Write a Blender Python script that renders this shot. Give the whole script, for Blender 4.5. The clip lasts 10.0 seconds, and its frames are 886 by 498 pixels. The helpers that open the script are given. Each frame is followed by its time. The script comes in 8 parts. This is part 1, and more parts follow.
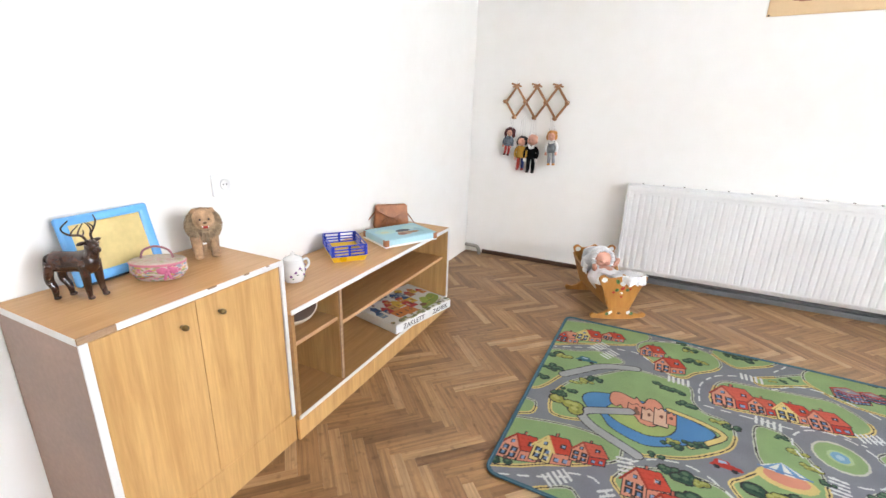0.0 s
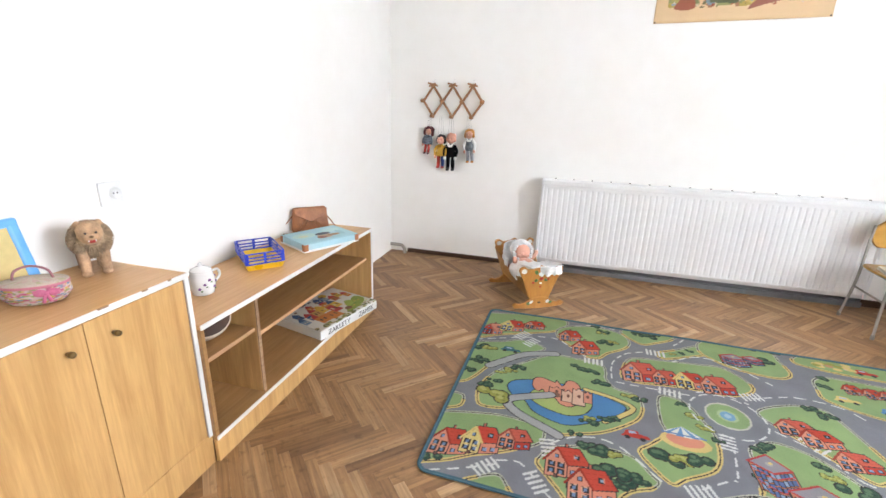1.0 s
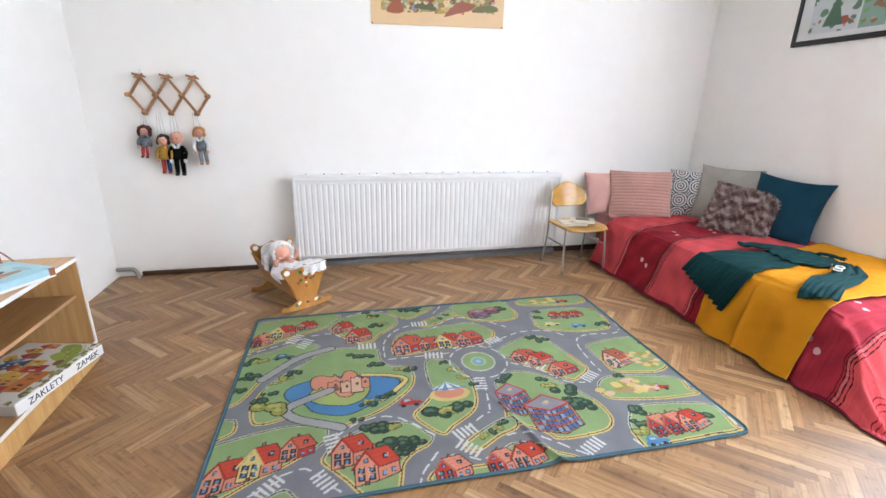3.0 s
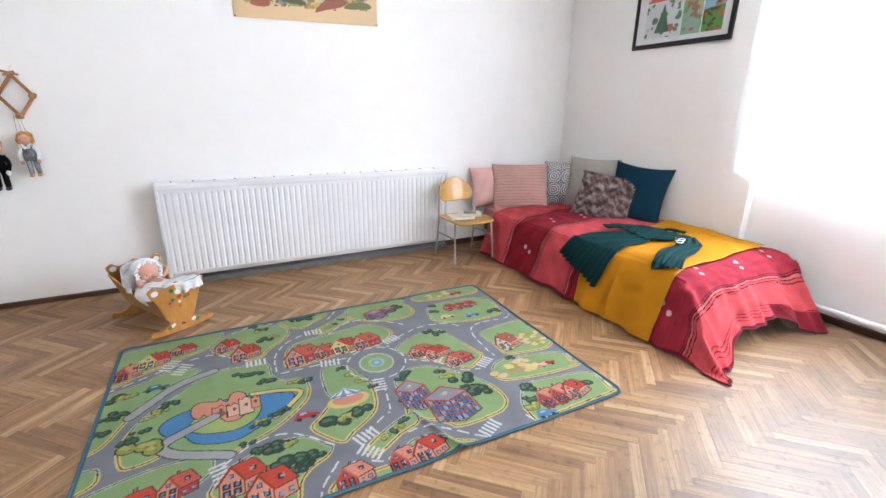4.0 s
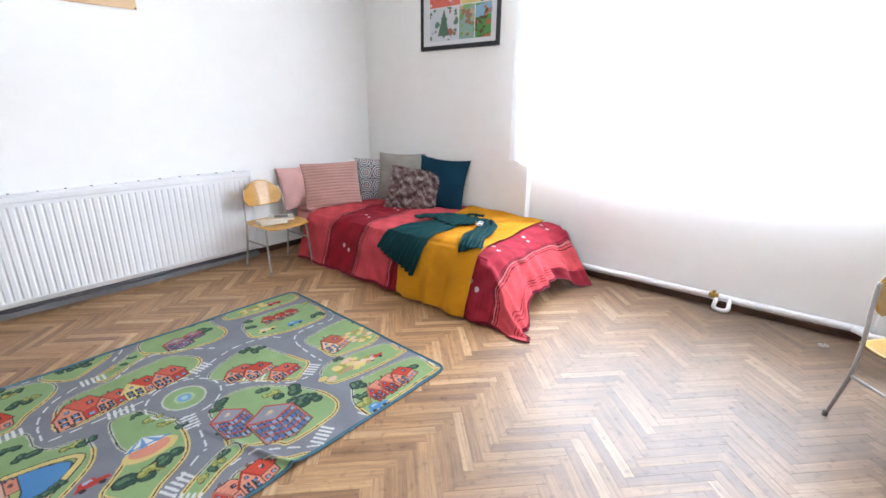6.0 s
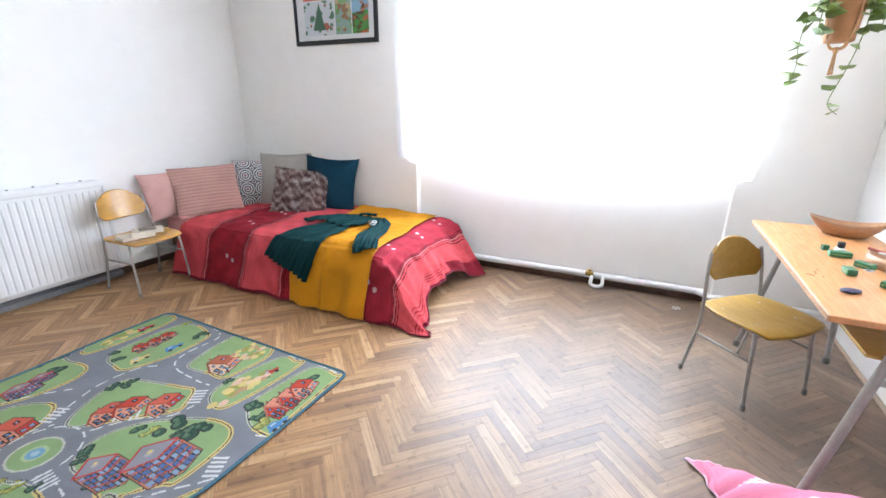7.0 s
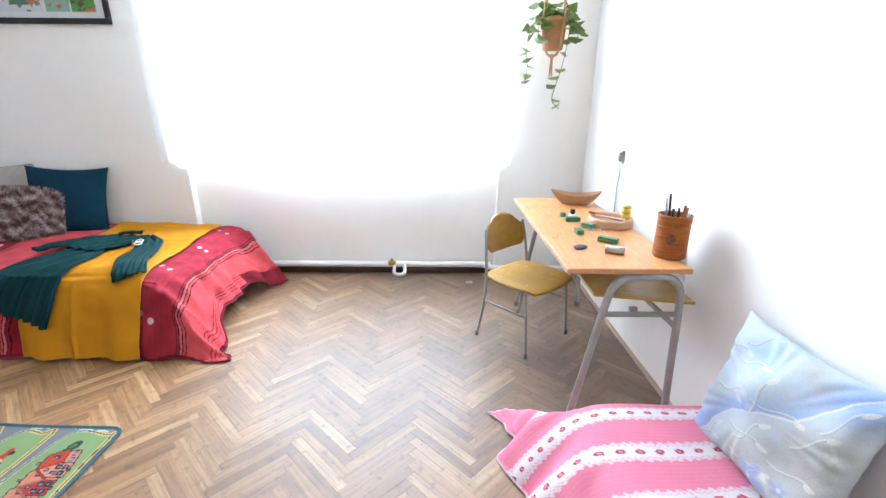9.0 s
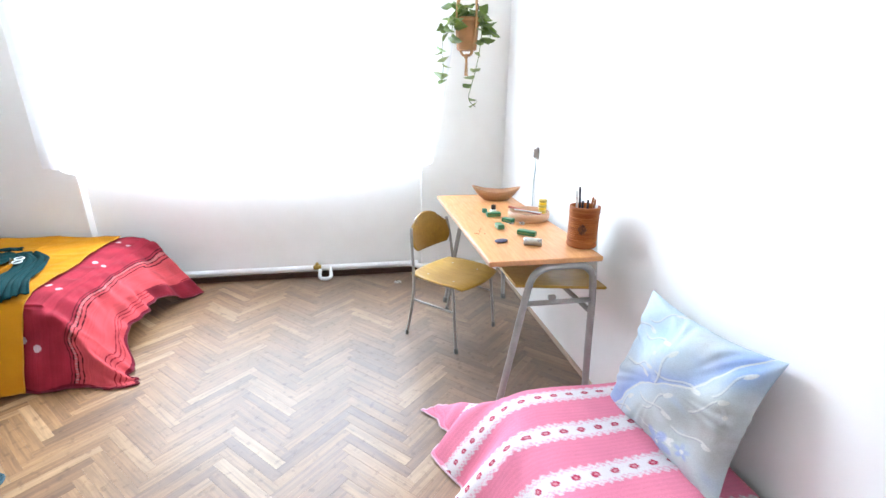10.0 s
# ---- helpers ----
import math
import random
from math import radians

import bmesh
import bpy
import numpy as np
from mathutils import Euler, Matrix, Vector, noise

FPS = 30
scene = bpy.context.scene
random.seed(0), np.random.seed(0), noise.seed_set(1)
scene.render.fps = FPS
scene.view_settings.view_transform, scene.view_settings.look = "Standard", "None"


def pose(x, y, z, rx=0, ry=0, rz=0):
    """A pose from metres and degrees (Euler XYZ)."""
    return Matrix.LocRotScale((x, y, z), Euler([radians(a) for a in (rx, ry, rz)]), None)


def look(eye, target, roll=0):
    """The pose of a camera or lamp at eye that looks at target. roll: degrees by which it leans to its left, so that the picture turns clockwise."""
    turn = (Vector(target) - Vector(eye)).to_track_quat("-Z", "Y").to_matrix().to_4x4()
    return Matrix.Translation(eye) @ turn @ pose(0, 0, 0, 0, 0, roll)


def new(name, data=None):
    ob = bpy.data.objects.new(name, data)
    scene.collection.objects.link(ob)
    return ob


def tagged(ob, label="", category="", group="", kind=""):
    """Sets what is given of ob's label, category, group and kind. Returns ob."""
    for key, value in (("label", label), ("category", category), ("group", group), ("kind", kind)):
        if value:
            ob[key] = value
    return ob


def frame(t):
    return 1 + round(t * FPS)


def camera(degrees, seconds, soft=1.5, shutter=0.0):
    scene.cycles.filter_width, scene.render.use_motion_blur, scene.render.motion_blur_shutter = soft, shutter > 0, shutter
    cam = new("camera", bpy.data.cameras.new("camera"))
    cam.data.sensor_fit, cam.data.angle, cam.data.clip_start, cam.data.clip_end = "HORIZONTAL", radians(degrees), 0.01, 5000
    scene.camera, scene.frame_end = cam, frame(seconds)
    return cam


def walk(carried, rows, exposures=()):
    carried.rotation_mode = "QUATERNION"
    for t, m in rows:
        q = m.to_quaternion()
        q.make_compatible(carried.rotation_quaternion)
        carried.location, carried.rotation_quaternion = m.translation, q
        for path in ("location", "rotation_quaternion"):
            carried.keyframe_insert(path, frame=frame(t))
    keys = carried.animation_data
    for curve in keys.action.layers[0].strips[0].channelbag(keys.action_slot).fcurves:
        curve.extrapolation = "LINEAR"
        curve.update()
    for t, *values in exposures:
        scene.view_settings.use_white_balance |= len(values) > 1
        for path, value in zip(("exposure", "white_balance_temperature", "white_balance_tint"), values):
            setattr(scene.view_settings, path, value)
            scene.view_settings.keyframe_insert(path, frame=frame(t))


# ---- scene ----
cam = camera(90.2, 10.0)
PATH = [
    (0, (0.232, 0.462, 1.294), (-0.574, 2.187, 0.68), 1.9),
    (0.5, (0.247, 0.465, 1.304), (-0.452, 2.235, 0.687), 1.9),
    (1, (0.271, 0.473, 1.304), (-0.239, 2.307, 0.692), 1.8),
    (1.5, (0.287, 0.478, 1.306), (0.017, 2.363, 0.695), 1.8),
    (2, (0.308, 0.479, 1.308), (0.278, 2.383, 0.7), 1.7),
    (2.5, (0.331, 0.477, 1.314), (0.559, 2.369, 0.704), 1.6),
    (4, (0.418, 0.462, 1.308), (1.316, 2.144, 0.702), 0.8),
    (4.5, (0.434, 0.451, 1.313), (1.488, 2.038, 0.704), 0.7),
    (5, (0.451, 0.439, 1.316), (1.644, 1.924, 0.705), 0.6),
    (6.5, (0.485, 0.405, 1.32), (2.098, 1.414, 0.704), 0.6),
    (7, (0.497, 0.398, 1.335), (2.218, 1.203, 0.709), 0.4),
    (7.5, (0.514, 0.374, 1.337), (2.32, 0.958, 0.707), 0.3),
    (8, (0.52, 0.361, 1.33), (2.379, 0.745, 0.701), 0.3),
    (8.5, (0.525, 0.348, 1.33), (2.411, 0.564, 0.7), 0.4),
    (9, (0.527, 0.336, 1.332), (2.424, 0.323, 0.698), 0.4),
    (9.5, (0.525, 0.325, 1.332), (2.413, 0.147, 0.697), 0.5),
    (10, (0.525, 0.309, 1.33), (2.394, -0.016, 0.695), 0.4),
]
walk(cam, [(t, look(eye, target, roll)) for t, eye, target, roll in PATH],
     [(0, 0.03, 6600, 19), (2.5, -0.04, 6350, 20), (5, -0.08, 6150, 20), (10, -0.1, 5920, 16)])
# Room: north wall y=4.2, east (window) wall x=3.85, south wall y=-0.74, west wall x=-1.275
XW, XE, YS, YN, TOP = -1.275, 3.85, -0.74, 4.2, 2.85

# ---- light ----
world = bpy.data.worlds.new("sky")
scene.world = world
world.use_nodes = True
wn = world.node_tree.nodes
sky = wn.new("ShaderNodeTexSky")
sky.sky_type, sky.sun_disc = "NISHITA", False
sky.sun_elevation, sky.sun_rotation = radians(50), radians(250)
world.node_tree.links.new(sky.outputs[0], wn["Background"].inputs[0])
wn["Background"].inputs[1].default_value = 0.12


def window_light(y, z, wide, high, watts):
    data = bpy.data.lights.new("sky_light", "AREA")
    data.shape, data.size, data.size_y, data.energy = "RECTANGLE", wide, high, watts
    data.color = (0.80, 0.93, 1.0)
    data.spread = radians(138)
    ob = new("sky_light", data)
    ob.matrix_world = look((XE + 0.32, y, z), (0, y, z))
    return ob


window_light(1.06, 1.72, 2.1, 1.6, 312)


# ---- materials ----
def tree(name):
    m = bpy.data.materials.new(name)
    m.use_nodes = True
    n, l = m.node_tree.nodes, m.node_tree.links
    return m, n, l, n["Principled BSDF"]


def node(n, kind, **values):
    made = n.new("ShaderNode" + kind)
    for key, value in values.items():
        made.inputs[key.replace("_", " ")].default_value = value
    return made


def ramp(n, l, source, low, high, a=0.3, b=0.7):
    r = n.new("ShaderNodeValToRGB")
    r.color_ramp.elements[0].position, r.color_ramp.elements[1].position = a, b
    r.color_ramp.elements[0].color, r.color_ramp.elements[1].color = (*low, 1), (*high, 1)
    l.new(source, r.inputs[0])
    return r.outputs[0]


def mixed(n, l, kind, a, b, factor=1.0):
    x = n.new("ShaderNodeMix")
    x.data_type, x.blend_type = "RGBA", kind
    x.inputs[0].default_value = factor
    l.new(a, x.inputs[6])
    l.new(b, x.inputs[7])
    return x.outputs[2]


def relief(n, l, shader, height, strength, distance=0.002):
    b = node(n, "Bump", Strength=strength, Distance=distance)
    l.new(height, b.inputs["Height"])
    l.new(b.outputs[0], shader.inputs["Normal"])


def surface(name, colour, rough=0.5, vary=0.12, scale=5.0, grain=90.0, bump=0.15, metal=0.0, coat=0.0, sheen=0.0):
    """Plain stuff with blotches and a fine grain."""
    m, n, l, s = tree(name)
    at = n.new("ShaderNodeTexCoord").outputs["Object"]
    big, fine = node(n, "TexNoise", Scale=scale, Detail=5.0), node(n, "TexNoise", Scale=grain, Detail=3.0)
    l.new(at, big.inputs["Vector"])
    l.new(at, fine.inputs["Vector"])
    dark = tuple(c * (1 - vary) for c in colour)
    light = tuple(min(1, c * (1 + vary * 0.6)) for c in colour)
    c1 = ramp(n, l, big.outputs[0], dark, light)
    c2 = ramp(n, l, fine.outputs[0], (1 - vary * 0.6,) * 3, (1, 1, 1))
    l.new(mixed(n, l, "MULTIPLY", c1, c2), s.inputs["Base Color"])
    s.inputs["Metallic"].default_value, s.inputs["Coat Weight"].default_value = metal, coat
    s.inputs["Sheen Weight"].default_value = sheen
    l.new(ramp(n, l, big.outputs[0], (max(0, rough - 0.06),) * 3, (min(1, rough + 0.06),) * 3), s.inputs["Roughness"])
    if bump:
        relief(n, l, s, fine.outputs[0], bump)
    return m


def wood(name, light, dark, stretch=(28, 28, 1.6), rough=0.42, coat=0.0):
    """Veneer: grain drawn out along the axis with the smallest number."""
    m, n, l, s = tree(name)
    at = n.new("ShaderNodeTexCoord").outputs["Object"]
    mp = node(n, "Mapping", Scale=stretch)
    l.new(at, mp.inputs["Vector"])
    g = node(n, "TexNoise", Scale=1.0, Detail=6.0, Roughness=0.65, Distortion=0.4)
    l.new(mp.outputs[0], g.inputs["Vector"])
    fine = node(n, "TexNoise", Scale=6.0, Detail=3.0)
    l.new(mp.outputs[0], fine.inputs["Vector"])
    big = node(n, "TexNoise", Scale=2.2, Detail=2.0)
    l.new(at, big.inputs["Vector"])
    c = ramp(n, l, g.outputs[0], dark, light, 0.32, 0.62)
    c = mixed(n, l, "MULTIPLY", c, ramp(n, l, fine.outputs[0], (0.88, 0.86, 0.84), (1, 1, 1)))
    c = mixed(n, l, "MULTIPLY", c, ramp(n, l, big.outputs[0], (0.92, 0.91, 0.9), (1, 1, 1)))
    l.new(c, s.inputs["Base Color"])
    s.inputs["Coat Weight"].default_value = coat
    l.new(ramp(n, l, fine.outputs[0], (rough + 0.08,) * 3, (rough - 0.05,) * 3), s.inputs["Roughness"])
    relief(n, l, s, fine.outputs[0], 0.06, 0.001)
    return m


def printed(name, rough=0.85, weave=500.0, bump=0.25, vary=0.1, sheen=0.2):
    """Cloth or paper that carries the colours drawn on it."""
    m, n, l, s = tree(name)
    a = n.new("ShaderNodeAttribute")
    a.attribute_name = "print"
    at = n.new("ShaderNodeTexCoord").outputs["Object"]
    fine, big = node(n, "TexNoise", Scale=weave, Detail=2.0), node(n, "TexNoise", Scale=7.0, Detail=4.0)
    l.new(at, fine.inputs["Vector"])
    l.new(at, big.inputs["Vector"])
    c = mixed(n, l, "MULTIPLY", a.outputs["Color"], ramp(n, l, fine.outputs[0], (1 - vary * 1.6,) * 3, (1, 1, 1)))
    c = mixed(n, l, "MULTIPLY", c, ramp(n, l, big.outputs[0], (1 - vary,) * 3, (1, 1, 1)))
    l.new(c, s.inputs["Base Color"])
    s.inputs["Roughness"].default_value, s.inputs["Sheen Weight"].default_value = rough, sheen
    s.inputs["Specular IOR Level"].default_value = 0.15 if rough > 0.8 else 0.4
    if bump:
        relief(n, l, s, fine.outputs[0], bump)
    return m


def plaster():
    m, n, l, s = tree("white_plaster")
    at = n.new("ShaderNodeTexCoord").outputs["Object"]
    big, mid, fine = node(n, "TexNoise", Scale=1.1, Detail=4.0), node(n, "TexNoise", Scale=9.0, Detail=5.0), node(n, "TexNoise", Scale=70.0, Detail=3.0)
    for t in (big, mid, fine):
        l.new(at, t.inputs["Vector"])
    c = ramp(n, l, big.outputs[0], (0.875, 0.850, 0.805), (0.905, 0.885, 0.850))
    c = mixed(n, l, "MULTIPLY", c, ramp(n, l, mid.outputs[0], (0.98, 0.977, 0.972), (1, 1, 1)))
    l.new(c, s.inputs["Base Color"])
    s.inputs["Roughness"].default_value = 0.82
    add = node(n, "Math")
    l.new(mid.outputs[0], add.inputs[0])
    l.new(fine.outputs[0], add.inputs[1])
    relief(n, l, s, add.outputs[0], 0.12, 0.003)
    return m


def parquet():
    m, n, l, s = tree("oak_parquet")
    uv = n.new("ShaderNodeUVMap")
    ob, geo = n.new("ShaderNodeObjectInfo"), n.new("ShaderNodeNewGeometry")
    r = n.new("ShaderNodeMath")
    l.new(ob.outputs["Random"], r.inputs[0])
    l.new(geo.outputs["Random Per Island"], r.inputs[1])
    w = node(n, "TexWhiteNoise")
    w.noise_dimensions = "1D"
    l.new(r.outputs[0], w.inputs["W"])
    far = node(n, "VectorMath")
    far.operation = "MULTIPLY_ADD"
    l.new(w.outputs["Color"], far.inputs[0])
    far.inputs[1].default_value = (40, 40, 40)
    mp = node(n, "Mapping", Scale=(3.5, 70, 1))
    l.new(uv.outputs[0], mp.inputs["Vector"])
    l.new(mp.outputs[0], far.inputs[2])
    g = node(n, "TexNoise", Scale=1.0, Detail=6.0, Roughness=0.6, Distortion=0.5)
    l.new(far.outputs[0], g.inputs["Vector"])
    tone = n.new("ShaderNodeValToRGB")
    e = tone.color_ramp.elements
    e[0].position, e[0].color = 0.0, (0.225, 0.114, 0.046, 1)
    e[1].position, e[1].color = 1.0, (0.53, 0.350, 0.187, 1)
    for p, c in ((0.2, (0.290, 0.151, 0.060, 1)), (0.70, (0.372, 0.205, 0.083, 1)), (0.90, (0.440, 0.265, 0.124, 1))):
        k = e.new(p)
        k.color = c
    l.new(w.outputs["Value"], tone.inputs[0])
    c = mixed(n, l, "MULTIPLY", tone.outputs[0], ramp(n, l, g.outputs[0], (0.60, 0.56, 0.52), (1.10, 1.08, 1.06), 0.32, 0.64))
    at = n.new("ShaderNodeNewGeometry").outputs["Position"]
    worn, spots = node(n, "TexNoise", Scale=1.3, Detail=6.0), node(n, "TexNoise", Scale=26.0, Detail=4.0)
    l.new(at, worn.inputs["Vector"])
    l.new(at, spots.inputs["Vector"])
    grey = n.new("ShaderNodeMix")
    grey.data_type = "RGBA"
    # floor by the window greyed: worn varnish plus sky sheen painted into the colour
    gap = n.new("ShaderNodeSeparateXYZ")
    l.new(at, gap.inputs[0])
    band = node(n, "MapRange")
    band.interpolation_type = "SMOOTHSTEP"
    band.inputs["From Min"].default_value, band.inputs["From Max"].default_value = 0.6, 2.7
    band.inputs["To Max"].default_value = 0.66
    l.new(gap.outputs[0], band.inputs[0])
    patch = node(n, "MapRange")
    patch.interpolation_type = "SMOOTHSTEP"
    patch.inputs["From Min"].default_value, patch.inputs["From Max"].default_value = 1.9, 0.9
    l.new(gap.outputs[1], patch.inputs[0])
    worn_sheen = n.new("ShaderNodeMath")
    worn_sheen.operation = "MULTIPLY"
    l.new(band.outputs[0], worn_sheen.inputs[0])
    l.new(patch.outputs[0], worn_sheen.inputs[1])
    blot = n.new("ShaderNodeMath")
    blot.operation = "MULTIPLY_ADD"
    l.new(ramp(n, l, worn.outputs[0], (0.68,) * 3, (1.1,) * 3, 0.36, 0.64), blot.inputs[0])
    l.new(worn_sheen.outputs[0], blot.inputs[1])
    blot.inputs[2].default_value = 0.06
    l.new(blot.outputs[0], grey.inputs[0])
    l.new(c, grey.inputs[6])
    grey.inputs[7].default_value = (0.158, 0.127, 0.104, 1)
    c = mixed(n, l, "MULTIPLY", grey.outputs[2], ramp(n, l, spots.outputs[0], (0.72, 0.7, 0.68), (1, 1, 1), 0.3, 0.42))
    scuff = node(n, "TexNoise", Scale=5.5, Detail=8.0, Roughness=0.7)
    l.new(at, scuff.inputs["Vector"])
    c = mixed(n, l, "MULTIPLY", c, ramp(n, l, scuff.outputs[0], (0.87, 0.86, 0.85), (1.06, 1.06, 1.06), 0.35, 0.65))
    l.new(c, s.inputs["Base Color"])
    l.new(ramp(n, l, worn.outputs[0], (0.40,) * 3, (0.54,) * 3), s.inputs["Roughness"])
    s.inputs["Specular IOR Level"].default_value = 0.5
    relief(n, l, s, g.outputs[0], 0.12, 0.001)
    return m


def sheer():
    m, n, l, s = tree("white_voile")
    out = n["Material Output"]
    t, d, p = n.new("ShaderNodeBsdfTranslucent"), n.new("ShaderNodeBsdfDiffuse"), n.new("ShaderNodeBsdfTransparent")
    t.inputs[0].default_value = d.inputs[0].default_value = (0.93, 0.93, 0.93, 1)
    a, b = n.new("ShaderNodeMixShader"), n.new("ShaderNodeMixShader")
    a.inputs[0].default_value, b.inputs[0].default_value = 0.38, 0.82
    l.new(t.outputs[0], a.inputs[1]), l.new(d.outputs[0], a.inputs[2])
    l.new(p.outputs[0], b.inputs[1]), l.new(a.outputs[0], b.inputs[2])
    l.new(b.outputs[0], out.inputs[0])
    n.remove(s)
    return m


def clear_glass():
    m, n, l, s = tree("window_glass")
    s.inputs["Transmission Weight"].default_value, s.inputs["Roughness"].default_value = 1.0, 0.0
    s.inputs["Base Color"].default_value = (0.97, 0.98, 0.98, 1)
    return m


PLASTER, PARQUET, VOILE, GLASS = plaster(), parquet(), sheer(), clear_glass()
WHITE_PAINT = surface("white_enamel", (0.80, 0.80, 0.79), 0.35, 0.05, 3, 60, 0.04)
WHITE_EDGE = surface("white_edge_band", (0.80, 0.79, 0.77), 0.4, 0.06, 14, 120, 0.08)
VENEER = wood("beech_veneer", (0.69, 0.42, 0.165), (0.52, 0.29, 0.10), (22, 22, 1.5))
VENEER_FLAT = wood("beech_veneer_flat", (0.68, 0.385, 0.16), (0.64, 0.35, 0.14), (20, 1.0, 20), 0.36, 0.05)
# darker copy of the veneer: shade of the recesses put into the colour
VENEER_SHADED = wood("beech_veneer_shaded", (0.46, 0.25, 0.095), (0.36, 0.185, 0.065), (26, 1.3, 26), 0.4)
SIDE_BROWN = surface("brown_side_panel", (0.40, 0.265, 0.205), 0.5, 0.2, 3, 60, 0.05)
RAW_EDGE = wood("chipped_board_edge", (0.42, 0.27, 0.16), (0.30, 0.18, 0.10), (60, 14, 60), 0.75)
BROWN_BRASS = surface("brown_brass_knob", (0.17, 0.105, 0.03), 0.35, 0.3, 60, 200, 0.1, 0.4)
KNOB = wood("dark_wood_knob", (0.16, 0.09, 0.03), (0.08, 0.045, 0.015), (60, 60, 8), 0.35)
SKIRT = surface("dark_brown_skirting", (0.075, 0.035, 0.018), 0.45, 0.25, 8, 90, 0.1)
GREY_DUCT = surface("grey_painted_duct", (0.17, 0.17, 0.175), 0.5, 0.15, 6, 70, 0.1)
PLY = wood("yellow_lacquered_plywood", (0.60, 0.315, 0.045), (0.50, 0.25, 0.03), (30, 3, 30), 0.3, 0.3)
PLY_OLIVE = wood("olive_yellow_plywood", (0.49, 0.285, 0.04), (0.40, 0.225, 0.03), (30, 3, 30), 0.35, 0.2)
STEEL = surface("grey_painted_steel", (0.36, 0.345, 0.31), 0.4, 0.15, 12, 140, 0.06, 0.35)
GREY_FOOT = surface("grey_rubber_foot", (0.22, 0.215, 0.20), 0.7, 0.2, 30, 200, 0.1)
RUBBER = surface("black_rubber", (0.02, 0.02, 0.02), 0.7, 0.2, 30, 200, 0.1)
DESKTOP = wood("orange_beech_desktop", (0.66, 0.315, 0.115), (0.60, 0.275, 0.095), (1.6, 14, 14), 0.36, 0.1)
CRADLE = wood("honey_pine", (0.55, 0.25, 0.05), (0.43, 0.175, 0.03), (16, 16, 3), 0.35, 0.3)
RACK_WOOD = wood("peg_rack_wood", (0.42, 0.20, 0.075), (0.30, 0.13, 0.045), (20, 20, 20), 0.5)
BOWL_WOOD = wood("turned_wood", (0.43, 0.22, 0.10), (0.31, 0.145, 0.06), (6, 30, 30), 0.4, 0.2)
PALE_WOOD = wood("pale_turned_wood", (0.62, 0.38, 0.22), (0.52, 0.30, 0.165), (8, 8, 30), 0.45)
CAN_WOOD = wood("carved_brown_wood", (0.40, 0.125, 0.028), (0.26, 0.07, 0.015), (10, 10, 60), 0.55, 0.0)
CAN_WOOD.node_tree.nodes["Principled BSDF"].inputs["Specular IOR Level"].default_value = 0.2
TRIM_WOOD = wood("faded_trim_wood", (0.52, 0.40, 0.29), (0.42, 0.31, 0.22), (2, 40, 40), 0.6)
BARE_LIP = wood("bare_shelf_lip", (0.60, 0.36, 0.19), (0.50, 0.28, 0.14), (40, 3, 40), 0.6)
BURNT = surface("burnt_ornament", (0.19, 0.058, 0.015), 0.6, 0.7, 90, 200, 0.3)
BRONZE = surface("dark_carved_wood", (0.055, 0.019, 0.009), 0.24, 0.7, 30, 160, 0.35, 0.0, 0.4)
LION_FUR = surface("tan_plush", (0.56, 0.35, 0.20), 0.95, 0.35, 40, 260, 1.0)
MANE_FUR = surface("grey_brown_mane", (0.40, 0.28, 0.17), 0.95, 0.4, 55, 240, 1.0)
BLUE_PLASTIC = surface("light_blue_plastic", (0.13, 0.42, 0.80), 0.35, 0.06, 6, 90, 0.04)
CREAM_PANEL = surface("cream_drawing_panel", (0.72, 0.56, 0.24), 0.45, 0.14, 12, 60, 0.05)
ROYAL = surface("royal_blue_plastic", (0.02, 0.055, 0.50), 0.3, 0.08, 10, 90, 0.03)
YELLOW_PL = surface("yellow_plastic", (0.80, 0.50, 0.01), 0.3, 0.06, 10, 90, 0.03)
LEATHER = surface("brown_leather", (0.40, 0.145, 0.052), 0.4, 0.35, 18, 130, 0.5)
PORCELAIN = surface("white_porcelain", (0.82, 0.81, 0.79), 0.12, 0.03, 8, 40, 0.0, 0, 0.4)
VIOLET = surface("violet_flower_paint", (0.30, 0.15, 0.34), 0.2, 0.3, 60, 200, 0.0)
LEAF_PAINT = surface("green_leaf_paint", (0.10, 0.20, 0.07), 0.3, 0.3, 60, 200, 0.0)
RED_PAINT = surface("red_paint", (0.45, 0.03, 0.02), 0.4, 0.2, 40, 200, 0.0)
CLOTH = printed("printed_cloth", 0.9, 420, 0.3, 0.12, 0.0)
PILE = printed("rug_pile", 1.0, 600, 0.5, 0.16, 0.0)
PAPER = printed("printed_paper", 0.55, 300, 0.05, 0.05, 0.0)
LACE = surface("white_lace", (0.86, 0.85, 0.85), 0.9, 0.14, 60, 300, 0.5)
SKIN = surface("doll_vinyl", (0.68, 0.34, 0.24), 0.45, 0.1, 20, 90, 0.05)
BLACK = surface("black_stuff", (0.012, 0.012, 0.014), 0.5, 0.3, 20, 120, 0.1)
STRING = surface("grey_string", (0.34, 0.33, 0.31), 0.8, 0.1, 40, 200, 0.0)
BRASS = surface("brass_valve", (0.50, 0.33, 0.08), 0.35, 0.2, 40, 120, 0.1, 0.7)
CHROME = surface("dull_metal", (0.55, 0.54, 0.52), 0.3, 0.1, 30, 120, 0.05, 0.8)
TERRA = surface("brown_plant_pot", (0.40, 0.185, 0.07), 0.7, 0.15, 16, 120, 0.2)
MACRAME = surface("tan_macrame_cord", (0.50, 0.27, 0.12), 0.9, 0.2, 60, 300, 0.5)
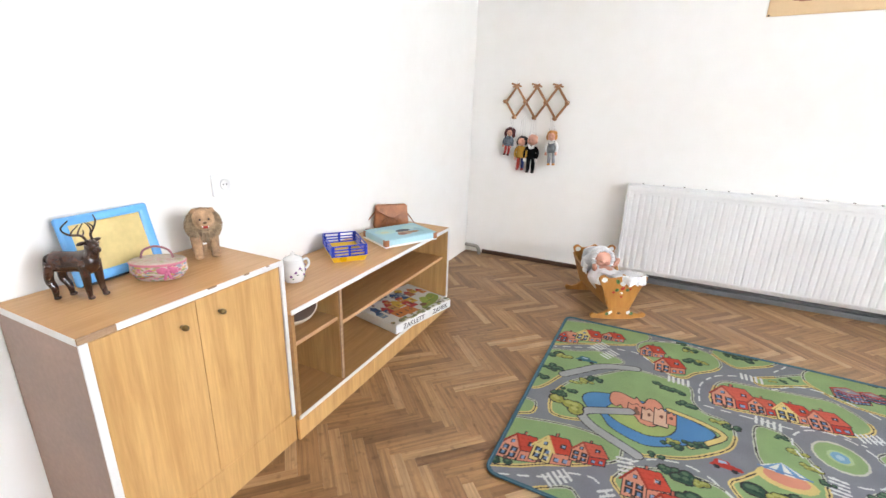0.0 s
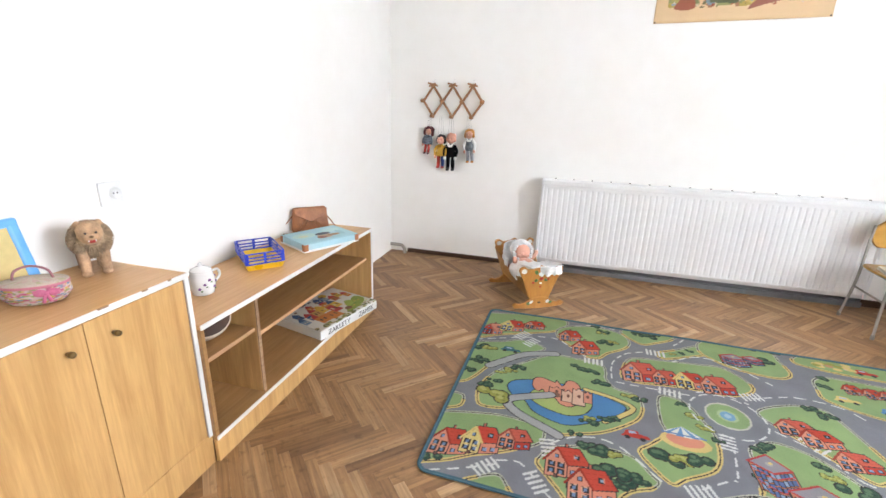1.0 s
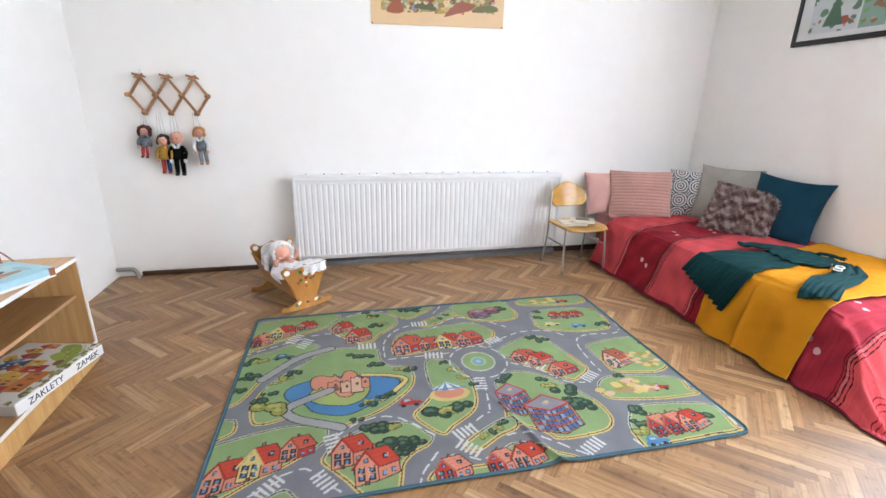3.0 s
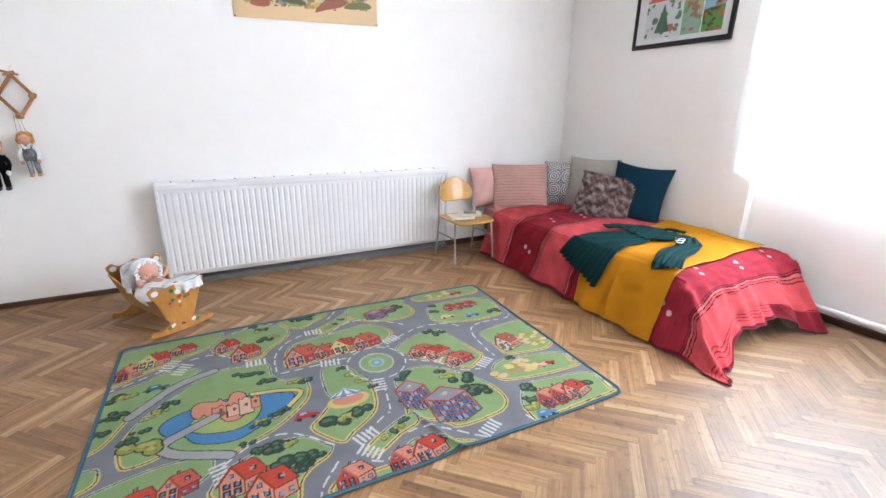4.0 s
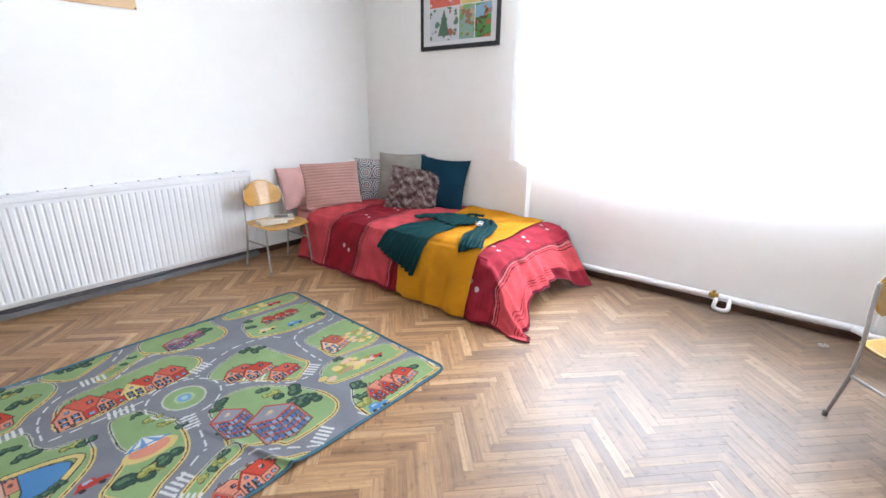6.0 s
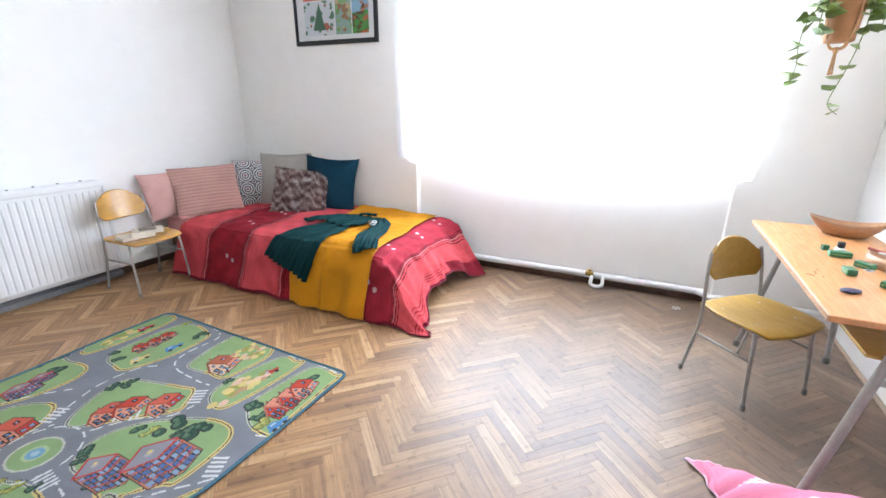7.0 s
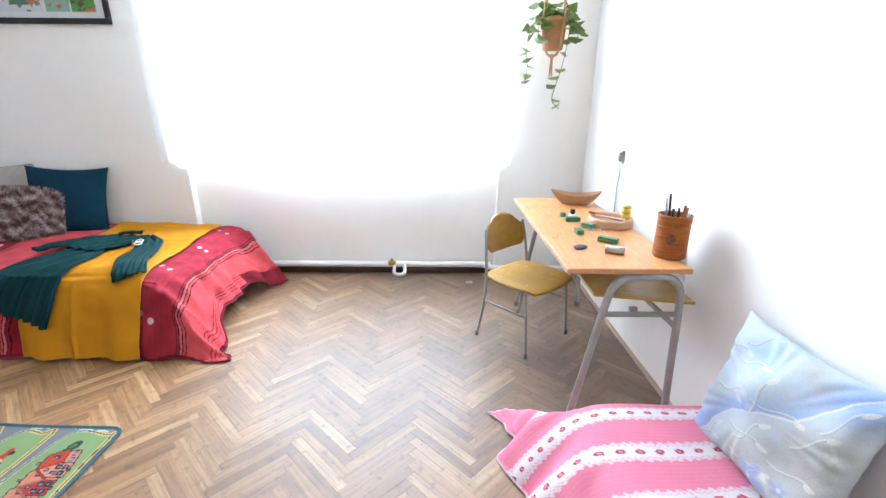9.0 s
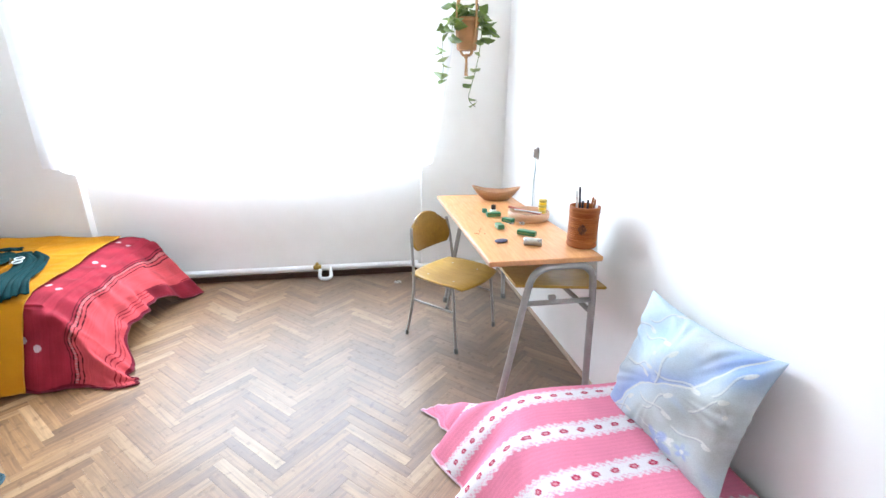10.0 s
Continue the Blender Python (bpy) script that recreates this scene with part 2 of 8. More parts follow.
IVY = surface("ivy_leaf", (0.15, 0.235, 0.035), 0.45, 0.45, 14, 90, 0.2)
IVY_PALE = surface("pale_ivy_leaf", (0.30, 0.38, 0.12), 0.5, 0.35, 14, 90, 0.2)
GREEN_TOY = surface("green_painted_toy", (0.03, 0.19, 0.085), 0.35, 0.2, 30, 120, 0.1)
SHEET_PINK = surface("pink_bed_sheet", (0.66, 0.30, 0.27), 0.9, 0.1, 8, 260, 0.3)
PAGE = surface("book_pages", (0.66, 0.62, 0.54), 0.8, 0.1, 20, 300, 0.2)
SHADE_GREY = surface("ottoman_fabric", (0.42, 0.40, 0.38), 0.9, 0.12, 12, 260, 0.3)
CARD_WHITE = surface("white_card", (0.78, 0.78, 0.76), 0.5, 0.05, 12, 90, 0.03)
CASE_BLUE = surface("pale_blue_card", (0.40, 0.64, 0.71), 0.45, 0.1, 10, 90, 0.04)
HAIR_RED = surface("dark_red_yarn", (0.10, 0.02, 0.02), 0.9, 0.4, 50, 220, 0.5)
BINDING = surface("blue_green_binding", (0.05, 0.12, 0.155), 0.9, 0.2, 40, 300, 0.4)
DARK_HEM = surface("dark_red_hem", (0.16, 0.008, 0.02), 0.9, 0.2, 40, 300, 0.3)
MUSTARD = surface("mustard_hem", (0.52, 0.24, 0.008), 0.9, 0.15, 40, 300, 0.3)
PALE_HEM = surface("pale_pink_hem", (0.68, 0.48, 0.52), 0.9, 0.15, 40, 300, 0.3)
HAIR_GOLD = surface("orange_yarn", (0.62, 0.27, 0.06), 0.9, 0.3, 50, 220, 0.5)


# ---- mesh helpers ----
def part(name, bm, material, parent=None, label="", smooth=False):
    me = bpy.data.meshes.new(name)
    bm.normal_update()
    bm.to_mesh(me)
    bm.free()
    for m in material if isinstance(material, (list, tuple)) else (material,):
        me.materials.append(m)
    if smooth:
        me.polygons.foreach_set("use_smooth", [True] * len(me.polygons))
    ob = new(name, me)
    if parent is not None:
        ob.parent = parent
    return tagged(ob, label)


def thing(name, x, y, z, turn, label, category, group="", kind=""):
    ob = new(name)
    ob.empty_display_size = 0.05
    ob.matrix_world = pose(x, y, z, 0, 0, turn)
    return tagged(ob, label, category, group, kind)


def bevelled(bm, width, segments=2):
    if width:
        bmesh.ops.bevel(bm, geom=bm.edges[:], offset=width, segments=segments, profile=0.5, affect="EDGES")
    return bm


def box(sx, sy, sz, at=(0, 0, 0), bevel=0.003, turn=(0, 0, 0)):
    """A box by its size and centre."""
    bm = bmesh.new()
    bmesh.ops.create_cube(bm, size=1, matrix=Matrix.Diagonal((sx, sy, sz, 1)))
    bevelled(bm, min(bevel, 0.45 * min(sx, sy, sz)))
    bm.transform(pose(*at, *turn))
    return bm


def span(x0, x1, y0, y1, z0, z1, bevel=0.003):
    return box(abs(x1 - x0), abs(y1 - y0), abs(z1 - z0), ((x0 + x1) / 2, (y0 + y1) / 2, (z0 + z1) / 2), bevel)


def joined(*bms):
    out = bms[0]
    for b in bms[1:]:
        me = bpy.data.meshes.new("tmp")
        b.to_mesh(me)
        b.free()
        out.from_mesh(me)
        bpy.data.meshes.remove(me)
    return out


def tube(points, r, seg=10, closed=False, taper=1.0):
    """A round bar along a line of points."""
    bm = bmesh.new()
    pts = [Vector(p) for p in points]
    rings, up = [], Vector((0, 0, 1))
    n = len(pts)
    for i, p in enumerate(pts):
        d = (pts[(i + 1) % n] - pts[i - 1]) if closed else pts[min(i + 1, n - 1)] - pts[max(i - 1, 0)]
        d.normalize()
        a = d.cross(up if abs(d.z) < 0.95 else Vector((1, 0, 0))).normalized()
        if rings and a.dot(last) < 0:
            a = -a
        last = a
        b = d.cross(a)
        k = r * (1 + (taper - 1) * i / max(1, n - 1))
        rings.append([bm.verts.new(p + (a * math.cos(t) + b * math.sin(t)) * k) for t in np.linspace(0, 2 * math.pi, seg, False)])
    for i in range(n if closed else n - 1):
        q, w = rings[i], rings[(i + 1) % n]
        for j in range(seg):
            bm.faces.new((q[j], q[(j + 1) % seg], w[(j + 1) % seg], w[j]))
    if not closed:
        bm.faces.new(rings[0][::-1])
        bm.faces.new(rings[-1])
    bmesh.ops.recalc_face_normals(bm, faces=bm.faces[:])
    return bm


def curve(points, steps=8, closed=False):
    """A smooth line through the points."""
    p = [np.array(q, float) for q in points]
    n, out = len(p), []
    for i in range(n if closed else n - 1):
        a, b, c, d = (p[(i + k) % n] if closed else p[min(max(i + k, 0), n - 1)] for k in (-1, 0, 1, 2))
        for t in np.linspace(0, 1, steps, False):
            out.append(tuple(0.5 * (2 * b + (c - a) * t + (2 * a - 5 * b + 4 * c - d) * t * t + (3 * b - a - 3 * c + d) * t ** 3)))
    if not closed:
        out.append(tuple(p[-1]))
    return out


def lathe(profile, seg=32, at=(0, 0, 0), squash=(1, 1)):
    """A turned body: (radius, height) rows from the bottom up."""
    bm = bmesh.new()
    rings = [[bm.verts.new((r * math.cos(t) * squash[0] + at[0], r * math.sin(t) * squash[1] + at[1], z + at[2]))
              for t in np.linspace(0, 2 * math.pi, seg, False)] for r, z in profile]
    for q, w in zip(rings, rings[1:]):
        for j in range(seg):
            bm.faces.new((q[j], q[(j + 1) % seg], w[(j + 1) % seg], w[j]))
    bm.faces.new(rings[0][::-1])
    bm.faces.new(rings[-1])
    return bm


def ball(r, at, stretch=(1, 1, 1), rough=0.0, seed=0, level=3, turn=(0, 0, 0)):
    bm = bmesh.new()
    bmesh.ops.create_icosphere(bm, subdivisions=level, radius=1)
    for v in bm.verts:
        k = 1 + rough * noise.noise(v.co * 2.7 + Vector((seed * 7.1, 0, 0)))
        v.co = Vector((v.co.x * stretch[0], v.co.y * stretch[1], v.co.z * stretch[2])) * r * k
    bm.transform(pose(*at, *turn))
    return bm


def plate(outline, thick, at=(0, 0, 0), turn=(0, 0, 0), bevel=0.0):
    """A flat board with this outline in its own x and y."""
    bm = bmesh.new()
    low = [bm.verts.new((x, y, -thick / 2)) for x, y in outline]
    high = [bm.verts.new((x, y, thick / 2)) for x, y in outline]
    bm.faces.new(low[::-1])
    bm.faces.new(high)
    n = len(outline)
    for i in range(n):
        bm.faces.new((low[i], low[(i + 1) % n], high[(i + 1) % n], high[i]))
    bmesh.ops.recalc_face_normals(bm, faces=bm.faces[:])
    if bevel:
        bevelled(bm, bevel, 1)
    bm.transform(pose(*at, *turn))
    return bm


def sheet(name, P, colours, material, parent=None, label="", thick=0.003, smooth=True, wrap=False):
    """A grid of points, rows by columns, as one sheet with its printed colours and a thickness."""
    h, w = P.shape[:2]
    me = bpy.data.meshes.new(name)
    idx = np.arange(h * w).reshape(h, w)
    quads = np.stack([idx[:-1, :-1], idx[:-1, 1:], idx[1:, 1:], idx[1:, :-1]], -1).reshape(-1, 4)
    me.vertices.add(h * w)
    me.vertices.foreach_set("co", P.reshape(-1).astype(np.float32))
    me.loops.add(quads.size)
    me.loops.foreach_set("vertex_index", quads.reshape(-1).astype(np.int32))
    me.polygons.add(len(quads))
    me.polygons.foreach_set("loop_start", np.arange(0, quads.size, 4, dtype=np.int32))
    me.update(calc_edges=True)
    if smooth:
        me.polygons.foreach_set("use_smooth", np.ones(len(quads), bool))
    if colours is not None:
        a = me.color_attributes.new("print", "FLOAT_COLOR", "POINT")
        a.data.foreach_set("color", np.concatenate([colours.reshape(-1, 3), np.ones((h * w, 1))], 1).reshape(-1).astype(np.float32))
    me.materials.append(material)
    ob = new(name, me)
    if thick:
        s = ob.modifiers.new("thickness", "SOLIDIFY")
        s.thickness, s.offset = thick, -1
    if parent is not None:
        ob.parent = parent
    return tagged(ob, label)


def hem_of(P, r=0.003, step=3, sides="tblr"):
    """A rolled edge along the border of a sheet."""
    lines = {"t": P[-1], "b": P[0][::-1], "l": P[:, 0], "r": P[:, -1][::-1]}
    return joined(*[tube([tuple(q) for q in lines[k][::step]] + [tuple(lines[k][-1])], r, 6) for k in sides])


class Canvas:
    """A drawing in centimetres, x to the right and y up, that becomes the colours of a sheet."""

    def __init__(self, w, h, step, ground):
        self.w, self.h, self.slack = w, h, 0.0
        self.x, self.y = np.meshgrid(np.linspace(0, w, int(w / step) + 1), np.linspace(0, h, int(h / step) + 1))
        self.c = np.ones(self.x.shape + (3,)) * np.array(ground)

    def window(self, pts, pad=0.0):
        p = np.array(pts, float)
        a, b = p.min(0) - pad - self.slack, p.max(0) + pad + self.slack
        n, m = self.x.shape[1] - 1, self.x.shape[0] - 1
        i0, i1 = max(0, int(a[0] / self.w * n)), min(n, int(b[0] / self.w * n) + 1)
        j0, j1 = max(0, int(a[1] / self.h * m)), min(m, int(b[1] / self.h * m) + 1)
        return slice(j0, j1 + 1), slice(i0, i1 + 1)

    def fill(self, pts, colour, round_off=True):
        pts = curve(pts, 5, True) if round_off else pts
        s = self.window(pts)
        x, y = self.x[s], self.y[s]
        if not x.size:
            return
        inside = np.zeros(x.shape, bool)
        for (ax, ay), (bx, by) in zip(pts, pts[1:] + pts[:1]):
            if ay != by:
                inside ^= ((ay > y) != (by > y)) & (x < (bx - ax) * (y - ay) / (by - ay) + ax)
        self.c[s][inside] = colour

    def line(self, pts, width, colour, closed=False):
        pts = list(pts) + ([pts[0]] if closed else [])
        for a, b in zip(pts, pts[1:]):
            s = self.window((a, b), width)
            x, y = self.x[s], self.y[s]
            if not x.size:
                continue
            dx, dy = b[0] - a[0], b[1] - a[1]
            t = np.clip(((x - a[0]) * dx + (y - a[1]) * dy) / max(1e-9, dx * dx + dy * dy), 0, 1)
            near = np.hypot(x - a[0] - t * dx, y - a[1] - t * dy) < width / 2
            self.c[s][near] = colour

    def disc(self, x, y, rx, ry, colour):
        self.fill([(x + rx * math.cos(t), y + ry * math.sin(t)) for t in np.linspace(0, 2 * math.pi, 14, False)], colour, False)

    def flat(self, x0, y0, ex, ey, z=None):
        """The grid of points that carries the drawing: corner, and unit ways of its x and y."""
        o = np.array((x0, y0, 0.0) if z is None else (x0, y0, z))
        return o + self.x[..., None] / 100 * np.array(ex, float) + self.y[..., None] / 100 * np.array(ey, float)


# ---- the room ----
def setting(name, bm, material, label, category):
    return tagged(part(name, bm, material), label, category, kind="structure")


setting("wall_north", span(XW - 0.3, XE + 0.4, YN, YN + 0.3, -0.2, TOP, 0), PLASTER, "white plastered wall with the long radiator on it", "wall")
setting("wall_west", span(XW - 0.3, XW, YS - 0.3, YN, -0.2, TOP, 0), PLASTER, "white plastered wall behind the low cabinets", "wall")
setting("wall_south", span(XW, XE + 0.4, YS - 0.3, YS, -0.2, TOP, 0), PLASTER, "white plastered wall beside the school desk", "wall")
NICHE = XE + 0.07
setting("wall_east", joined(
    span(XE, XE + 0.4, 2.22, YN, -0.2, TOP, 0.004), span(XE, XE + 0.4, YS, -0.10, -0.2, TOP, 0.004),
    span(XE, XE + 0.4, -0.10, 2.22, 2.55, TOP, 0), span(NICHE, XE + 0.4, -0.10, 2.22, -0.2, 0.84, 0)),
    PLASTER, "white plastered window wall with a shallow niche under the window", "wall")
setting("ceiling", span(XW - 0.3, XE + 0.4, YS - 0.3, YN + 0.3, TOP, TOP + 0.2, 0), PLASTER, "plain white plastered ceiling", "ceiling")
floor = setting("floor", span(XW - 0.3, XE + 0.4, YS - 0.3, YN + 0.3, -0.25, -0.012, 0), SKIRT, "worn oak herringbone parquet floor", "floor")


def skirting(name, x0, x1, y0, y1, h):
    return setting(name, span(x0, x1, y0, y1, 0, h, 0.003), SKIRT, "narrow dark brown wooden skirting board along the wall", "skirting")


skirting("baseboard_north", XW + 0.17, 0.05, YN - 0.022, YN, 0.035)
skirting("baseboard_corner", 2.42, XE, YN - 0.022, YN, 0.05)
skirting("baseboard_east", NICHE - 0.024, NICHE, -0.10, 2.22, 0.045)
setting("baseboard_south", span(1.9, XE, YS, YS + 0.022, 0, 0.018, 0.006), TRIM_WOOD, "narrow pale wooden quarter-round trim along the wall", "skirting")
skirting("baseboard_bed", XE - 0.02, XE, 2.22, YN - 0.022, 0.045)

window = tagged(new("window_1"), "white wooden casement window behind a sheer curtain", "window", kind="structure")
window.matrix_world = pose(XE + 0.36, 1.06, 1.695)
part("window_frame", joined(box(0.06, 2.32, 0.07, (0, 0, -0.82)), box(0.06, 2.32, 0.07, (0, 0, 0.82)), box(0.06, 0.07, 1.57, (0, -1.12, 0)),
                            box(0.06, 0.07, 1.57, (0, 1.12, 0)), box(0.06, 0.09, 1.57, (0, -0.37, 0)), box(0.06, 0.09, 1.57, (0, 0.37, 0)),
                            box(0.05, 2.2, 0.05, (0, 0, 0.35))), WHITE_PAINT, window)
for k in (-0.745, 0.0, 0.745):
    pane = part("pane", box(0.006, 0.66, 1.56, (0, k, 0), 0), GLASS, window)
    pane.visible_shadow = False
setting("window_sill", span(NICHE + 0.01, XE + 0.34, -0.09, 2.21, 0.841, 0.862, 0.006), WHITE_PAINT, "white painted window sill behind the curtain", "window sill")

# white heating pipe along the niche, with its valve
pipe = thing("heating_pipe", NICHE - 0.05, 1.06, 0, 0, "white painted heating pipe along the wall above the skirting", "pipe", kind="structure")
run = [(0, 2.95, 0.09), (0, 1.0, 0.09), (0, -0.95, 0.088), (-0.01, -1.07, 0.085), (-0.05, -1.15, 0.075), (-0.075, -1.25, 0.085), (-0.08, -1.78, 0.085)]
part("pipe", tube(curve(run, 8), 0.021, 14), WHITE_PAINT, pipe, smooth=True)
part("branch", tube(curve([(0, -0.36, 0.09), (-0.045, -0.36, 0.07), (-0.07, -0.36, 0.035), (-0.07, -0.40, 0.02), (-0.065, -0.44, 0.035), (-0.03, -0.44, 0.07), (0, -0.44, 0.09)], 6), 0.014, 10), WHITE_PAINT, pipe, smooth=True)
part("valve", joined(box(0.035, 0.06, 0.035, (-0.015, -0.34, 0.10), 0.008), lathe([(0.008, 0), (0.012, 0.006), (0.012, 0.02), (0.006, 0.024)], 12, (-0.02, -0.34, 0.115))), BRASS, pipe, "brass valve")
for y in (2.0, 0.7, -0.9):
    part("bracket", span(0.0, 0.05, y - 0.01, y + 0.01, 0.06, 0.075, 0.002), WHITE_PAINT, pipe)
stub = thing("pipe_stub", XW + 0.02, YN - 0.06, 0, 0, "short grey painted heating pipe stub in the corner", "pipe", kind="structure")
part("pipe", tube(curve([(0.0, 0, 0.075), (0.06, 0, 0.075), (0.11, 0, 0.07), (0.135, -0.005, 0.04), (0.14, -0.005, 0.0)], 6), 0.016, 12), STEEL, stub, smooth=True)


# ---- sheer curtain ----
def curtain():
    n, m = 420, 90
    u, v = np.meshgrid(np.linspace(0, 1, n), np.linspace(0, 1, m))
    y = 2.335 - 2.52 * u
    hem = 0.905 - 0.105 * np.sin(math.pi * np.clip(u, 0, 1)) ** 1.3 - 0.030 * np.abs(np.sin(u * 13 + 0.4)) + 0.010 * np.sin(u * 57 + 1)
    z = hem + (2.735 - hem) * v
    fold = 0.022 * np.sin(u * 95 + 1.5 * np.sin(u * 13)) + 0.012 * np.sin(u * 41 + v * 1.2)
    x = XE - 0.085 + fold * (0.55 + 0.45 * v)
    y = y + 0.02 * np.sin(v * 5 + 2) * (u - 0.5) - 0.28 * v * np.clip((u - 0.75) / 0.25, 0, 1) ** 2 + 0.03 * (1 - v) * (u < 0.02)
    ob = sheet("curtain", np.stack([x, y, z], -1), None, VOILE, thick=0)
    return tagged(ob, "sheer white voile curtain with a scalloped hem, glowing with daylight", "curtain")


curtain()
rod = tagged(part("curtain_rod", joined(tube([(XE - 0.085, 2.5, 2.74), (XE - 0.085, -0.4, 2.74)], 0.012, 12), *[span(XE - 0.09, XE, y - 0.01, y + 0.01, 2.735, 2.755) for y in (2.45, 1.06, -0.35)]), WHITE_PAINT, smooth=False), "white curtain rod above the window", "curtain rod")


# ---- radiator ----
def radiator():
    x0, x1, z0, z1 = 0.073, 2.39, 0.085, 0.775
    w = x1 - x0
    t = thing("radiator", (x0 + x1) / 2, YN - 0.065, 0, 0, "long white ribbed steel panel radiator on the wall", "radiator")
    ribs = 54
    prof = []
    for i in range(ribs):
        a = -w / 2 + 0.02 + (w - 0.04) * i / ribs
        p = (w - 0.04) / ribs
        prof += [(a, -0.054), (a + p * 0.44, -0.054), (a + p * 0.56, -0.0525), (a + p * 0.66, -0.0485), (a + p * 0.82, -0.0485), (a + p * 0.92, -0.0525)]
    prof.append((w / 2 - 0.02, -0.054))
    bm = bmesh.new()
    rows = []
    for z, back in ((z0, 0.02), (z0 + 0.035, 0.0), (z0 + 0.05, None), (z1 - 0.075, None), (z1 - 0.06, 0.0), (z1 - 0.04, 0.0)):
        rows.append([bm.verts.new((x, (y if back is None else -0.054 + back), z)) for x, y in prof])
    for q, r in zip(rows, rows[1:]):
        for i in range(len(prof) - 1):
            bm.faces.new((q[i], q[i + 1], r[i + 1], r[i]))
    part("front_panel", bm, WHITE_PAINT, t)
    part("back_panel", span(-w / 2 + 0.02, w / 2 - 0.02, 0.03, 0.045, z0 + 0.01, z1 - 0.045), WHITE_PAINT, t)
    for s in (-1, 1):
        part("side_panel", box(0.02, 0.115, z1 - z0 - 0.015, (s * (w / 2 - 0.008), -0.002, (z0 + z1) / 2), 0.004), WHITE_PAINT, t)
    part("top_cover", box(w, 0.122, 0.042, (0, -0.001, z1 - 0.02), 0.008), WHITE_PAINT, t)
    for i in range(16):
        part("clip", box(0.012, 0.018, 0.008, (-w / 2 + 0.1 + i * (w - 0.2) / 15, 0.045, z1 + 0.004), 0.002), STEEL, t)
    for s in (-0.8, 0.8):
        part("bracket", box(0.03, 0.03, 0.5, (s, 0.05, 0.4), 0.003), WHITE_PAINT, t)
    d = thing("duct_cover", (x0 + x1) / 2 + 0.02, YN - 0.05, 0, 0, "low grey painted pipe casing along the floor under the radiator", "pipe casing", kind="structure")
    part("casing", box(w + 0.02, 0.06, 0.04, (0, 0.02, 0.02), 0.006), GREY_DUCT, d)
    part("pipe", tube([(-w / 2, 0.015, 0.054), (w / 2, 0.015, 0.054)], 0.014, 10), GREY_DUCT, d, smooth=True)


radiator()


# ---- play rug ----
RUG_W, RUG_H = 228, 146
GREY, GREEN, BLUE, SAND = (0.185, 0.185, 0.205), (0.225, 0.325, 0.138), (0.07, 0.20, 0.40), (0.58, 0.43, 0.16)
RED, PINK, CREAM, STONE, DARK = (0.44, 0.045, 0.03), (0.58, 0.23, 0.15), (0.60, 0.38, 0.27), (0.31, 0.31, 0.305), (0.035, 0.03, 0.03)
TEAL, WHITE, LEAF, LEAF2, EDGE = (0.045, 0.13, 0.15), (0.56, 0.56, 0.54), (0.032, 0.07, 0.045), (0.27, 0.27, 0.06), (0.05, 0.12, 0.155)
SHADES = {"RED": RED, "TEAL": TEAL, "BLUE": BLUE, "SAND": SAND}
mat_print = Canvas(RUG_W, RUG_H, 0.4, GREY)
# the print runs a little past the near edge and is sewn on slightly askew
RUG_U, RUG_V = mat_print.x / RUG_W, mat_print.y / RUG_H
mat_print.x = (1 - RUG_V) * (0.5 + 222.8 * RUG_U) + RUG_V * 228 * RUG_U
mat_print.y = (1 - RUG_V) * (-3.4 - 1.4 * RUG_U) + RUG_V * (145.4 + 0.6 * RUG_U)
mat_print.slack = 8.0
rnd = random.Random(4)


def fill(pts, colour):
    mat_print.fill(pts, colour)
    mat_print.line(curve(pts, 5, True), 0.5, DARK, True)


def line(pts, width, colour):
    mat_print.line(curve(pts, 5), width + 0.9, DARK)
    mat_print.line(curve(pts, 5), width, colour)


def isle(pts):
    ring = curve(pts, 5, True)
    mat_print.fill(pts, GREEN)
    mat_print.line(ring, 1.5, (0.42, 0.43, 0.34), True)
    low = [p for p in ring if p[1] < sum(q[1] for q in ring) / len(ring) + 2]
    for a, b in zip(ring, ring[1:]):
        if a in low and b in low:
            mat_print.line([a, b], 2.0, SAND)
    mat_print.line(ring, 0.45, DARK, True)


def dashes(pts):
    p = [np.array(q) for q in curve(pts, 12)]
    run = 0.0
    for a, b in zip(p, p[1:]):
        run += float(np.hypot(*(b - a)))
        if run % 7.5 < 4.2:
            mat_print.line([tuple(a), tuple(b)], 0.8, WHITE)


def zebra(pts):
    (ax, ay), (bx, by) = pts
    d = np.array((bx - ax, by - ay), float)
    d /= max(0.1, np.hypot(*d))
    n = np.array((-d[1], d[0]))
    for k in range(-2, 3):
        c = np.array(((ax + bx) / 2, (ay + by) / 2)) + n * k * 2.2
        mat_print.line([tuple(c - d * 2.6), tuple(c + d * 2.6)], 1.1, WHITE)


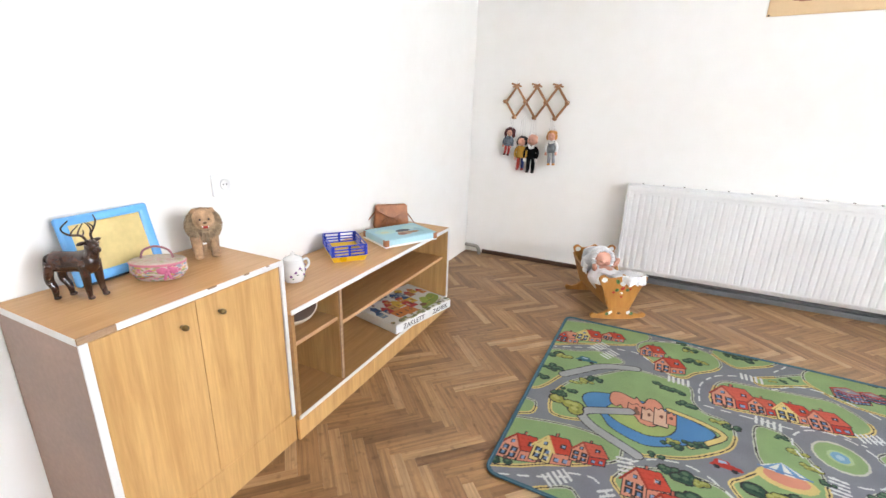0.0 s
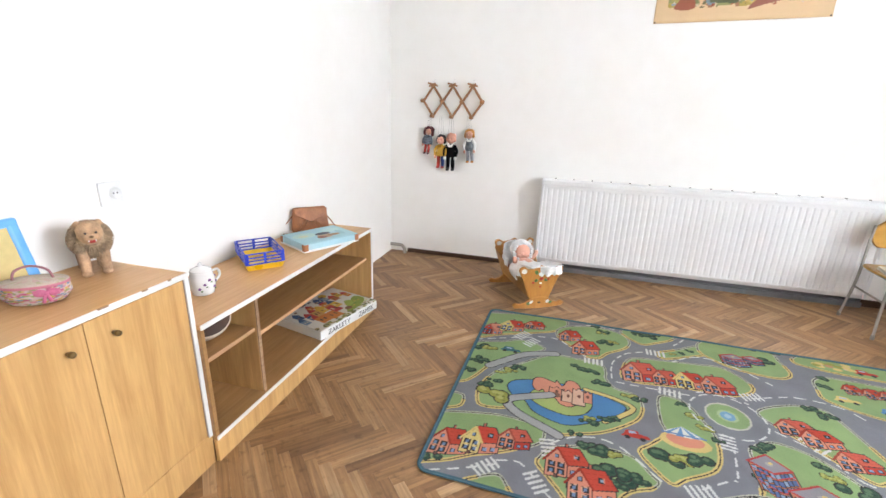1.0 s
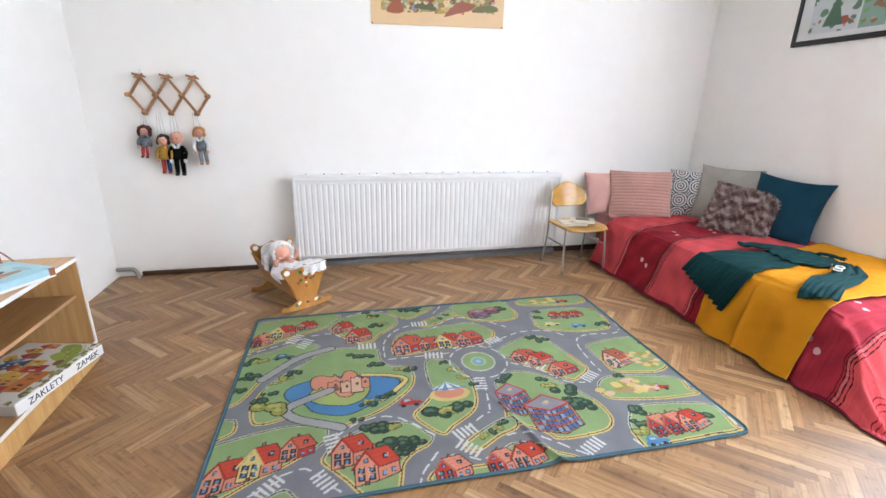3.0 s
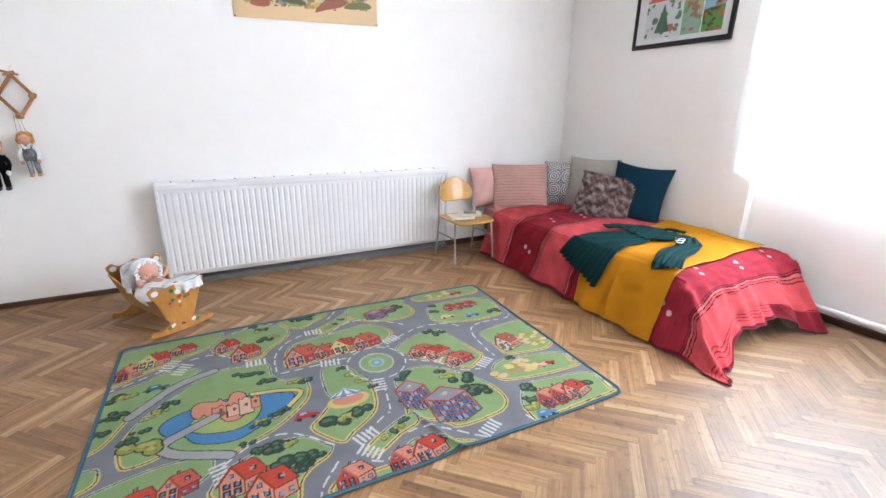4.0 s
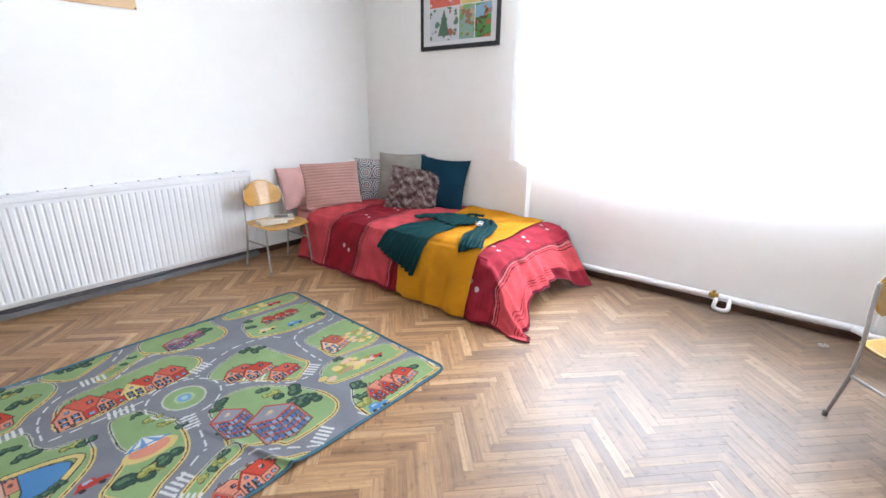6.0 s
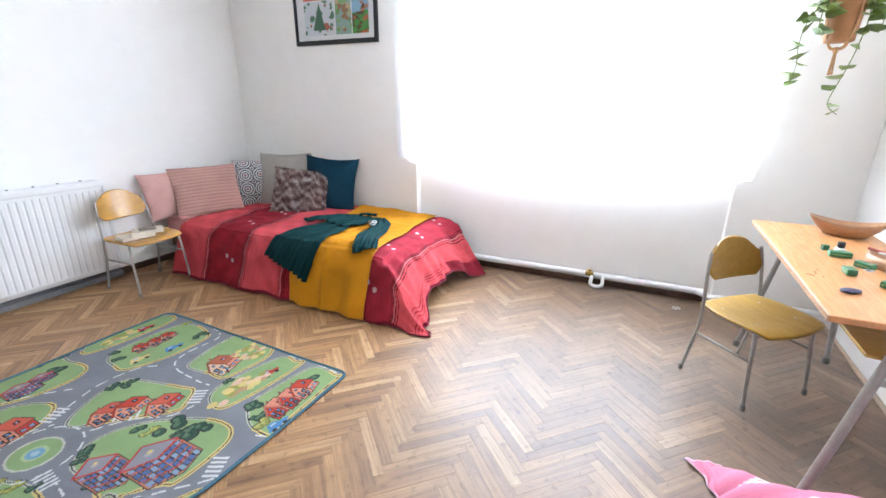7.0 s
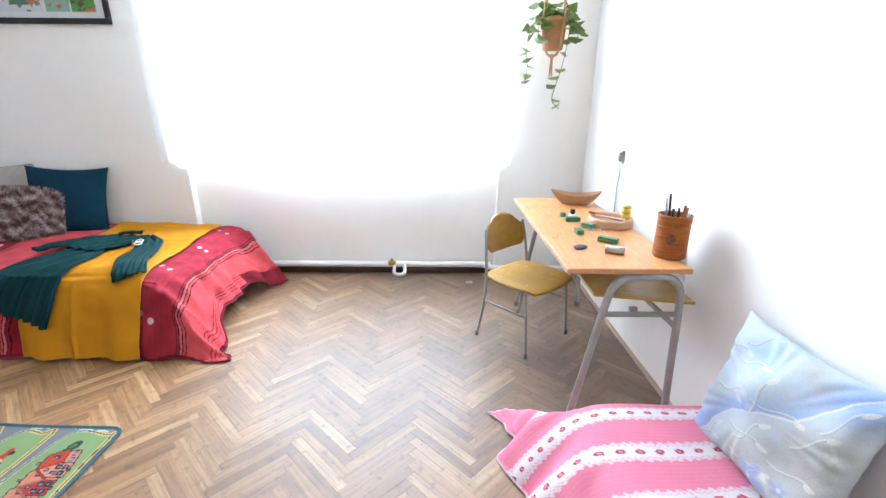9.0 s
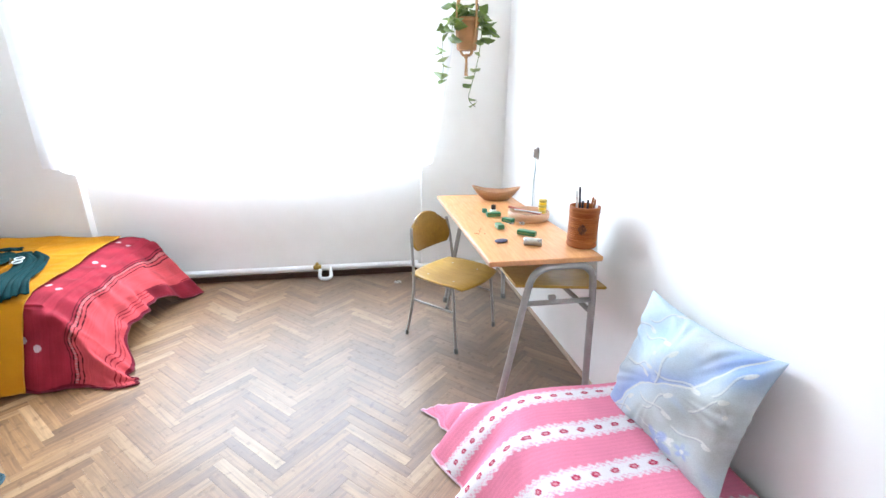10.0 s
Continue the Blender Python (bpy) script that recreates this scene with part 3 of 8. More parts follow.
def shrub(pts, r):
    """A clump of round bushes, dark outlined, with lighter leaf marks."""
    (x, y), = pts
    pale = rnd.random() < 0.2
    bits = [(x + rnd.uniform(-0.75, 0.75) * r, y + rnd.uniform(-0.32, 0.4) * r, rnd.uniform(0.26, 0.42) * r) for _ in range(6)]
    for k, c in ((1.22, DARK), (1.0, LEAF2 if pale else LEAF)):
        for bx, by, br in bits:
            mat_print.disc(bx, by, br * k, br * 0.92 * k, c)
    for bx, by, br in bits:
        mat_print.disc(bx - br * 0.2, by + br * 0.3, br * 0.5, br * 0.38, (0.085, 0.15, 0.085) if not pale else (0.36, 0.36, 0.11))
        mat_print.disc(bx + br * 0.35, by - br * 0.3, br * 0.25, br * 0.2, (0.02, 0.05, 0.035) if not pale else (0.17, 0.18, 0.04))


def pane(x, y, w, h, c=(0.16, 0.22, 0.36)):
    """One small printed window, its top edge slanting with the wall."""
    q = [(x - w / 2, y - h / 2), (x + w / 2, y - h * 0.42), (x + w / 2, y + h * 0.58), (x - w / 2, y + h / 2)]
    mat_print.fill(q, c, False)
    mat_print.line(q, 0.3, DARK, True)


def house(pts, w, h, kind):
    """A gabled house in slanting view: gable wall, narrow side wall and a broad tiled roof."""
    (x, y), = pts
    y += 1.5
    flip = kind == 0 and rnd.random() < 0.45
    salmon, tiles = (0.57, 0.21, 0.135), (0.48, 0.055, 0.03)
    wall = (RED if flip else PINK, (0.60, 0.47, 0.18), PINK, CREAM)[kind]
    roof = (salmon if flip else tiles, tiles, (0.53, 0.10, 0.06), (0.36, 0.10, 0.05))[kind]
    w, h = w * (1.12 if y > 90 else 1.0), h * (1.32 if y > 90 else 1.06)
    l, m, r = x - w / 2, x + w * 0.02, x + w / 2
    eave, rise = y - h * 0.02, y + h * 0.10
    front = [(l, y - h * 0.42), (m, y - h * 0.36), (m, eave), ((l + m) / 2, y + h * 0.34), (l, y)]
    side = [(m, y - h * 0.36), (r, y - h * 0.24), (r, rise - h * 0.04), (m, eave)]
    top = [(m + 0.4, eave - 0.8), (r + 1.0, rise - h * 0.05), (r - w * 0.20, y + h * 0.46), ((l + m) / 2, y + h * 0.40)]
    for poly, c in ((side, salmon if kind != 2 else RED), (front, wall), (top, roof)):
        mat_print.fill(poly, c, False)
        mat_print.line(poly, 0.45, DARK, True)
    mat_print.line([(l - 0.8, y - 0.6), ((l + m) / 2, y + h * 0.37), (m + 0.3, eave - 0.6)], 0.9, (0.62, 0.44, 0.16) if kind == 1 else tuple(0.6 * q for q in roof))
    # courses of tiles
    for k in (0.25, 0.5, 0.75):
        a, b = np.array(top[0]) * (1 - k) + np.array(top[3]) * k, np.array(top[1]) * (1 - k) + np.array(top[2]) * k
        mat_print.line([tuple(a), tuple(b)], 0.25, tuple(0.72 * q for q in roof))
    rim = (0.62, 0.58, 0.40) if kind in (1, 3) else (0.56, 0.36, 0.26)
    for i in range(2):
        for j in range(2):
            px, py = l + (m - l) * (0.28 + 0.44 * i), y - h * 0.26 + h * 0.17 * j
            pane(px, py, w * 0.15, h * 0.13, rim)
            pane(px, py, w * 0.10, h * 0.09, (0.12, 0.20, 0.34))
        pane(m + (r - m) * (0.28 + 0.44 * i), y - h * 0.21 + 0.12 * (r - m) * i, w * 0.11, h * 0.10, (0.20, 0.28, 0.42))
    pane((l + m) / 2, y + h * 0.13, w * 0.09, h * 0.09, (0.16, 0.24, 0.36))
    pane((l + m) / 2, y - h * 0.38, w * 0.09, h * 0.09, (0.14, 0.07, 0.05))
    # dormer and chimney
    dx, dy = (m + r) / 2 - w * 0.04, y + h * 0.20
    pane(dx, dy, w * 0.13, h * 0.12, salmon if roof is tiles else RED)
    pane(dx, dy, w * 0.08, h * 0.07, (0.22, 0.30, 0.42))
    pane((l + m) / 2 + w * 0.22, y + h * 0.47, w * 0.07, h * 0.10, (0.40, 0.12, 0.08))


def block(pts, w, h):
    """A tall office house: two walls with rows of blue windows, flat grey roof with a red rim."""
    (x, y), = pts
    walls = [(x - w / 2, y - h * 0.40), (x, y - h * 0.56), (x + w / 2, y - h * 0.40), (x + w / 2, y + h * 0.2), (x, y + h * 0.05), (x - w / 2, y + h * 0.25)]
    mat_print.fill(walls, (0.42, 0.16, 0.09), False)
    for k in range(4):
        for side in (-1, 1):
            for i in range(4):
                u = (i + 0.55) / 4.4
                px = x + side * w / 2 * u
                py = y - h * 0.47 + k * h * 0.145 + u * h * (0.17 if side < 0 else 0.14)
                pane(px, py, w * 0.105, h * 0.115, (0.08, 0.13, 0.27) if (i + k) % 3 else (0.20, 0.28, 0.38))
    for k in (0, 1):
        mat_print.line([(x - w / 2, y - h * 0.17 + k * h * 0.28), (x, y - h * 0.36 + k * h * 0.28), (x + w / 2, y - h * 0.2 + k * h * 0.28)], 0.5, (0.44, 0.05, 0.04))
    mat_print.line(walls, 0.45, DARK, True)
    top = [(x - w / 2, y + h * 0.25), (x, y + h * 0.05), (x + w / 2, y + h * 0.2), (x + w * 0.05, y + h * 0.5)]
    mat_print.fill(top, (0.24, 0.225, 0.25), False)
    mat_print.line(top, 0.9, (0.40, 0.05, 0.045), True)
    mat_print.disc(x, y + h * 0.26, w * 0.09, h * 0.05, (0.33, 0.31, 0.30))
    mat_print.disc(x + w * 0.04, y + h * 0.29, w * 0.05, h * 0.03, SAND)


def car(pts, shade):
    (x, y), = pts
    mat_print.fill([(x - 5, y - 1.5), (x + 5, y - 1), (x + 5, y + 1), (x + 2, y + 1.4), (x + 1, y + 3), (x - 3, y + 3), (x - 4, y + 1)], SHADES[shade])
    mat_print.fill([(x - 2.5, y + 1.2), (x + 0.8, y + 1.3), (x + 0.4, y + 2.5), (x - 2.2, y + 2.5)], (0.30, 0.40, 0.50), False)
    for k in (-3, 3):
        mat_print.disc(x + k, y - 1.6, 1.2, 1.1, DARK)


def hay(pts, r):
    (x, y), = pts
    for i in range(16):
        mat_print.disc(x + rnd.uniform(-1, 1) * r, y + rnd.uniform(-0.5, 0.5) * r, r * 0.24, r * 0.17, rnd.choice([SAND, (0.55, 0.42, 0.16), (0.40, 0.22, 0.12), LEAF2, CREAM]))


def carousel(pts, r):
    (x, y), = pts
    mat_print.disc(x, y - 3, r, r * 0.55, SAND)
    mat_print.disc(x, y - 2, r * 0.75, r * 0.42, PINK)
    for i in range(8):
        a, b = math.pi * i / 8, math.pi * (i + 1) / 8
        mat_print.fill([(x, y + r * 0.7), (x + r * 0.85 * math.cos(a), y + r * 0.12 - r * 0.12 * math.sin(a)), (x + r * 0.85 * math.cos(b), y + r * 0.12 - r * 0.12 * math.sin(b))],
                       WHITE if i % 2 else (0.12, 0.24, 0.42), False)
    mat_print.line([(x - r * 0.85, y + r * 0.12), (x + r * 0.85, y + r * 0.12)], 0.8, (0.12, 0.2, 0.36))


def ring(pts):
    (x, y), = pts
    mat_print.disc(x, y, 9.5, 9.5, (0.45, 0.44, 0.36))
    mat_print.disc(x, y, 8.6, 8.6, GREEN)
    mat_print.disc(x, y, 4.4, 4.4, (0.33, 0.42, 0.22))
    mat_print.disc(x, y, 3.2, 3.2, (0.16, 0.30, 0.42))
    mat_print.disc(x, y, 1.5, 1.5, (0.30, 0.42, 0.52))
    dashes([(x + 15.5 * math.cos(t), y + 15.5 * math.sin(t)) for t in np.linspace(0, 2 * math.pi, 24)])


isle([(0, 105), (-2, 126), (-1, 137), (8, 141), (26, 146), (45, 147), (51, 140), (44, 128), (28, 119), (12, 111)])
isle([(38, 150), (48, 154), (68, 150), (62, 146), (52, 145), (45, 148)])
isle([(45, 124), (49, 135), (68, 142), (83, 138), (87, 128), (83, 119), (74, 111), (69, 104), (63, 103), (54, 112)])
isle([(-1, 96), (16, 104), (25, 109), (36, 107), (39, 102), (27, 93), (19, 82), (13, 76), (8, 64), (4, 58), (0, 59), (-1, 79)])
isle([(0, 46), (5, 47), (7, 45), (7, 39), (3, 36), (0, 35)])
isle([(40, 95), (49, 99), (69, 97), (72, 91), (72, 84), (76, 77), (84, 75), (87, 70), (87, 63), (84, 55), (76, 47), (68, 41), (59, 37), (50, 34), (37, 41), (28, 44), (24, 43), (18, 42), (14, 44), (12, 54), (14, 63), (18, 72), (27, 82)])
isle([(-1, 30), (7, 34), (25, 38), (40, 37), (45, 34), (44, 26), (36, 20), (28, 15), (20, 11), (11, 5), (2, 1), (0, -1), (-1, 5), (-1, 19)])
isle([(48, 24), (51, 26), (58, 29), (64, 32), (74, 32), (81, 30), (86, 23), (88, 20), (85, 16), (79, 13), (74, 8), (72, 0), (70, -4), (62, -5), (58, -3), (53, 4), (48, 10), (44, 15), (45, 19)])
isle([(20, -4), (23, 0), (31, 4), (36, -2), (39, -6)])
isle([(82, 87), (82, 101), (87, 110), (101, 113), (121, 116), (134, 116), (143, 101), (131, 90), (106, 89)])
isle([(83, 141), (91, 148), (115, 149), (112, 141), (103, 134), (93, 129)])
isle([(101, 121), (104, 116), (116, 122), (131, 131), (134, 136), (127, 139), (111, 128)])
isle([(128, 144), (142, 150), (164, 149), (166, 136), (167, 123), (163, 117), (156, 115), (142, 117), (132, 123), (125, 132)])
isle([(175, 142), (185, 148), (210, 147), (224, 143), (223, 133), (209, 131), (186, 133), (175, 136)])
isle([(177, 121), (189, 126), (217, 123), (223, 113), (220, 98), (214, 93), (193, 93), (175, 101), (174, 110)])
isle([(138, 79), (145, 86), (158, 92), (169, 92), (173, 82), (178, 61), (179, 54), (171, 48), (165, 47), (153, 60), (143, 71)])
isle([(191, 75), (202, 79), (218, 81), (229, 78), (229, 61), (225, 50), (215, 45), (200, 47), (192, 50), (192, 60)])
isle([(177, 40), (185, 45), (198, 44), (220, 38), (220, 28), (221, 24), (201, 24), (182, 27), (175, 31)])
isle([(178, 16), (185, 21), (209, 19), (221, 14), (219, 0), (219, -2), (201, -2), (179, -3), (173, -4), (172, -1), (173, 8)])
isle([(96, 77), (104, 78), (109, 73), (112, 65), (115, 53), (111, 35), (98, 25), (93, 21), (88, 26), (83, 35), (88, 41), (95, 50), (94, 59)])
isle([(128, 53), (138, 59), (151, 54), (162, 41), (168, 29), (169, 18), (166, 12), (160, 9), (147, 8), (139, 9), (137, 12), (132, 17), (124, 21), (123, 26), (126, 40), (126, 48)])
isle([(100, 13), (104, 9), (115, 15), (125, 19), (124, 25), (114, 22)])
isle([(83, -3), (90, 5), (94, 8), (97, 2), (103, 1), (110, 2), (117, 9), (126, 9), (134, 2), (141, -5), (111, -7)])
def castle(x, y):
    for a, b, w, h, c in ((-9, -3, 7, 7, PINK), (-3, -6, 6, 9, CREAM), (2, -7, 6, 13, CREAM), (7, -4, 4, 9, PINK)):
        q = [(x + a, y + b), (x + a + w, y + b), (x + a + w, y + b + h), (x + a + w * 0.75, y + b + h - 1.2), (x + a + w / 2, y + b + h + 0.8), (x + a + w * 0.25, y + b + h - 1.2), (x + a, y + b + h)]
        mat_print.fill(q, c, False)
        mat_print.line(q, 0.45, DARK, True)
        mat_print.disc(x + a + w / 2, y + b + h * 0.55, 0.8, 1.3, (0.16, 0.07, 0.05))
    mat_print.disc(x - 5.5, y - 2, 1.8, 2.2, (0.20, 0.10, 0.07))


# lake, castle and paths
fill([(25, 61), (28, 67), (38, 71), (49, 72), (64, 70), (75, 66), (80, 62), (76, 55), (70, 50), (61, 44), (54, 41), (47, 42), (39, 46), (34, 53), (29, 54)], BLUE)
line([(62, 71), (75, 68), (83, 63), (77, 55), (70, 49)], 2.2, SAND)
fill([(36, 57), (40, 65), (49, 67), (61, 67), (65, 60), (62, 52), (55, 48), (47, 49), (40, 52)], (0.30, 0.37, 0.12))
fill([(37, 65), (37, 72), (41, 74), (47, 72), (48, 74), (51, 70), (53, 75), (56, 76), (59, 73), (60, 67), (59, 60), (56, 55), (51, 55), (48, 59), (44, 60), (42, 64), (40, 62)], PINK)
castle(54, 64)
line([(46, 61), (36, 56), (29, 52), (27, 48), (33, 42), (45, 36), (51, 33)], 4.2, STONE)
line([(46, 100), (30, 94), (19, 83), (13, 76)], 4.4, STONE)
# carriageway dashes
dashes([(0, 101), (13, 107), (32, 115)])
dashes([(35, 117), (45, 118), (54, 111), (65, 100)])
dashes([(56, 139), (68, 144), (79, 143)])
dashes([(6, -2), (18, 3), (29, 9)])
dashes([(29, 11), (37, 13), (43, 8)])
dashes([(48, 2), (56, -6)])
dashes([(49, 28), (57, 34), (67, 37), (75, 35), (81, 30), (90, 20)])
dashes([(79, -5), (80, 1), (88, 11)])
dashes([(103, 22), (113, 29), (116, 30)])
dashes([(117, 32), (119, 42), (120, 48)])
dashes([(100, 6), (105, 4), (113, 8)])
dashes([(119, 15), (126, 15), (134, 10), (143, 1), (149, -4)])
dashes([(75, 86), (76, 101), (83, 113), (93, 119)])
dashes([(77, 83), (96, 83), (112, 83)])
dashes([(114, 87), (125, 90), (136, 85)])
dashes([(112, 134), (118, 142), (120, 148)])
dashes([(108, 114), (121, 124), (136, 122), (153, 107)])
dashes([(140, 91), (160, 99), (177, 97), (184, 90)])
dashes([(186, 75), (190, 84), (200, 88), (217, 87), (223, 91)])
dashes([(186, 75), (185, 59), (185, 51)])
dashes([(141, 67), (153, 58), (162, 46), (171, 43)])
dashes([(227, 129), (225, 95)])
dashes([(223, 35), (223, 19), (221, 1)])
dashes([(170, 2), (172, -4)])
zebra([(29, 110), (34, 107)])
zebra([(22, 117), (29, 113)])
zebra([(66, 103), (66, 95)])
zebra([(45, 24), (50, 25)])
zebra([(24, 8), (27, 5)])
zebra([(41, 3), (48, 8)])
zebra([(101, 23), (103, 18)])
zebra([(99, 9), (103, 13)])
zebra([(102, 86), (101, 79)])
zebra([(115, 53), (123, 52)])
zebra([(138, 96), (141, 88)])
zebra([(150, 60), (157, 66)])
zebra([(100, 126), (100, 115)])
zebra([(175, 50), (178, 45)])
zebra([(61, 128), (49, 124)])
zebra([(149, 6), (153, -2)])
# shrubs and trees
shrub([(3, 93)], 7)
shrub([(9, 93)], 5)
shrub([(5, 78)], 4)
shrub([(8, 81)], 5)
shrub([(3, 68)], 4)
shrub([(20, 72)], 3)
shrub([(24, 75)], 4)
shrub([(28, 79)], 4)
shrub([(18, 62)], 4)
shrub([(19, 52)], 8)
shrub([(15, 59)], 4)
shrub([(57, 91)], 3)
shrub([(61, 89)], 4)
shrub([(65, 88)], 4)
shrub([(69, 80)], 5)
shrub([(82, 72)], 4)
shrub([(86, 71)], 4)
shrub([(58, 36)], 3)
shrub([(65, 48)], 4)
shrub([(70, 50)], 4)
shrub([(74, 53)], 3)
shrub([(63, 46)], 4)
shrub([(68, 142)], 3)
shrub([(73, 137)], 4)
shrub([(73, 123)], 5)
shrub([(78, 125)], 3)
shrub([(71, 135)], 3)
shrub([(93, 142)], 4)
shrub([(98, 141)], 5)
shrub([(104, 144)], 4)
shrub([(3, 5)], 6)
shrub([(64, 31)], 5)
shrub([(68, 29)], 6)
shrub([(72, 29)], 4)
shrub([(73, 18)], 8)
shrub([(79, 20)], 6)
shrub([(73, 14)], 4)
shrub([(109, 123)], 2.5)
shrub([(114, 126)], 2.5)
shrub([(120, 130)], 2.5)
shrub([(109, 16)], 3)
shrub([(112, 18)], 3)
shrub([(116, 20)], 3)
shrub([(119, 22)], 3)
shrub([(95, 34)], 8)
shrub([(100, 35)], 6)
shrub([(105, 37)], 6)
shrub([(105, 74)], 3)
shrub([(109, 66)], 4)
shrub([(112, 60)], 4)
shrub([(130, 52)], 4)
shrub([(134, 55)], 4)
shrub([(151, 50)], 4)
shrub([(152, 44)], 4)
shrub([(157, 39)], 7)
shrub([(159, 27)], 8)
shrub([(156, 32)], 4)
shrub([(154, 146)], 4)
shrub([(157, 132)], 6)
shrub([(167, 145)], 3)
shrub([(183, 124)], 4)
shrub([(179, 115)], 4)
shrub([(164, 91)], 4)
shrub([(169, 87)], 4)
shrub([(182, 18)], 6)
shrub([(179, 10)], 5)
shrub([(177, 6)], 5)
shrub([(216, 99)], 5)
shrub([(223, 120)], 4)
shrub([(191, 45)], 3)
shrub([(211, 9)], 5)
shrub([(228, 73)], 4)
shrub([(126, 34)], 4)
shrub([(116, 53)], 3)
# houses: place, width, height, roof shade
house([(7, 115)], 11, 14, 0)
house([(18, 123)], 13, 15, 1)
house([(31, 129)], 11, 11, 0)
house([(53, 123)], 11, 13, 0)
house([(62, 111)], 13, 16, 0)
house([(9, 13)], 15, 19, 0)
house([(21, 18)], 15, 20, 1)
house([(34, 23)], 13, 15, 2)
house([(55, 17)], 16, 19, 0)
house([(64, 8)], 17, 20, 0)
house([(90, 95)], 17, 18, 2)
house([(102, 94)], 12, 13, 2)
house([(114, 95)], 14, 15, 1)
house([(126, 95)], 14, 16, 2)
house([(151, 71)], 16, 14, 2)
house([(158, 66)], 15, 15, 0)
house([(166, 55)], 16, 14, 2)
house([(92, 0)], 14, 14, 0)
house([(112, 0)], 13, 14, 0)
house([(123, 1)], 14, 15, 0)
house([(192, 115)], 8, 9, 0)
house([(200, 114)], 8, 9, 0)
house([(207, 114)], 8, 9, 0)
house([(188, 6)], 13, 15, 0)
house([(196, 6)], 13, 15, 0)
house([(204, 6)], 13, 15, 0)
house([(201, 59)], 16, 20, 3)
block([(142, 128)], 14, 14)
block([(152, 131)], 10, 10)
block([(131, 38)], 15, 24)
block([(144, 25)], 22, 26)
car([(80, 148)], 'RED')
car([(21, 96)], 'TEAL')
car([(82, 44)], 'RED')
car([(207, 137)], 'RED')
car([(200, 100)], 'BLUE')
car([(206, 32)], 'RED')
car([(184, 105)], 'SAND')
car([(179, -1)], 'BLUE')
hay([(193, 140)], 9)
hay([(185, 36)], 11)
hay([(195, 35)], 9)
hay([(217, 60)], 8)
hay([(218, 53)], 8)
carousel([(102, 50)], 10)
ring([(124, 72)])


def rug():
    c = mat_print
    x, y = RUG_U * RUG_W, RUG_V * RUG_H
    border = np.minimum(np.minimum(x, RUG_W - x), np.minimum(y, RUG_H - y)) < 1.3
    c.c[border] = EDGE
    sw, se, ne, nw = np.array((-0.163, 1.728)), np.array((2.07, 1.665)), np.array((2.13, 3.168)), np.array((-0.134, 3.205))
    u, v = x / RUG_W, y / RUG_H
    # rounded corners
    k = 5.0
    dx, dy = np.maximum(k - np.minimum(x, RUG_W - x), 0), np.maximum(k - np.minimum(y, RUG_H - y), 0)
    over = np.maximum(np.hypot(dx, dy) - k, 0)
    n = np.maximum(np.hypot(dx, dy), 1e-6)
    u = u + np.sign(RUG_W / 2 - x) * over * dx / n / RUG_W
    v = v + np.sign(RUG_H / 2 - y) * over * dy / n / RUG_H
    c.c[(n > k - 1.3) & (dx > 0) & (dy > 0)] = EDGE
    u, v = u[..., None], v[..., None]
    xy = (1 - u) * (1 - v) * sw + u * (1 - v) * se + u * v * ne + (1 - u) * v * nw
    # a crease runs in from the near edge
    d = (x - 127) + (y - 30) * 0.32
    z = 0.008 + 0.015 * np.exp(-(d / 1.5) ** 2) * np.clip((52 - y) / 40, 0, 1) + 0.002 * np.sin(x * 0.09) * np.sin(y * 0.11 + 1)
    z = z + 0.012 * np.exp(-((x - 138) / 7) ** 2 - (y / 4) ** 2)
    P = np.concatenate([xy, z[..., None]], -1)
    fade = 1.0 + 0.03 * np.sin(x * 0.21 + y * 0.13) * np.sin(y * 0.19)
    ob = sheet("play_rug", P, np.clip(c.c * fade[..., None] + 0.006, 0, 0.8), PILE, thick=0.006)
    part("binding", hem_of(P, 0.0045, 4), BINDING, ob, "stitched blue-green edge binding", True)
    return tagged(ob, "blue-edged play rug printed with roads, houses and a castle", "rug")


rug()


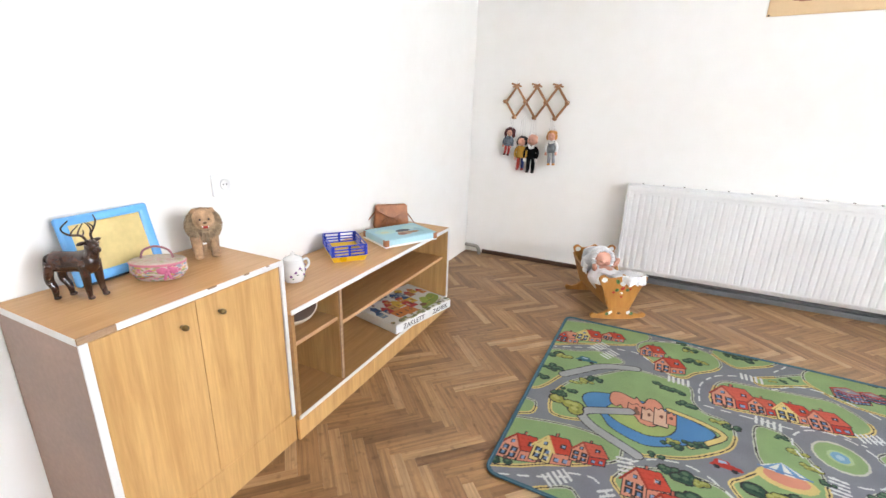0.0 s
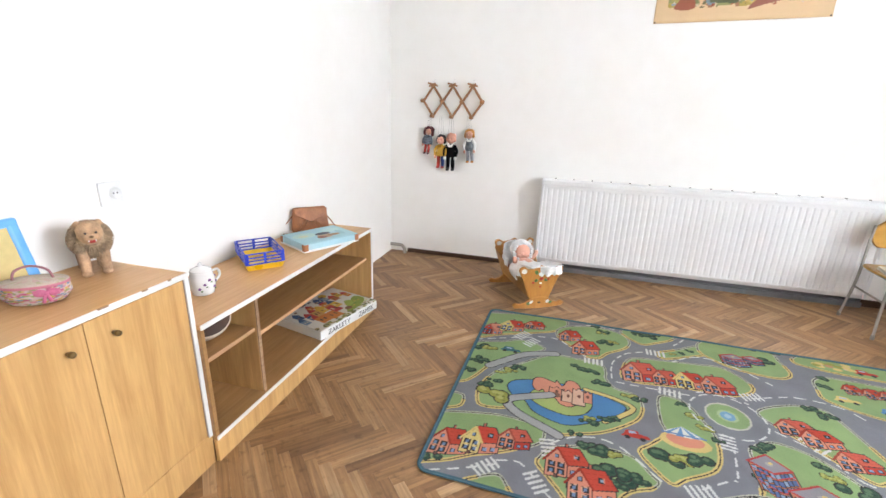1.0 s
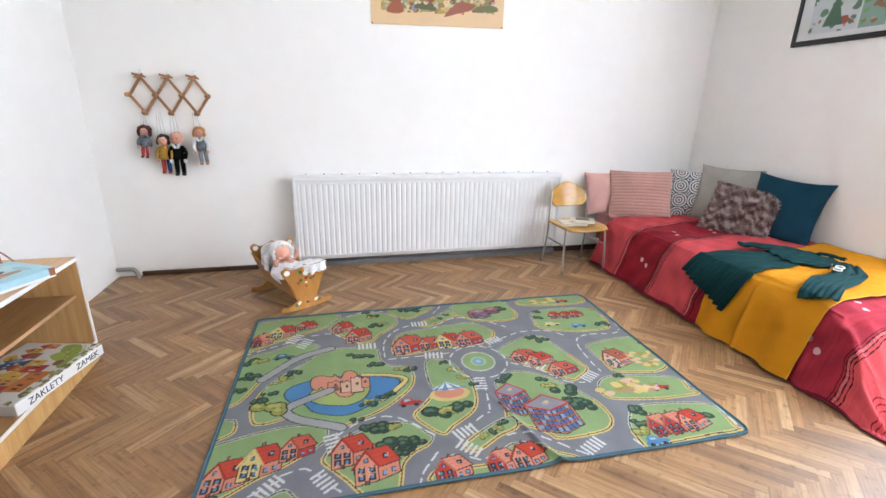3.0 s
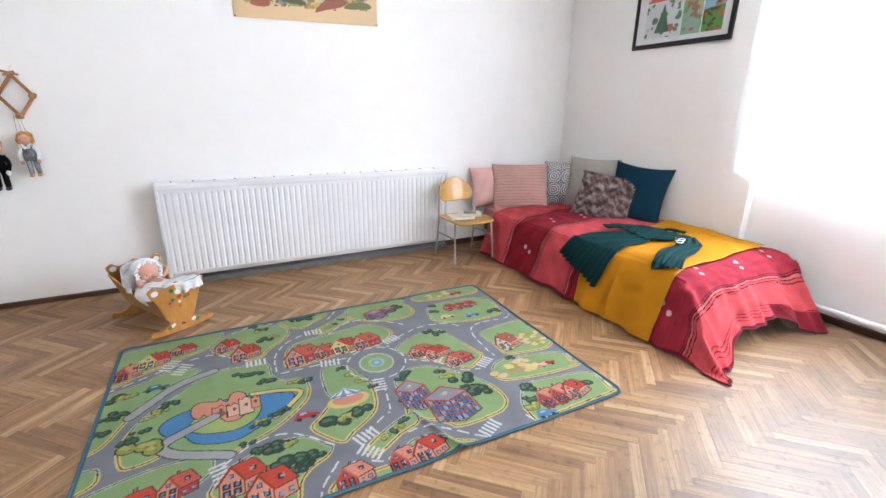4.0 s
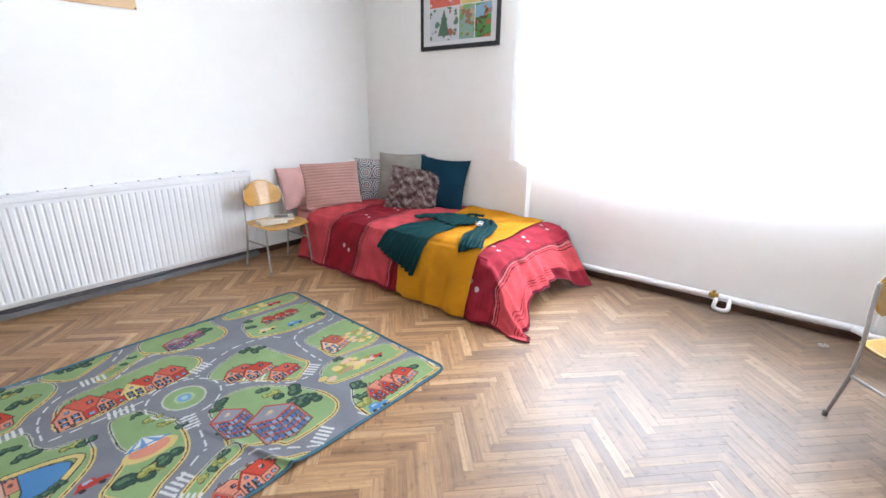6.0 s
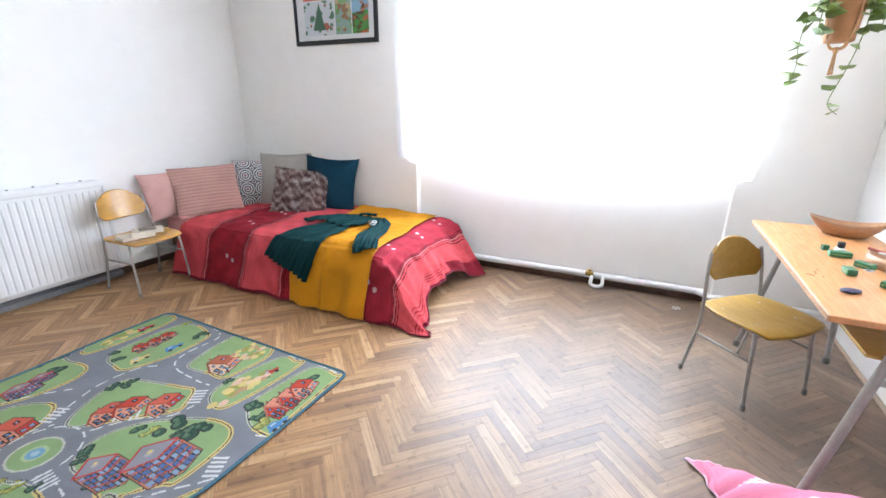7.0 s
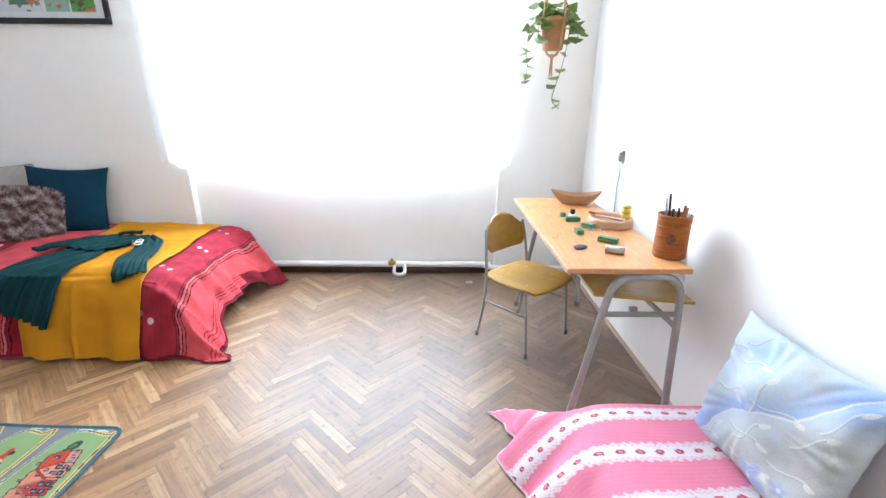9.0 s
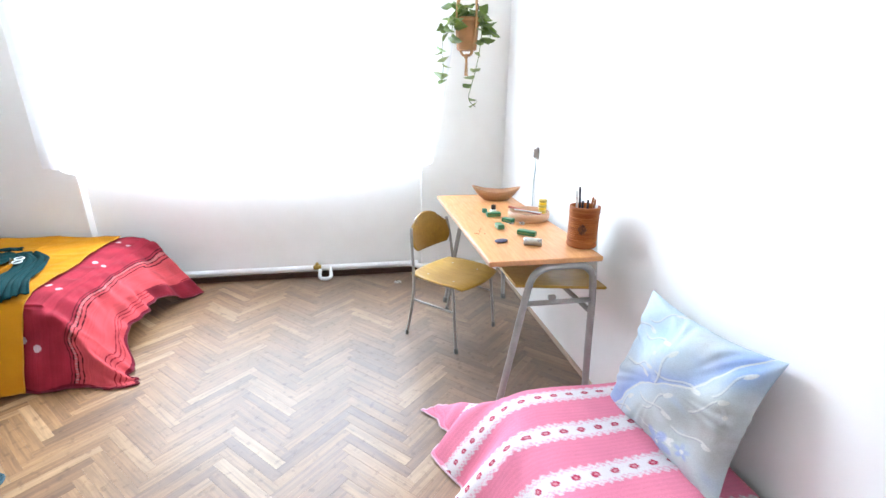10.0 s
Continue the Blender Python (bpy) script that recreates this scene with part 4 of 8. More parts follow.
# ---- cabinet and shelf along the west wall ----
def tall_cabinet():
    d, w, h = 0.382, 0.630, 0.765
    t = thing("cabinet", XW + 0.005, 1.226, 0, 0, "low beech-veneered cabinet with two doors and worn white edge bands", "cabinet")
    a, b = -w / 2, w / 2
    # side panels in a duller brown than the doors
    part("side_panel", span(0, d - 0.006, a, a + 0.018, 0, h - 0.018, 0.002), SIDE_BROWN, t, "dull brown side")
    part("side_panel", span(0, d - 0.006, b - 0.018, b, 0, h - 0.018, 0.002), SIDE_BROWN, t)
    part("top", span(0, d - 0.006, a, b, h - 0.018, h, 0.002), VENEER_FLAT, t)
    part("bottom", span(0.01, d - 0.03, a + 0.018, b - 0.018, 0.12, 0.138, 0.002), VENEER_SHADED, t)
    part("back_panel", span(0.002, 0.008, a + 0.018, b - 0.018, 0.1, h - 0.018, 0), VENEER_SHADED, t)
    part("plinth", span(d - 0.02, d - 0.004, a + 0.01, b, 0, 0.128, 0.002), VENEER, t)
    for y0, y1, ky in ((a + 0.021, -0.0228, -0.072), (-0.0212, b - 0.021, 0.049)):
        door = part("door", span(d - 0.022, d - 0.003, y0, y1, 0.131, h - 0.021, 0.002), VENEER, t)
        knob = lathe([(0.005, 0), (0.005, 0.008), (0.008, 0.010), (0.0088, 0.019), (0.0072, 0.024)], 16)
        knob.transform(pose(d - 0.003, ky, 0.684, 0, 90, 0))
        part("knob", knob, BROWN_BRASS, door, "small turned brown knob", True)
    part("edge_band", span(d - 0.006, d, a, a + 0.020, 0, h - 0.018, 0.001), WHITE_EDGE, t, "white edge band")
    part("edge_band", span(d - 0.006, d, b - 0.016, b, 0.12, h - 0.018, 0.001), WHITE_EDGE, t, "white edge band")
    part("edge_band", span(d - 0.006, d, a + 0.085, b, h - 0.018, h, 0.001), WHITE_EDGE, t, "chipped white edge band")
    for y, k in ((0.02, 0.03), (0.15, 0.02), (0.24, 0.012)):
        part("edge_chip", span(d - 0.004, d + 0.0008, y, y + k, h - 0.003, h + 0.0008, 0), RAW_EDGE, t, "chipped spot in the edge band")
    part("bare_edge", span(d - 0.006, d - 0.001, a, a + 0.085, h - 0.018, h, 0.001), RAW_EDGE, t, "bare board edge where the band is missing")
    part("side_top_band", span(0, d - 0.006, a - 0.002, a, h - 0.02, h - 0.001, 0.0005), WHITE_EDGE, t, "greyed edge band")


def low_shelf():
    d, h = 0.398, 0.572
    t = thing("shelf_unit", XW + 0.008, 1.543, 0, 0, "low open beech-veneered shelf unit with white edge bands", "shelf unit")
    w = 1.368
    part("top", span(0, d - 0.006, 0, w, h - 0.018, h, 0.002), VENEER_FLAT, t)
    part("bottom", span(0, d - 0.006, 0, w - 0.018, 0.095, 0.113, 0.002), VENEER_SHADED, t)
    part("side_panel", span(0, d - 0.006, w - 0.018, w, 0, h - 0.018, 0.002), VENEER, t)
    part("side_panel", span(0, d - 0.006, 0.0, 0.016, 0.113, h - 0.018, 0.002), VENEER_SHADED, t)
    part("back_panel", span(0.002, 0.008, 0.016, w - 0.018, 0.113, h - 0.018, 0), VENEER_SHADED, t)
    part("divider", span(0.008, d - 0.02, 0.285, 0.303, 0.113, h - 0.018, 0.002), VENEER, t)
    part("shelf", span(0.008, d - 0.03, 0.016, 0.285, 0.404, 0.420, 0.002), VENEER_SHADED, t)
    part("shelf", span(0.008, d - 0.04, 0.303, w - 0.018, 0.362, 0.378, 0.002), VENEER_SHADED, t)
    part("shelf_lip", span(d - 0.03, d - 0.026, 0.016, 0.285, 0.404, 0.420, 0.001), BARE_LIP, t, "bare pale shelf edge")
    part("shelf_lip", span(d - 0.04, d - 0.036, 0.303, w - 0.018, 0.362, 0.378, 0.001), BARE_LIP, t, "bare pale shelf edge")
    part("plinth", span(d - 0.022, d - 0.006, 0, w - 0.004, 0, 0.095, 0.002), VENEER, t)
    part("edge_band", span(d - 0.006, d, 0, w, h - 0.018, h, 0.001), WHITE_EDGE, t, "white edge band")
    part("edge_band", span(d - 0.006, d, w - 0.016, w, 0.113, h - 0.018, 0.001), WHITE_EDGE, t, "white edge band")
    part("edge_band", span(d - 0.006, d, 0.002, w, 0.097, 0.113, 0.001), WHITE_EDGE, t, "white edge band")
    part("edge_band", span(d - 0.02, d - 0.014, 0.286, 0.302, 0.114, h - 0.019, 0.001), RAW_EDGE, t, "bare divider edge")


tall_cabinet()
low_shelf()

# wall socket above the cabinet
sock = thing("wall_socket", XW, 1.63, 0.98, 0, "white wall socket with a round recessed outlet", "socket")
part("plate", box(0.010, 0.084, 0.084, (0.005, 0, 0), 0.004), WHITE_PAINT, sock)
ringed = lathe([(0.022, 0), (0.022, 0.006), (0.019, 0.006), (0.018, 0.001)], 24)
ringed.transform(pose(0.0095, 0.012, 0, 0, 90, 0))
part("outlet", ringed, CARD_WHITE, sock, smooth=True)
for k in (-0.007, 0.007):
    part("contact_hole", box(0.002, 0.005, 0.005, (0.0115, 0.012 + k, 0), 0.001), BLACK, sock)


# ---- things on the cabinet ----
def drawing_board():
    t = thing("drawing_board", -1.225, 1.215, 0.765, 0, "toy drawing board with a light blue plastic frame and cream panel", "toy")
    t.matrix_world = pose(-1.205, 1.20, 0.765, 0, -14, 4)
    w, h = 0.265, 0.205
    part("frame", joined(box(0.022, w, 0.032, (0, 0, 0.018), 0.008), box(0.022, w, 0.026, (0, 0, h - 0.014), 0.008),
                         box(0.022, 0.03, h - 0.03, (0, -w / 2 + 0.016, h / 2), 0.008), box(0.022, 0.03, h - 0.03, (0, w / 2 - 0.016, h / 2), 0.008)), BLUE_PLASTIC, t, smooth=False)
    part("panel", box(0.008, w - 0.05, h - 0.05, (0, 0, h / 2 + 0.003), 0.001), CREAM_PANEL, t, "yellowed cream drawing panel")
    part("base_foot", box(0.025, w - 0.02, 0.006, (0.0, 0, 0.003), 0.002), RUBBER, t)


def deer():
    """One carved figure; its head is turned towards the room."""
    trunk = lathe([(0.002, -0.082), (0.016, -0.080), (0.0245, -0.062), (0.0245, -0.03), (0.0235, 0.0), (0.0265, 0.030), (0.029, 0.050), (0.024, 0.068), (0.006, 0.078)], 24, (0, 0, 0), (1, 0.78))
    trunk.transform(Matrix.Translation((0, 0, 0.112)) @ Matrix.Diagonal((1, 1.12, 1.28, 1)) @ pose(0, 0, 0, 0, 90, 0))
    bms = [trunk, ball(0.022, (-0.058, 0, 0.118), (1.15, 0.85, 1.0), 0.05, 2)]
    for x, y, k in ((0.056, 0.015, 0.010), (0.038, -0.016, 0.002), (-0.052, 0.015, 0.008), (-0.070, -0.015, -0.002)):
        bend = 0.002 if x > 0 else -0.012
        bms.append(tube(curve([(x, y, 0.112), (x + bend, y, 0.064), (x + k * 0.4, y, 0.036), (x + k, y, 0.010)], 5), 0.0155, 10, taper=0.45))
        bms.append(ball(0.0095, (x + k + 0.003, y, 0.0065), (1.25, 0.95, 0.68), 0, 1, 2))
        bms.append(ball(0.0082, (x + k * 0.5, y, 0.037), (1, 1, 1.2), 0, 1, 2))
    bms.append(tube(curve([(0.048, 0, 0.118), (0.062, 0, 0.140), (0.064, -0.002, 0.166)], 6), 0.0245, 14, taper=0.66))
    bms.append(tube(curve([(-0.078, 0, 0.128), (-0.092, 0, 0.122), (-0.098, 0, 0.106)], 4), 0.0075, 8, taper=0.6))
    head = [ball(0.0195, (0.006, 0, 0.0), (1.25, 0.85, 0.95), 0.05, 4), ball(0.0125, (0.027, 0, -0.010), (1.25, 0.9, 0.85), 0.0, 5, 2), ball(0.012, (0.014, 0, 0.008), (1, 1.2, 0.7), 0, 3, 2)]
    for s in (-1, 1):
        head.append(ball(0.010, (-0.006, s * 0.022, 0.010), (0.6, 1.5, 0.6), 0, 6, 2))
        head.append(ball(0.0034, (0.018, s * 0.0135, 0.006), (1, 1, 1), 0, 6, 2))
        beam = curve([(0.0, s * 0.008, 0.014), (-0.014, s * 0.014, 0.030), (-0.034, s * 0.036, 0.036), (-0.040, s * 0.050, 0.056), (-0.022, s * 0.036, 0.078)], 7)
        head.append(tube(beam, 0.0042, 8, taper=0.45))
        for i, (dx, dy, dz) in zip((6, 9, 13), ((0.020, 0.004, 0.022), (0.008, -0.016, 0.032), (0.014, -0.020, 0.026))):
            p = np.array(beam[i])
            head.append(tube(curve([p, p + (dx * 0.6, s * dy * 0.2, dz * 0.45), p + (dx, s * dy, dz)], 4), 0.0032, 6, taper=0.4))
    top = joined(*head)
    top.transform(pose(0.066, -0.003, 0.162, 0, 0, -22))
    ob = part("deer_figurine", joined(*bms, top), BRONZE, smooth=True)
    ob.matrix_world = pose(-1.125, 1.045, 0.765, 0, 0, 32)
    ob.data.transform(Matrix.Diagonal((0.76, 0.98, 0.93, 1)))
    tagged(ob, "dark carved wooden deer figurine with antlers", "figurine")


def fabric_bag():
    t = thing("fabric_bag", -1.085, 1.235, 0.765, 35, "small oval pink floral fabric toilet bag with a carry handle", "bag")
    n, m = 150, 60
    u, v = np.meshgrid(np.linspace(0, 2 * math.pi, n), np.linspace(0, 1, m))
    r = np.interp(v, (0, 0.04, 0.35, 0.7, 0.76, 0.82, 1.0), (0.0, 0.80, 1.03, 1.0, 1.03, 0.97, 0.0))
    z = np.interp(v, (0, 0.04, 0.35, 0.7, 0.76, 0.82, 1.0), (0.0, 0.003, 0.026, 0.052, 0.056, 0.062, 0.070))
    P = np.stack([0.078 * r * np.cos(u), 0.05 * r * np.sin(u), z], -1)
    C = np.ones(P.shape) * (0.62, 0.50, 0.44)
    rr = np.random.RandomState(3)
    for _ in range(420):
        a, b, k = rr.uniform(0, 2 * math.pi), rr.uniform(0.05, 0.68), rr.uniform(0.015, 0.042)
        hit = (np.hypot(np.angle(np.exp(1j * (u - a))) * 0.35, v - b) < k)
        C[hit] = ((0.55, 0.12, 0.22), (0.22, 0.34, 0.40), (0.30, 0.36, 0.16), (0.62, 0.40, 0.12), (0.62, 0.28, 0.33))[rr.randint(5)]
    C[v > 0.79] = (0.60, 0.50, 0.40)
    for _ in range(60):
        a, b = rr.uniform(0, 2 * math.pi), rr.uniform(0.8, 1)
        C[np.hypot(np.angle(np.exp(1j * (u - a))) * 0.35, v - b) < 0.03] = ((0.62, 0.52, 0.44), (0.50, 0.46, 0.30), (0.62, 0.42, 0.38))[rr.randint(3)]
    C[(v > 0.68) & (v < 0.79)] = (0.66, 0.24, 0.30)
    sheet("body", P, C, CLOTH, t, thick=0)
    part("handle", tube(curve([(-0.045, 0, 0.066), (-0.035, 0, 0.090), (0, 0, 0.102), (0.035, 0, 0.090), (0.045, 0, 0.066)], 6), 0.0033, 8), surface("dusty_pink_strap", (0.42, 0.18, 0.20), 0.85, 0.15, 30, 300, 0.3), t, "dusty pink strap", True)
    part("bow", joined(ball(0.014, (0.03, -0.05, 0.04), (1.2, 0.45, 0.8), 0.2, 2, 2), ball(0.014, (0.055, -0.042, 0.04), (1.2, 0.45, 0.8), 0.2, 3, 2), ball(0.007, (0.043, -0.05, 0.04), (1, 0.7, 1), 0, 1, 2),
                       tube([(0.042, -0.052, 0.036), (0.036, -0.054, 0.014)], 0.004, 6), tube([(0.045, -0.05, 0.036), (0.052, -0.05, 0.016)], 0.004, 6)),
         surface("pink_bow", (0.62, 0.16, 0.28), 0.7, 0.15, 30, 200, 0.2), t, "pink bow", True)


def lion():
    def tuft(n, centre, spread, seed, length=0.016):
        rr = random.Random(seed)
        out = []
        for _ in range(n):
            d = Vector((rr.gauss(0, 1), rr.gauss(0, 1), rr.gauss(0, 1))).normalized()
            d.x = min(d.x, 0.35 + 0.3 * (d.z < -0.4))
            p = Vector(centre) + Vector((d.x * spread[0], d.y * spread[1], d.z * spread[2]))
            out.append(tube([p, p + d * length + Vector((0, 0, -0.006))], 0.0035, 4, taper=0.2))
        return joined(*out)
    fur = [ball(0.042, (-0.035, 0, 0.075), (1.35, 0.8, 0.85), 0.15, 1), ball(0.035, (0.038, 0, 0.142), (0.8, 0.98, 1.08), 0.1, 2), ball(0.018, (0.060, 0, 0.130), (0.8, 1.2, 0.85), 0.1, 3, 2)]
    for x, y in ((0.02, 0.026), (0.024, -0.026), (-0.07, 0.025), (-0.07, -0.025)):
        fur.append(tube(curve([(x, y, 0.08), (x + 0.004, y, 0.04), (x + 0.002, y, 0.01)], 4), 0.017, 12, taper=0.75))
        fur.append(ball(0.015, (x + 0.008, y, 0.009), (1.3, 1, 0.62), 0.1, 4, 2))
    for s in (-1, 1):
        fur.append(ball(0.011, (0.03, s * 0.026, 0.168), (0.6, 1, 1), 0.1, 5, 2))
    ob = part("plush_lion", joined(*fur), LION_FUR, smooth=True)
    ob.matrix_world = pose(-1.15, 1.445, 0.765, 0, 0, -30)
    tagged(ob, "small standing plush lion with a shaggy grey-brown mane", "plush toy")
    part("mane", joined(ball(0.043, (0.010, 0, 0.118), (0.75, 1.05, 1.05), 0.2, 6), tuft(1100, (0.016, 0, 0.122), (0.030, 0.047, 0.050), 2, 0.013)), MANE_FUR, ob, "shaggy grey-brown mane")
    part("muzzle", joined(box(0.006, 0.016, 0.008, (0.0715, 0, 0.121), 0.002)), RED_PAINT, ob, "open red mouth")
    part("nose", ball(0.006, (0.0735, 0, 0.136), (0.7, 1.1, 0.7), 0, 1, 2), KNOB, ob)
    for s in (-1, 1):
        part("eye", ball(0.0035, (0.064, s * 0.013, 0.146), (1, 1, 1), 0, 1, 2), BLACK, ob)
        part("tooth", box(0.003, 0.003, 0.004, (0.0745, s * 0.009, 0.1235), 0.0006), CARD_WHITE, ob)


drawing_board()
deer()
fabric_bag()
lion()


# ---- things on and in the shelf unit ----
def milk_jug():
    t = thing("porcelain_pot", -1.07, 1.77, 0.572, 78, "white porcelain lidded pot painted with violet flowers", "pot")
    t.matrix_world = t.matrix_world @ Matrix.Scale(1.12, 4)
    part("body", lathe([(0.030, 0), (0.036, 0.004), (0.042, 0.03), (0.041, 0.06), (0.036, 0.08), (0.037, 0.084), (0.033, 0.084)], 28), PORCELAIN, t, smooth=True)
    part("lid", lathe([(0.036, 0.083), (0.034, 0.09), (0.018, 0.099), (0.007, 0.102), (0.008, 0.109), (0.004, 0.114)], 24), PORCELAIN, t, smooth=True)
    part("handle", tube(curve([(0.04, 0, 0.072), (0.062, 0, 0.072), (0.068, 0, 0.048), (0.041, 0, 0.026)], 6), 0.005, 8), PORCELAIN, t, smooth=True)
    for i in range(7):
        a, z = -2.4 + i * 0.42, 0.03 + 0.028 * ((i * 7) % 3) / 2
        part("flower", ball(0.0055, (0.0405 * math.cos(a), 0.0405 * math.sin(a), z), (1, 1, 0.9), 0.3, i, 2), VIOLET, t)
        part("leaf", ball(0.0045, (0.041 * math.cos(a + 0.17), 0.041 * math.sin(a + 0.17), z - 0.009), (1, 1, 0.6), 0.3, i, 1), LEAF_PAINT, t)


def crate():
    t = thing("toy_crate", -1.10, 2.15, 0.572, 50, "toy crate with a yellow plastic tray and blue slatted sides", "toy")
    w, l = 0.172, 0.245
    prof = [(-w / 2, -l / 2), (w / 2, -l / 2), (w / 2, l / 2), (-w / 2, l / 2)]
    bm = bmesh.new()
    rings = []
    for k, z in ((0.86, 0), (1.0, 0.03), (0.97, 0.03), (0.84, 0.005)):
        rings.append([bm.verts.new((x * k, y * k, z)) for x, y in prof])
    for q, r in zip(rings, rings[1:]):
        for i in range(4):
            bm.faces.new((q[i], q[(i + 1) % 4], r[(i + 1) % 4], r[i]))
    bm.faces.new(rings[0][::-1])
    bm.faces.new(rings[-1])
    part("tray", bm, YELLOW_PL, t)
    for s in (-1, 1):
        part("side_frame", joined(*[box(0.006, l - 0.004, 0.006, (s * (w / 2 - 0.003), 0, z), 0.001) for z in (0.034, 0.050, 0.064, 0.082)],
                                  *[box(0.006, 0.012, 0.05, (s * (w / 2 - 0.003), y, 0.058), 0.001) for y in (-l / 2 + 0.008, 0, l / 2 - 0.008)]), ROYAL, t)
        part("end_frame", joined(*[box(w - 0.012, 0.006, 0.006, (0, s * (l / 2 - 0.003), z), 0.001) for z in (0.034, 0.050, 0.064, 0.082)],
                                 *[box(0.012, 0.006, 0.05, (x, s * (l / 2 - 0.003), 0.058), 0.001) for x in (-w / 2 + 0.01, 0, w / 2 - 0.01)]), ROYAL, t)


def blue_case():
    t = thing("cardboard_case", -1.01, 2.54, 0.572, -27, "flat light blue cardboard case with a printed lid and brown corners", "case")
    w, l, h = 0.245, 0.335, 0.04
    part("body", box(w, l, h, (0, 0, h / 2), 0.004), CASE_BLUE, t)
    part("base_band", box(w + 0.002, l + 0.002, 0.012, (0, 0, 0.0061), 0.002), CARD_WHITE, t, "worn white lower edge")
    c = Canvas(36, 25, 0.25, (0.36, 0.60, 0.67))
    for x, y, a, b, k in ((9, 15, 7, 5, (0.45, 0.66, 0.62)), (28, 17, 6, 4, (0.46, 0.66, 0.66)), (19, 9, 4.5, 4.5, (0.52, 0.36, 0.26)), (20, 13, 5, 2.5, (0.06, 0.07, 0.09)), (24, 8, 5, 2, (0.36, 0.20, 0.12)),
                          (16, 7, 3, 2.5, (0.30, 0.12, 0.08)), (8, 14, 3, 2, (0.58, 0.62, 0.45)), (30, 10, 2, 5, (0.30, 0.50, 0.55))):
        c.disc(x, y, a, b, k)
    P = np.stack([w / 2 - 0.002 - c.y / 25 * (w - 0.004), -l / 2 + 0.002 + c.x / 36 * (l - 0.004), np.full(c.x.shape, h + 0.0045)], -1)
    sheet("lid_print", P, c.c, PAPER, t, "printed lid picture", thick=0.004)
    for sx in (-1, 1):
        for sy in (-1, 1):
            part("corner", box(0.026, 0.026, h - 0.004, (sx * (w / 2 - 0.0115), sy * (l / 2 - 0.0115), h / 2 + 0.004), 0.003), LEATHER, t, "brown corner guard")


def leather_purse():
    t = thing("leather_purse", -1.180, 2.715, 0.572, 42, "small worn brown leather purse with flap, leaning on the wall", "purse")
    w, h = 0.22, 0.148
    bm = box(w, 0.055, h, (0, 0, h / 2), 0.018)
    bmesh.ops.subdivide_edges(bm, edges=bm.edges[:], cuts=2, use_grid_fill=True)
    for v in bm.verts:
        v.co.x *= 1 - 0.12 * v.co.z / h
        v.co.y *= 1 - 0.35 * v.co.z / h
        v.co += Vector((0, 0.006 * noise.noise(v.co * 30), 0.003 * noise.noise(v.co * 22 + Vector((4, 0, 0)))))
    part("body", bm, LEATHER, t, smooth=True)
    flap = [(-w * 0.44, 0.0), (w * 0.44, 0.0), (w * 0.40, -0.035), (0.012, -0.075), (-0.012, -0.075), (-w * 0.40, -0.035)]
    part("flap", plate(flap, 0.006, (0, -0.026, h - 0.004), (76, 0, 0), 0.002), LEATHER, t)
    for k in (-0.055, -0.03, 0.03, 0.055):
        part("gather", tube(curve([(k * 0.25, -0.040, h - 0.070), (k * 0.8, -0.034, h - 0.085), (k * 1.3, -0.031, 0.014)], 5), 0.0035, 6, taper=0.5), LEATHER, t, smooth=True)
    part("clasp", ball(0.008, (0, -0.034, h - 0.072), (1, 0.5, 1.3), 0, 1, 2), KNOB, t)
    part("strap", tube(curve([(-w * 0.42, 0, h * 0.75), (-w * 0.62, -0.01, 0.06), (-w * 0.85, -0.02, 0.035), (-w * 0.92, -0.03, 0.008), (-w * 0.6, -0.04, 0.005)], 7), 0.0035, 6), LEATHER, t, smooth=True)
    part("strap", tube(curve([(w * 0.40, 0, h * 0.7), (w * 0.58, -0.012, 0.05), (w * 0.66, -0.02, 0.012), (w * 0.5, -0.035, 0.005)], 6), 0.0035, 6), LEATHER, t, smooth=True)


def big_bowl():
    t = thing("bowl", -1.03, 1.715, 0.426, 0, "cream enamel bowl with a dark brown inside, on the shelf", "bowl")
    t.matrix_world = pose(-1.03, 1.700, 0.436, 0, 0, -35) @ pose(0, 0, 0, 0, 24, 0) @ Matrix.Scale(0.80, 4)
    part("shell", lathe([(0.045, 0), (0.05, 0.004), (0.085, 0.04), (0.115, 0.085), (0.122, 0.105)], 36), surface("cream_enamel", (0.60, 0.50, 0.38), 0.35, 0.1, 12, 60, 0.05), t, smooth=True)
    part("inside", lathe([(0.116, 0.1075), (0.108, 0.085), (0.078, 0.04), (0.04, 0.012)][::-1], 36, (0, 0, 0.0)), surface("dark_brown_glaze", (0.07, 0.032, 0.016), 0.7, 0.2, 12, 60, 0.05), t, "dark brown glaze", True)


def text(words, size, material, parent, m, name="lettering", label=""):
    cu = bpy.data.curves.new(name, "FONT")
    cu.body, cu.size, cu.extrude, cu.align_x, cu.align_y = words, size, 0.0004, "CENTER", "CENTER"
    tmp = bpy.data.objects.new(name, cu)
    me = bpy.data.meshes.new_from_object(tmp)
    bpy.data.objects.remove(tmp)
    me.materials.append(material)
    ob = new(name, me)
    ob.parent = parent
    ob.matrix_local = m
    return tagged(ob, label)


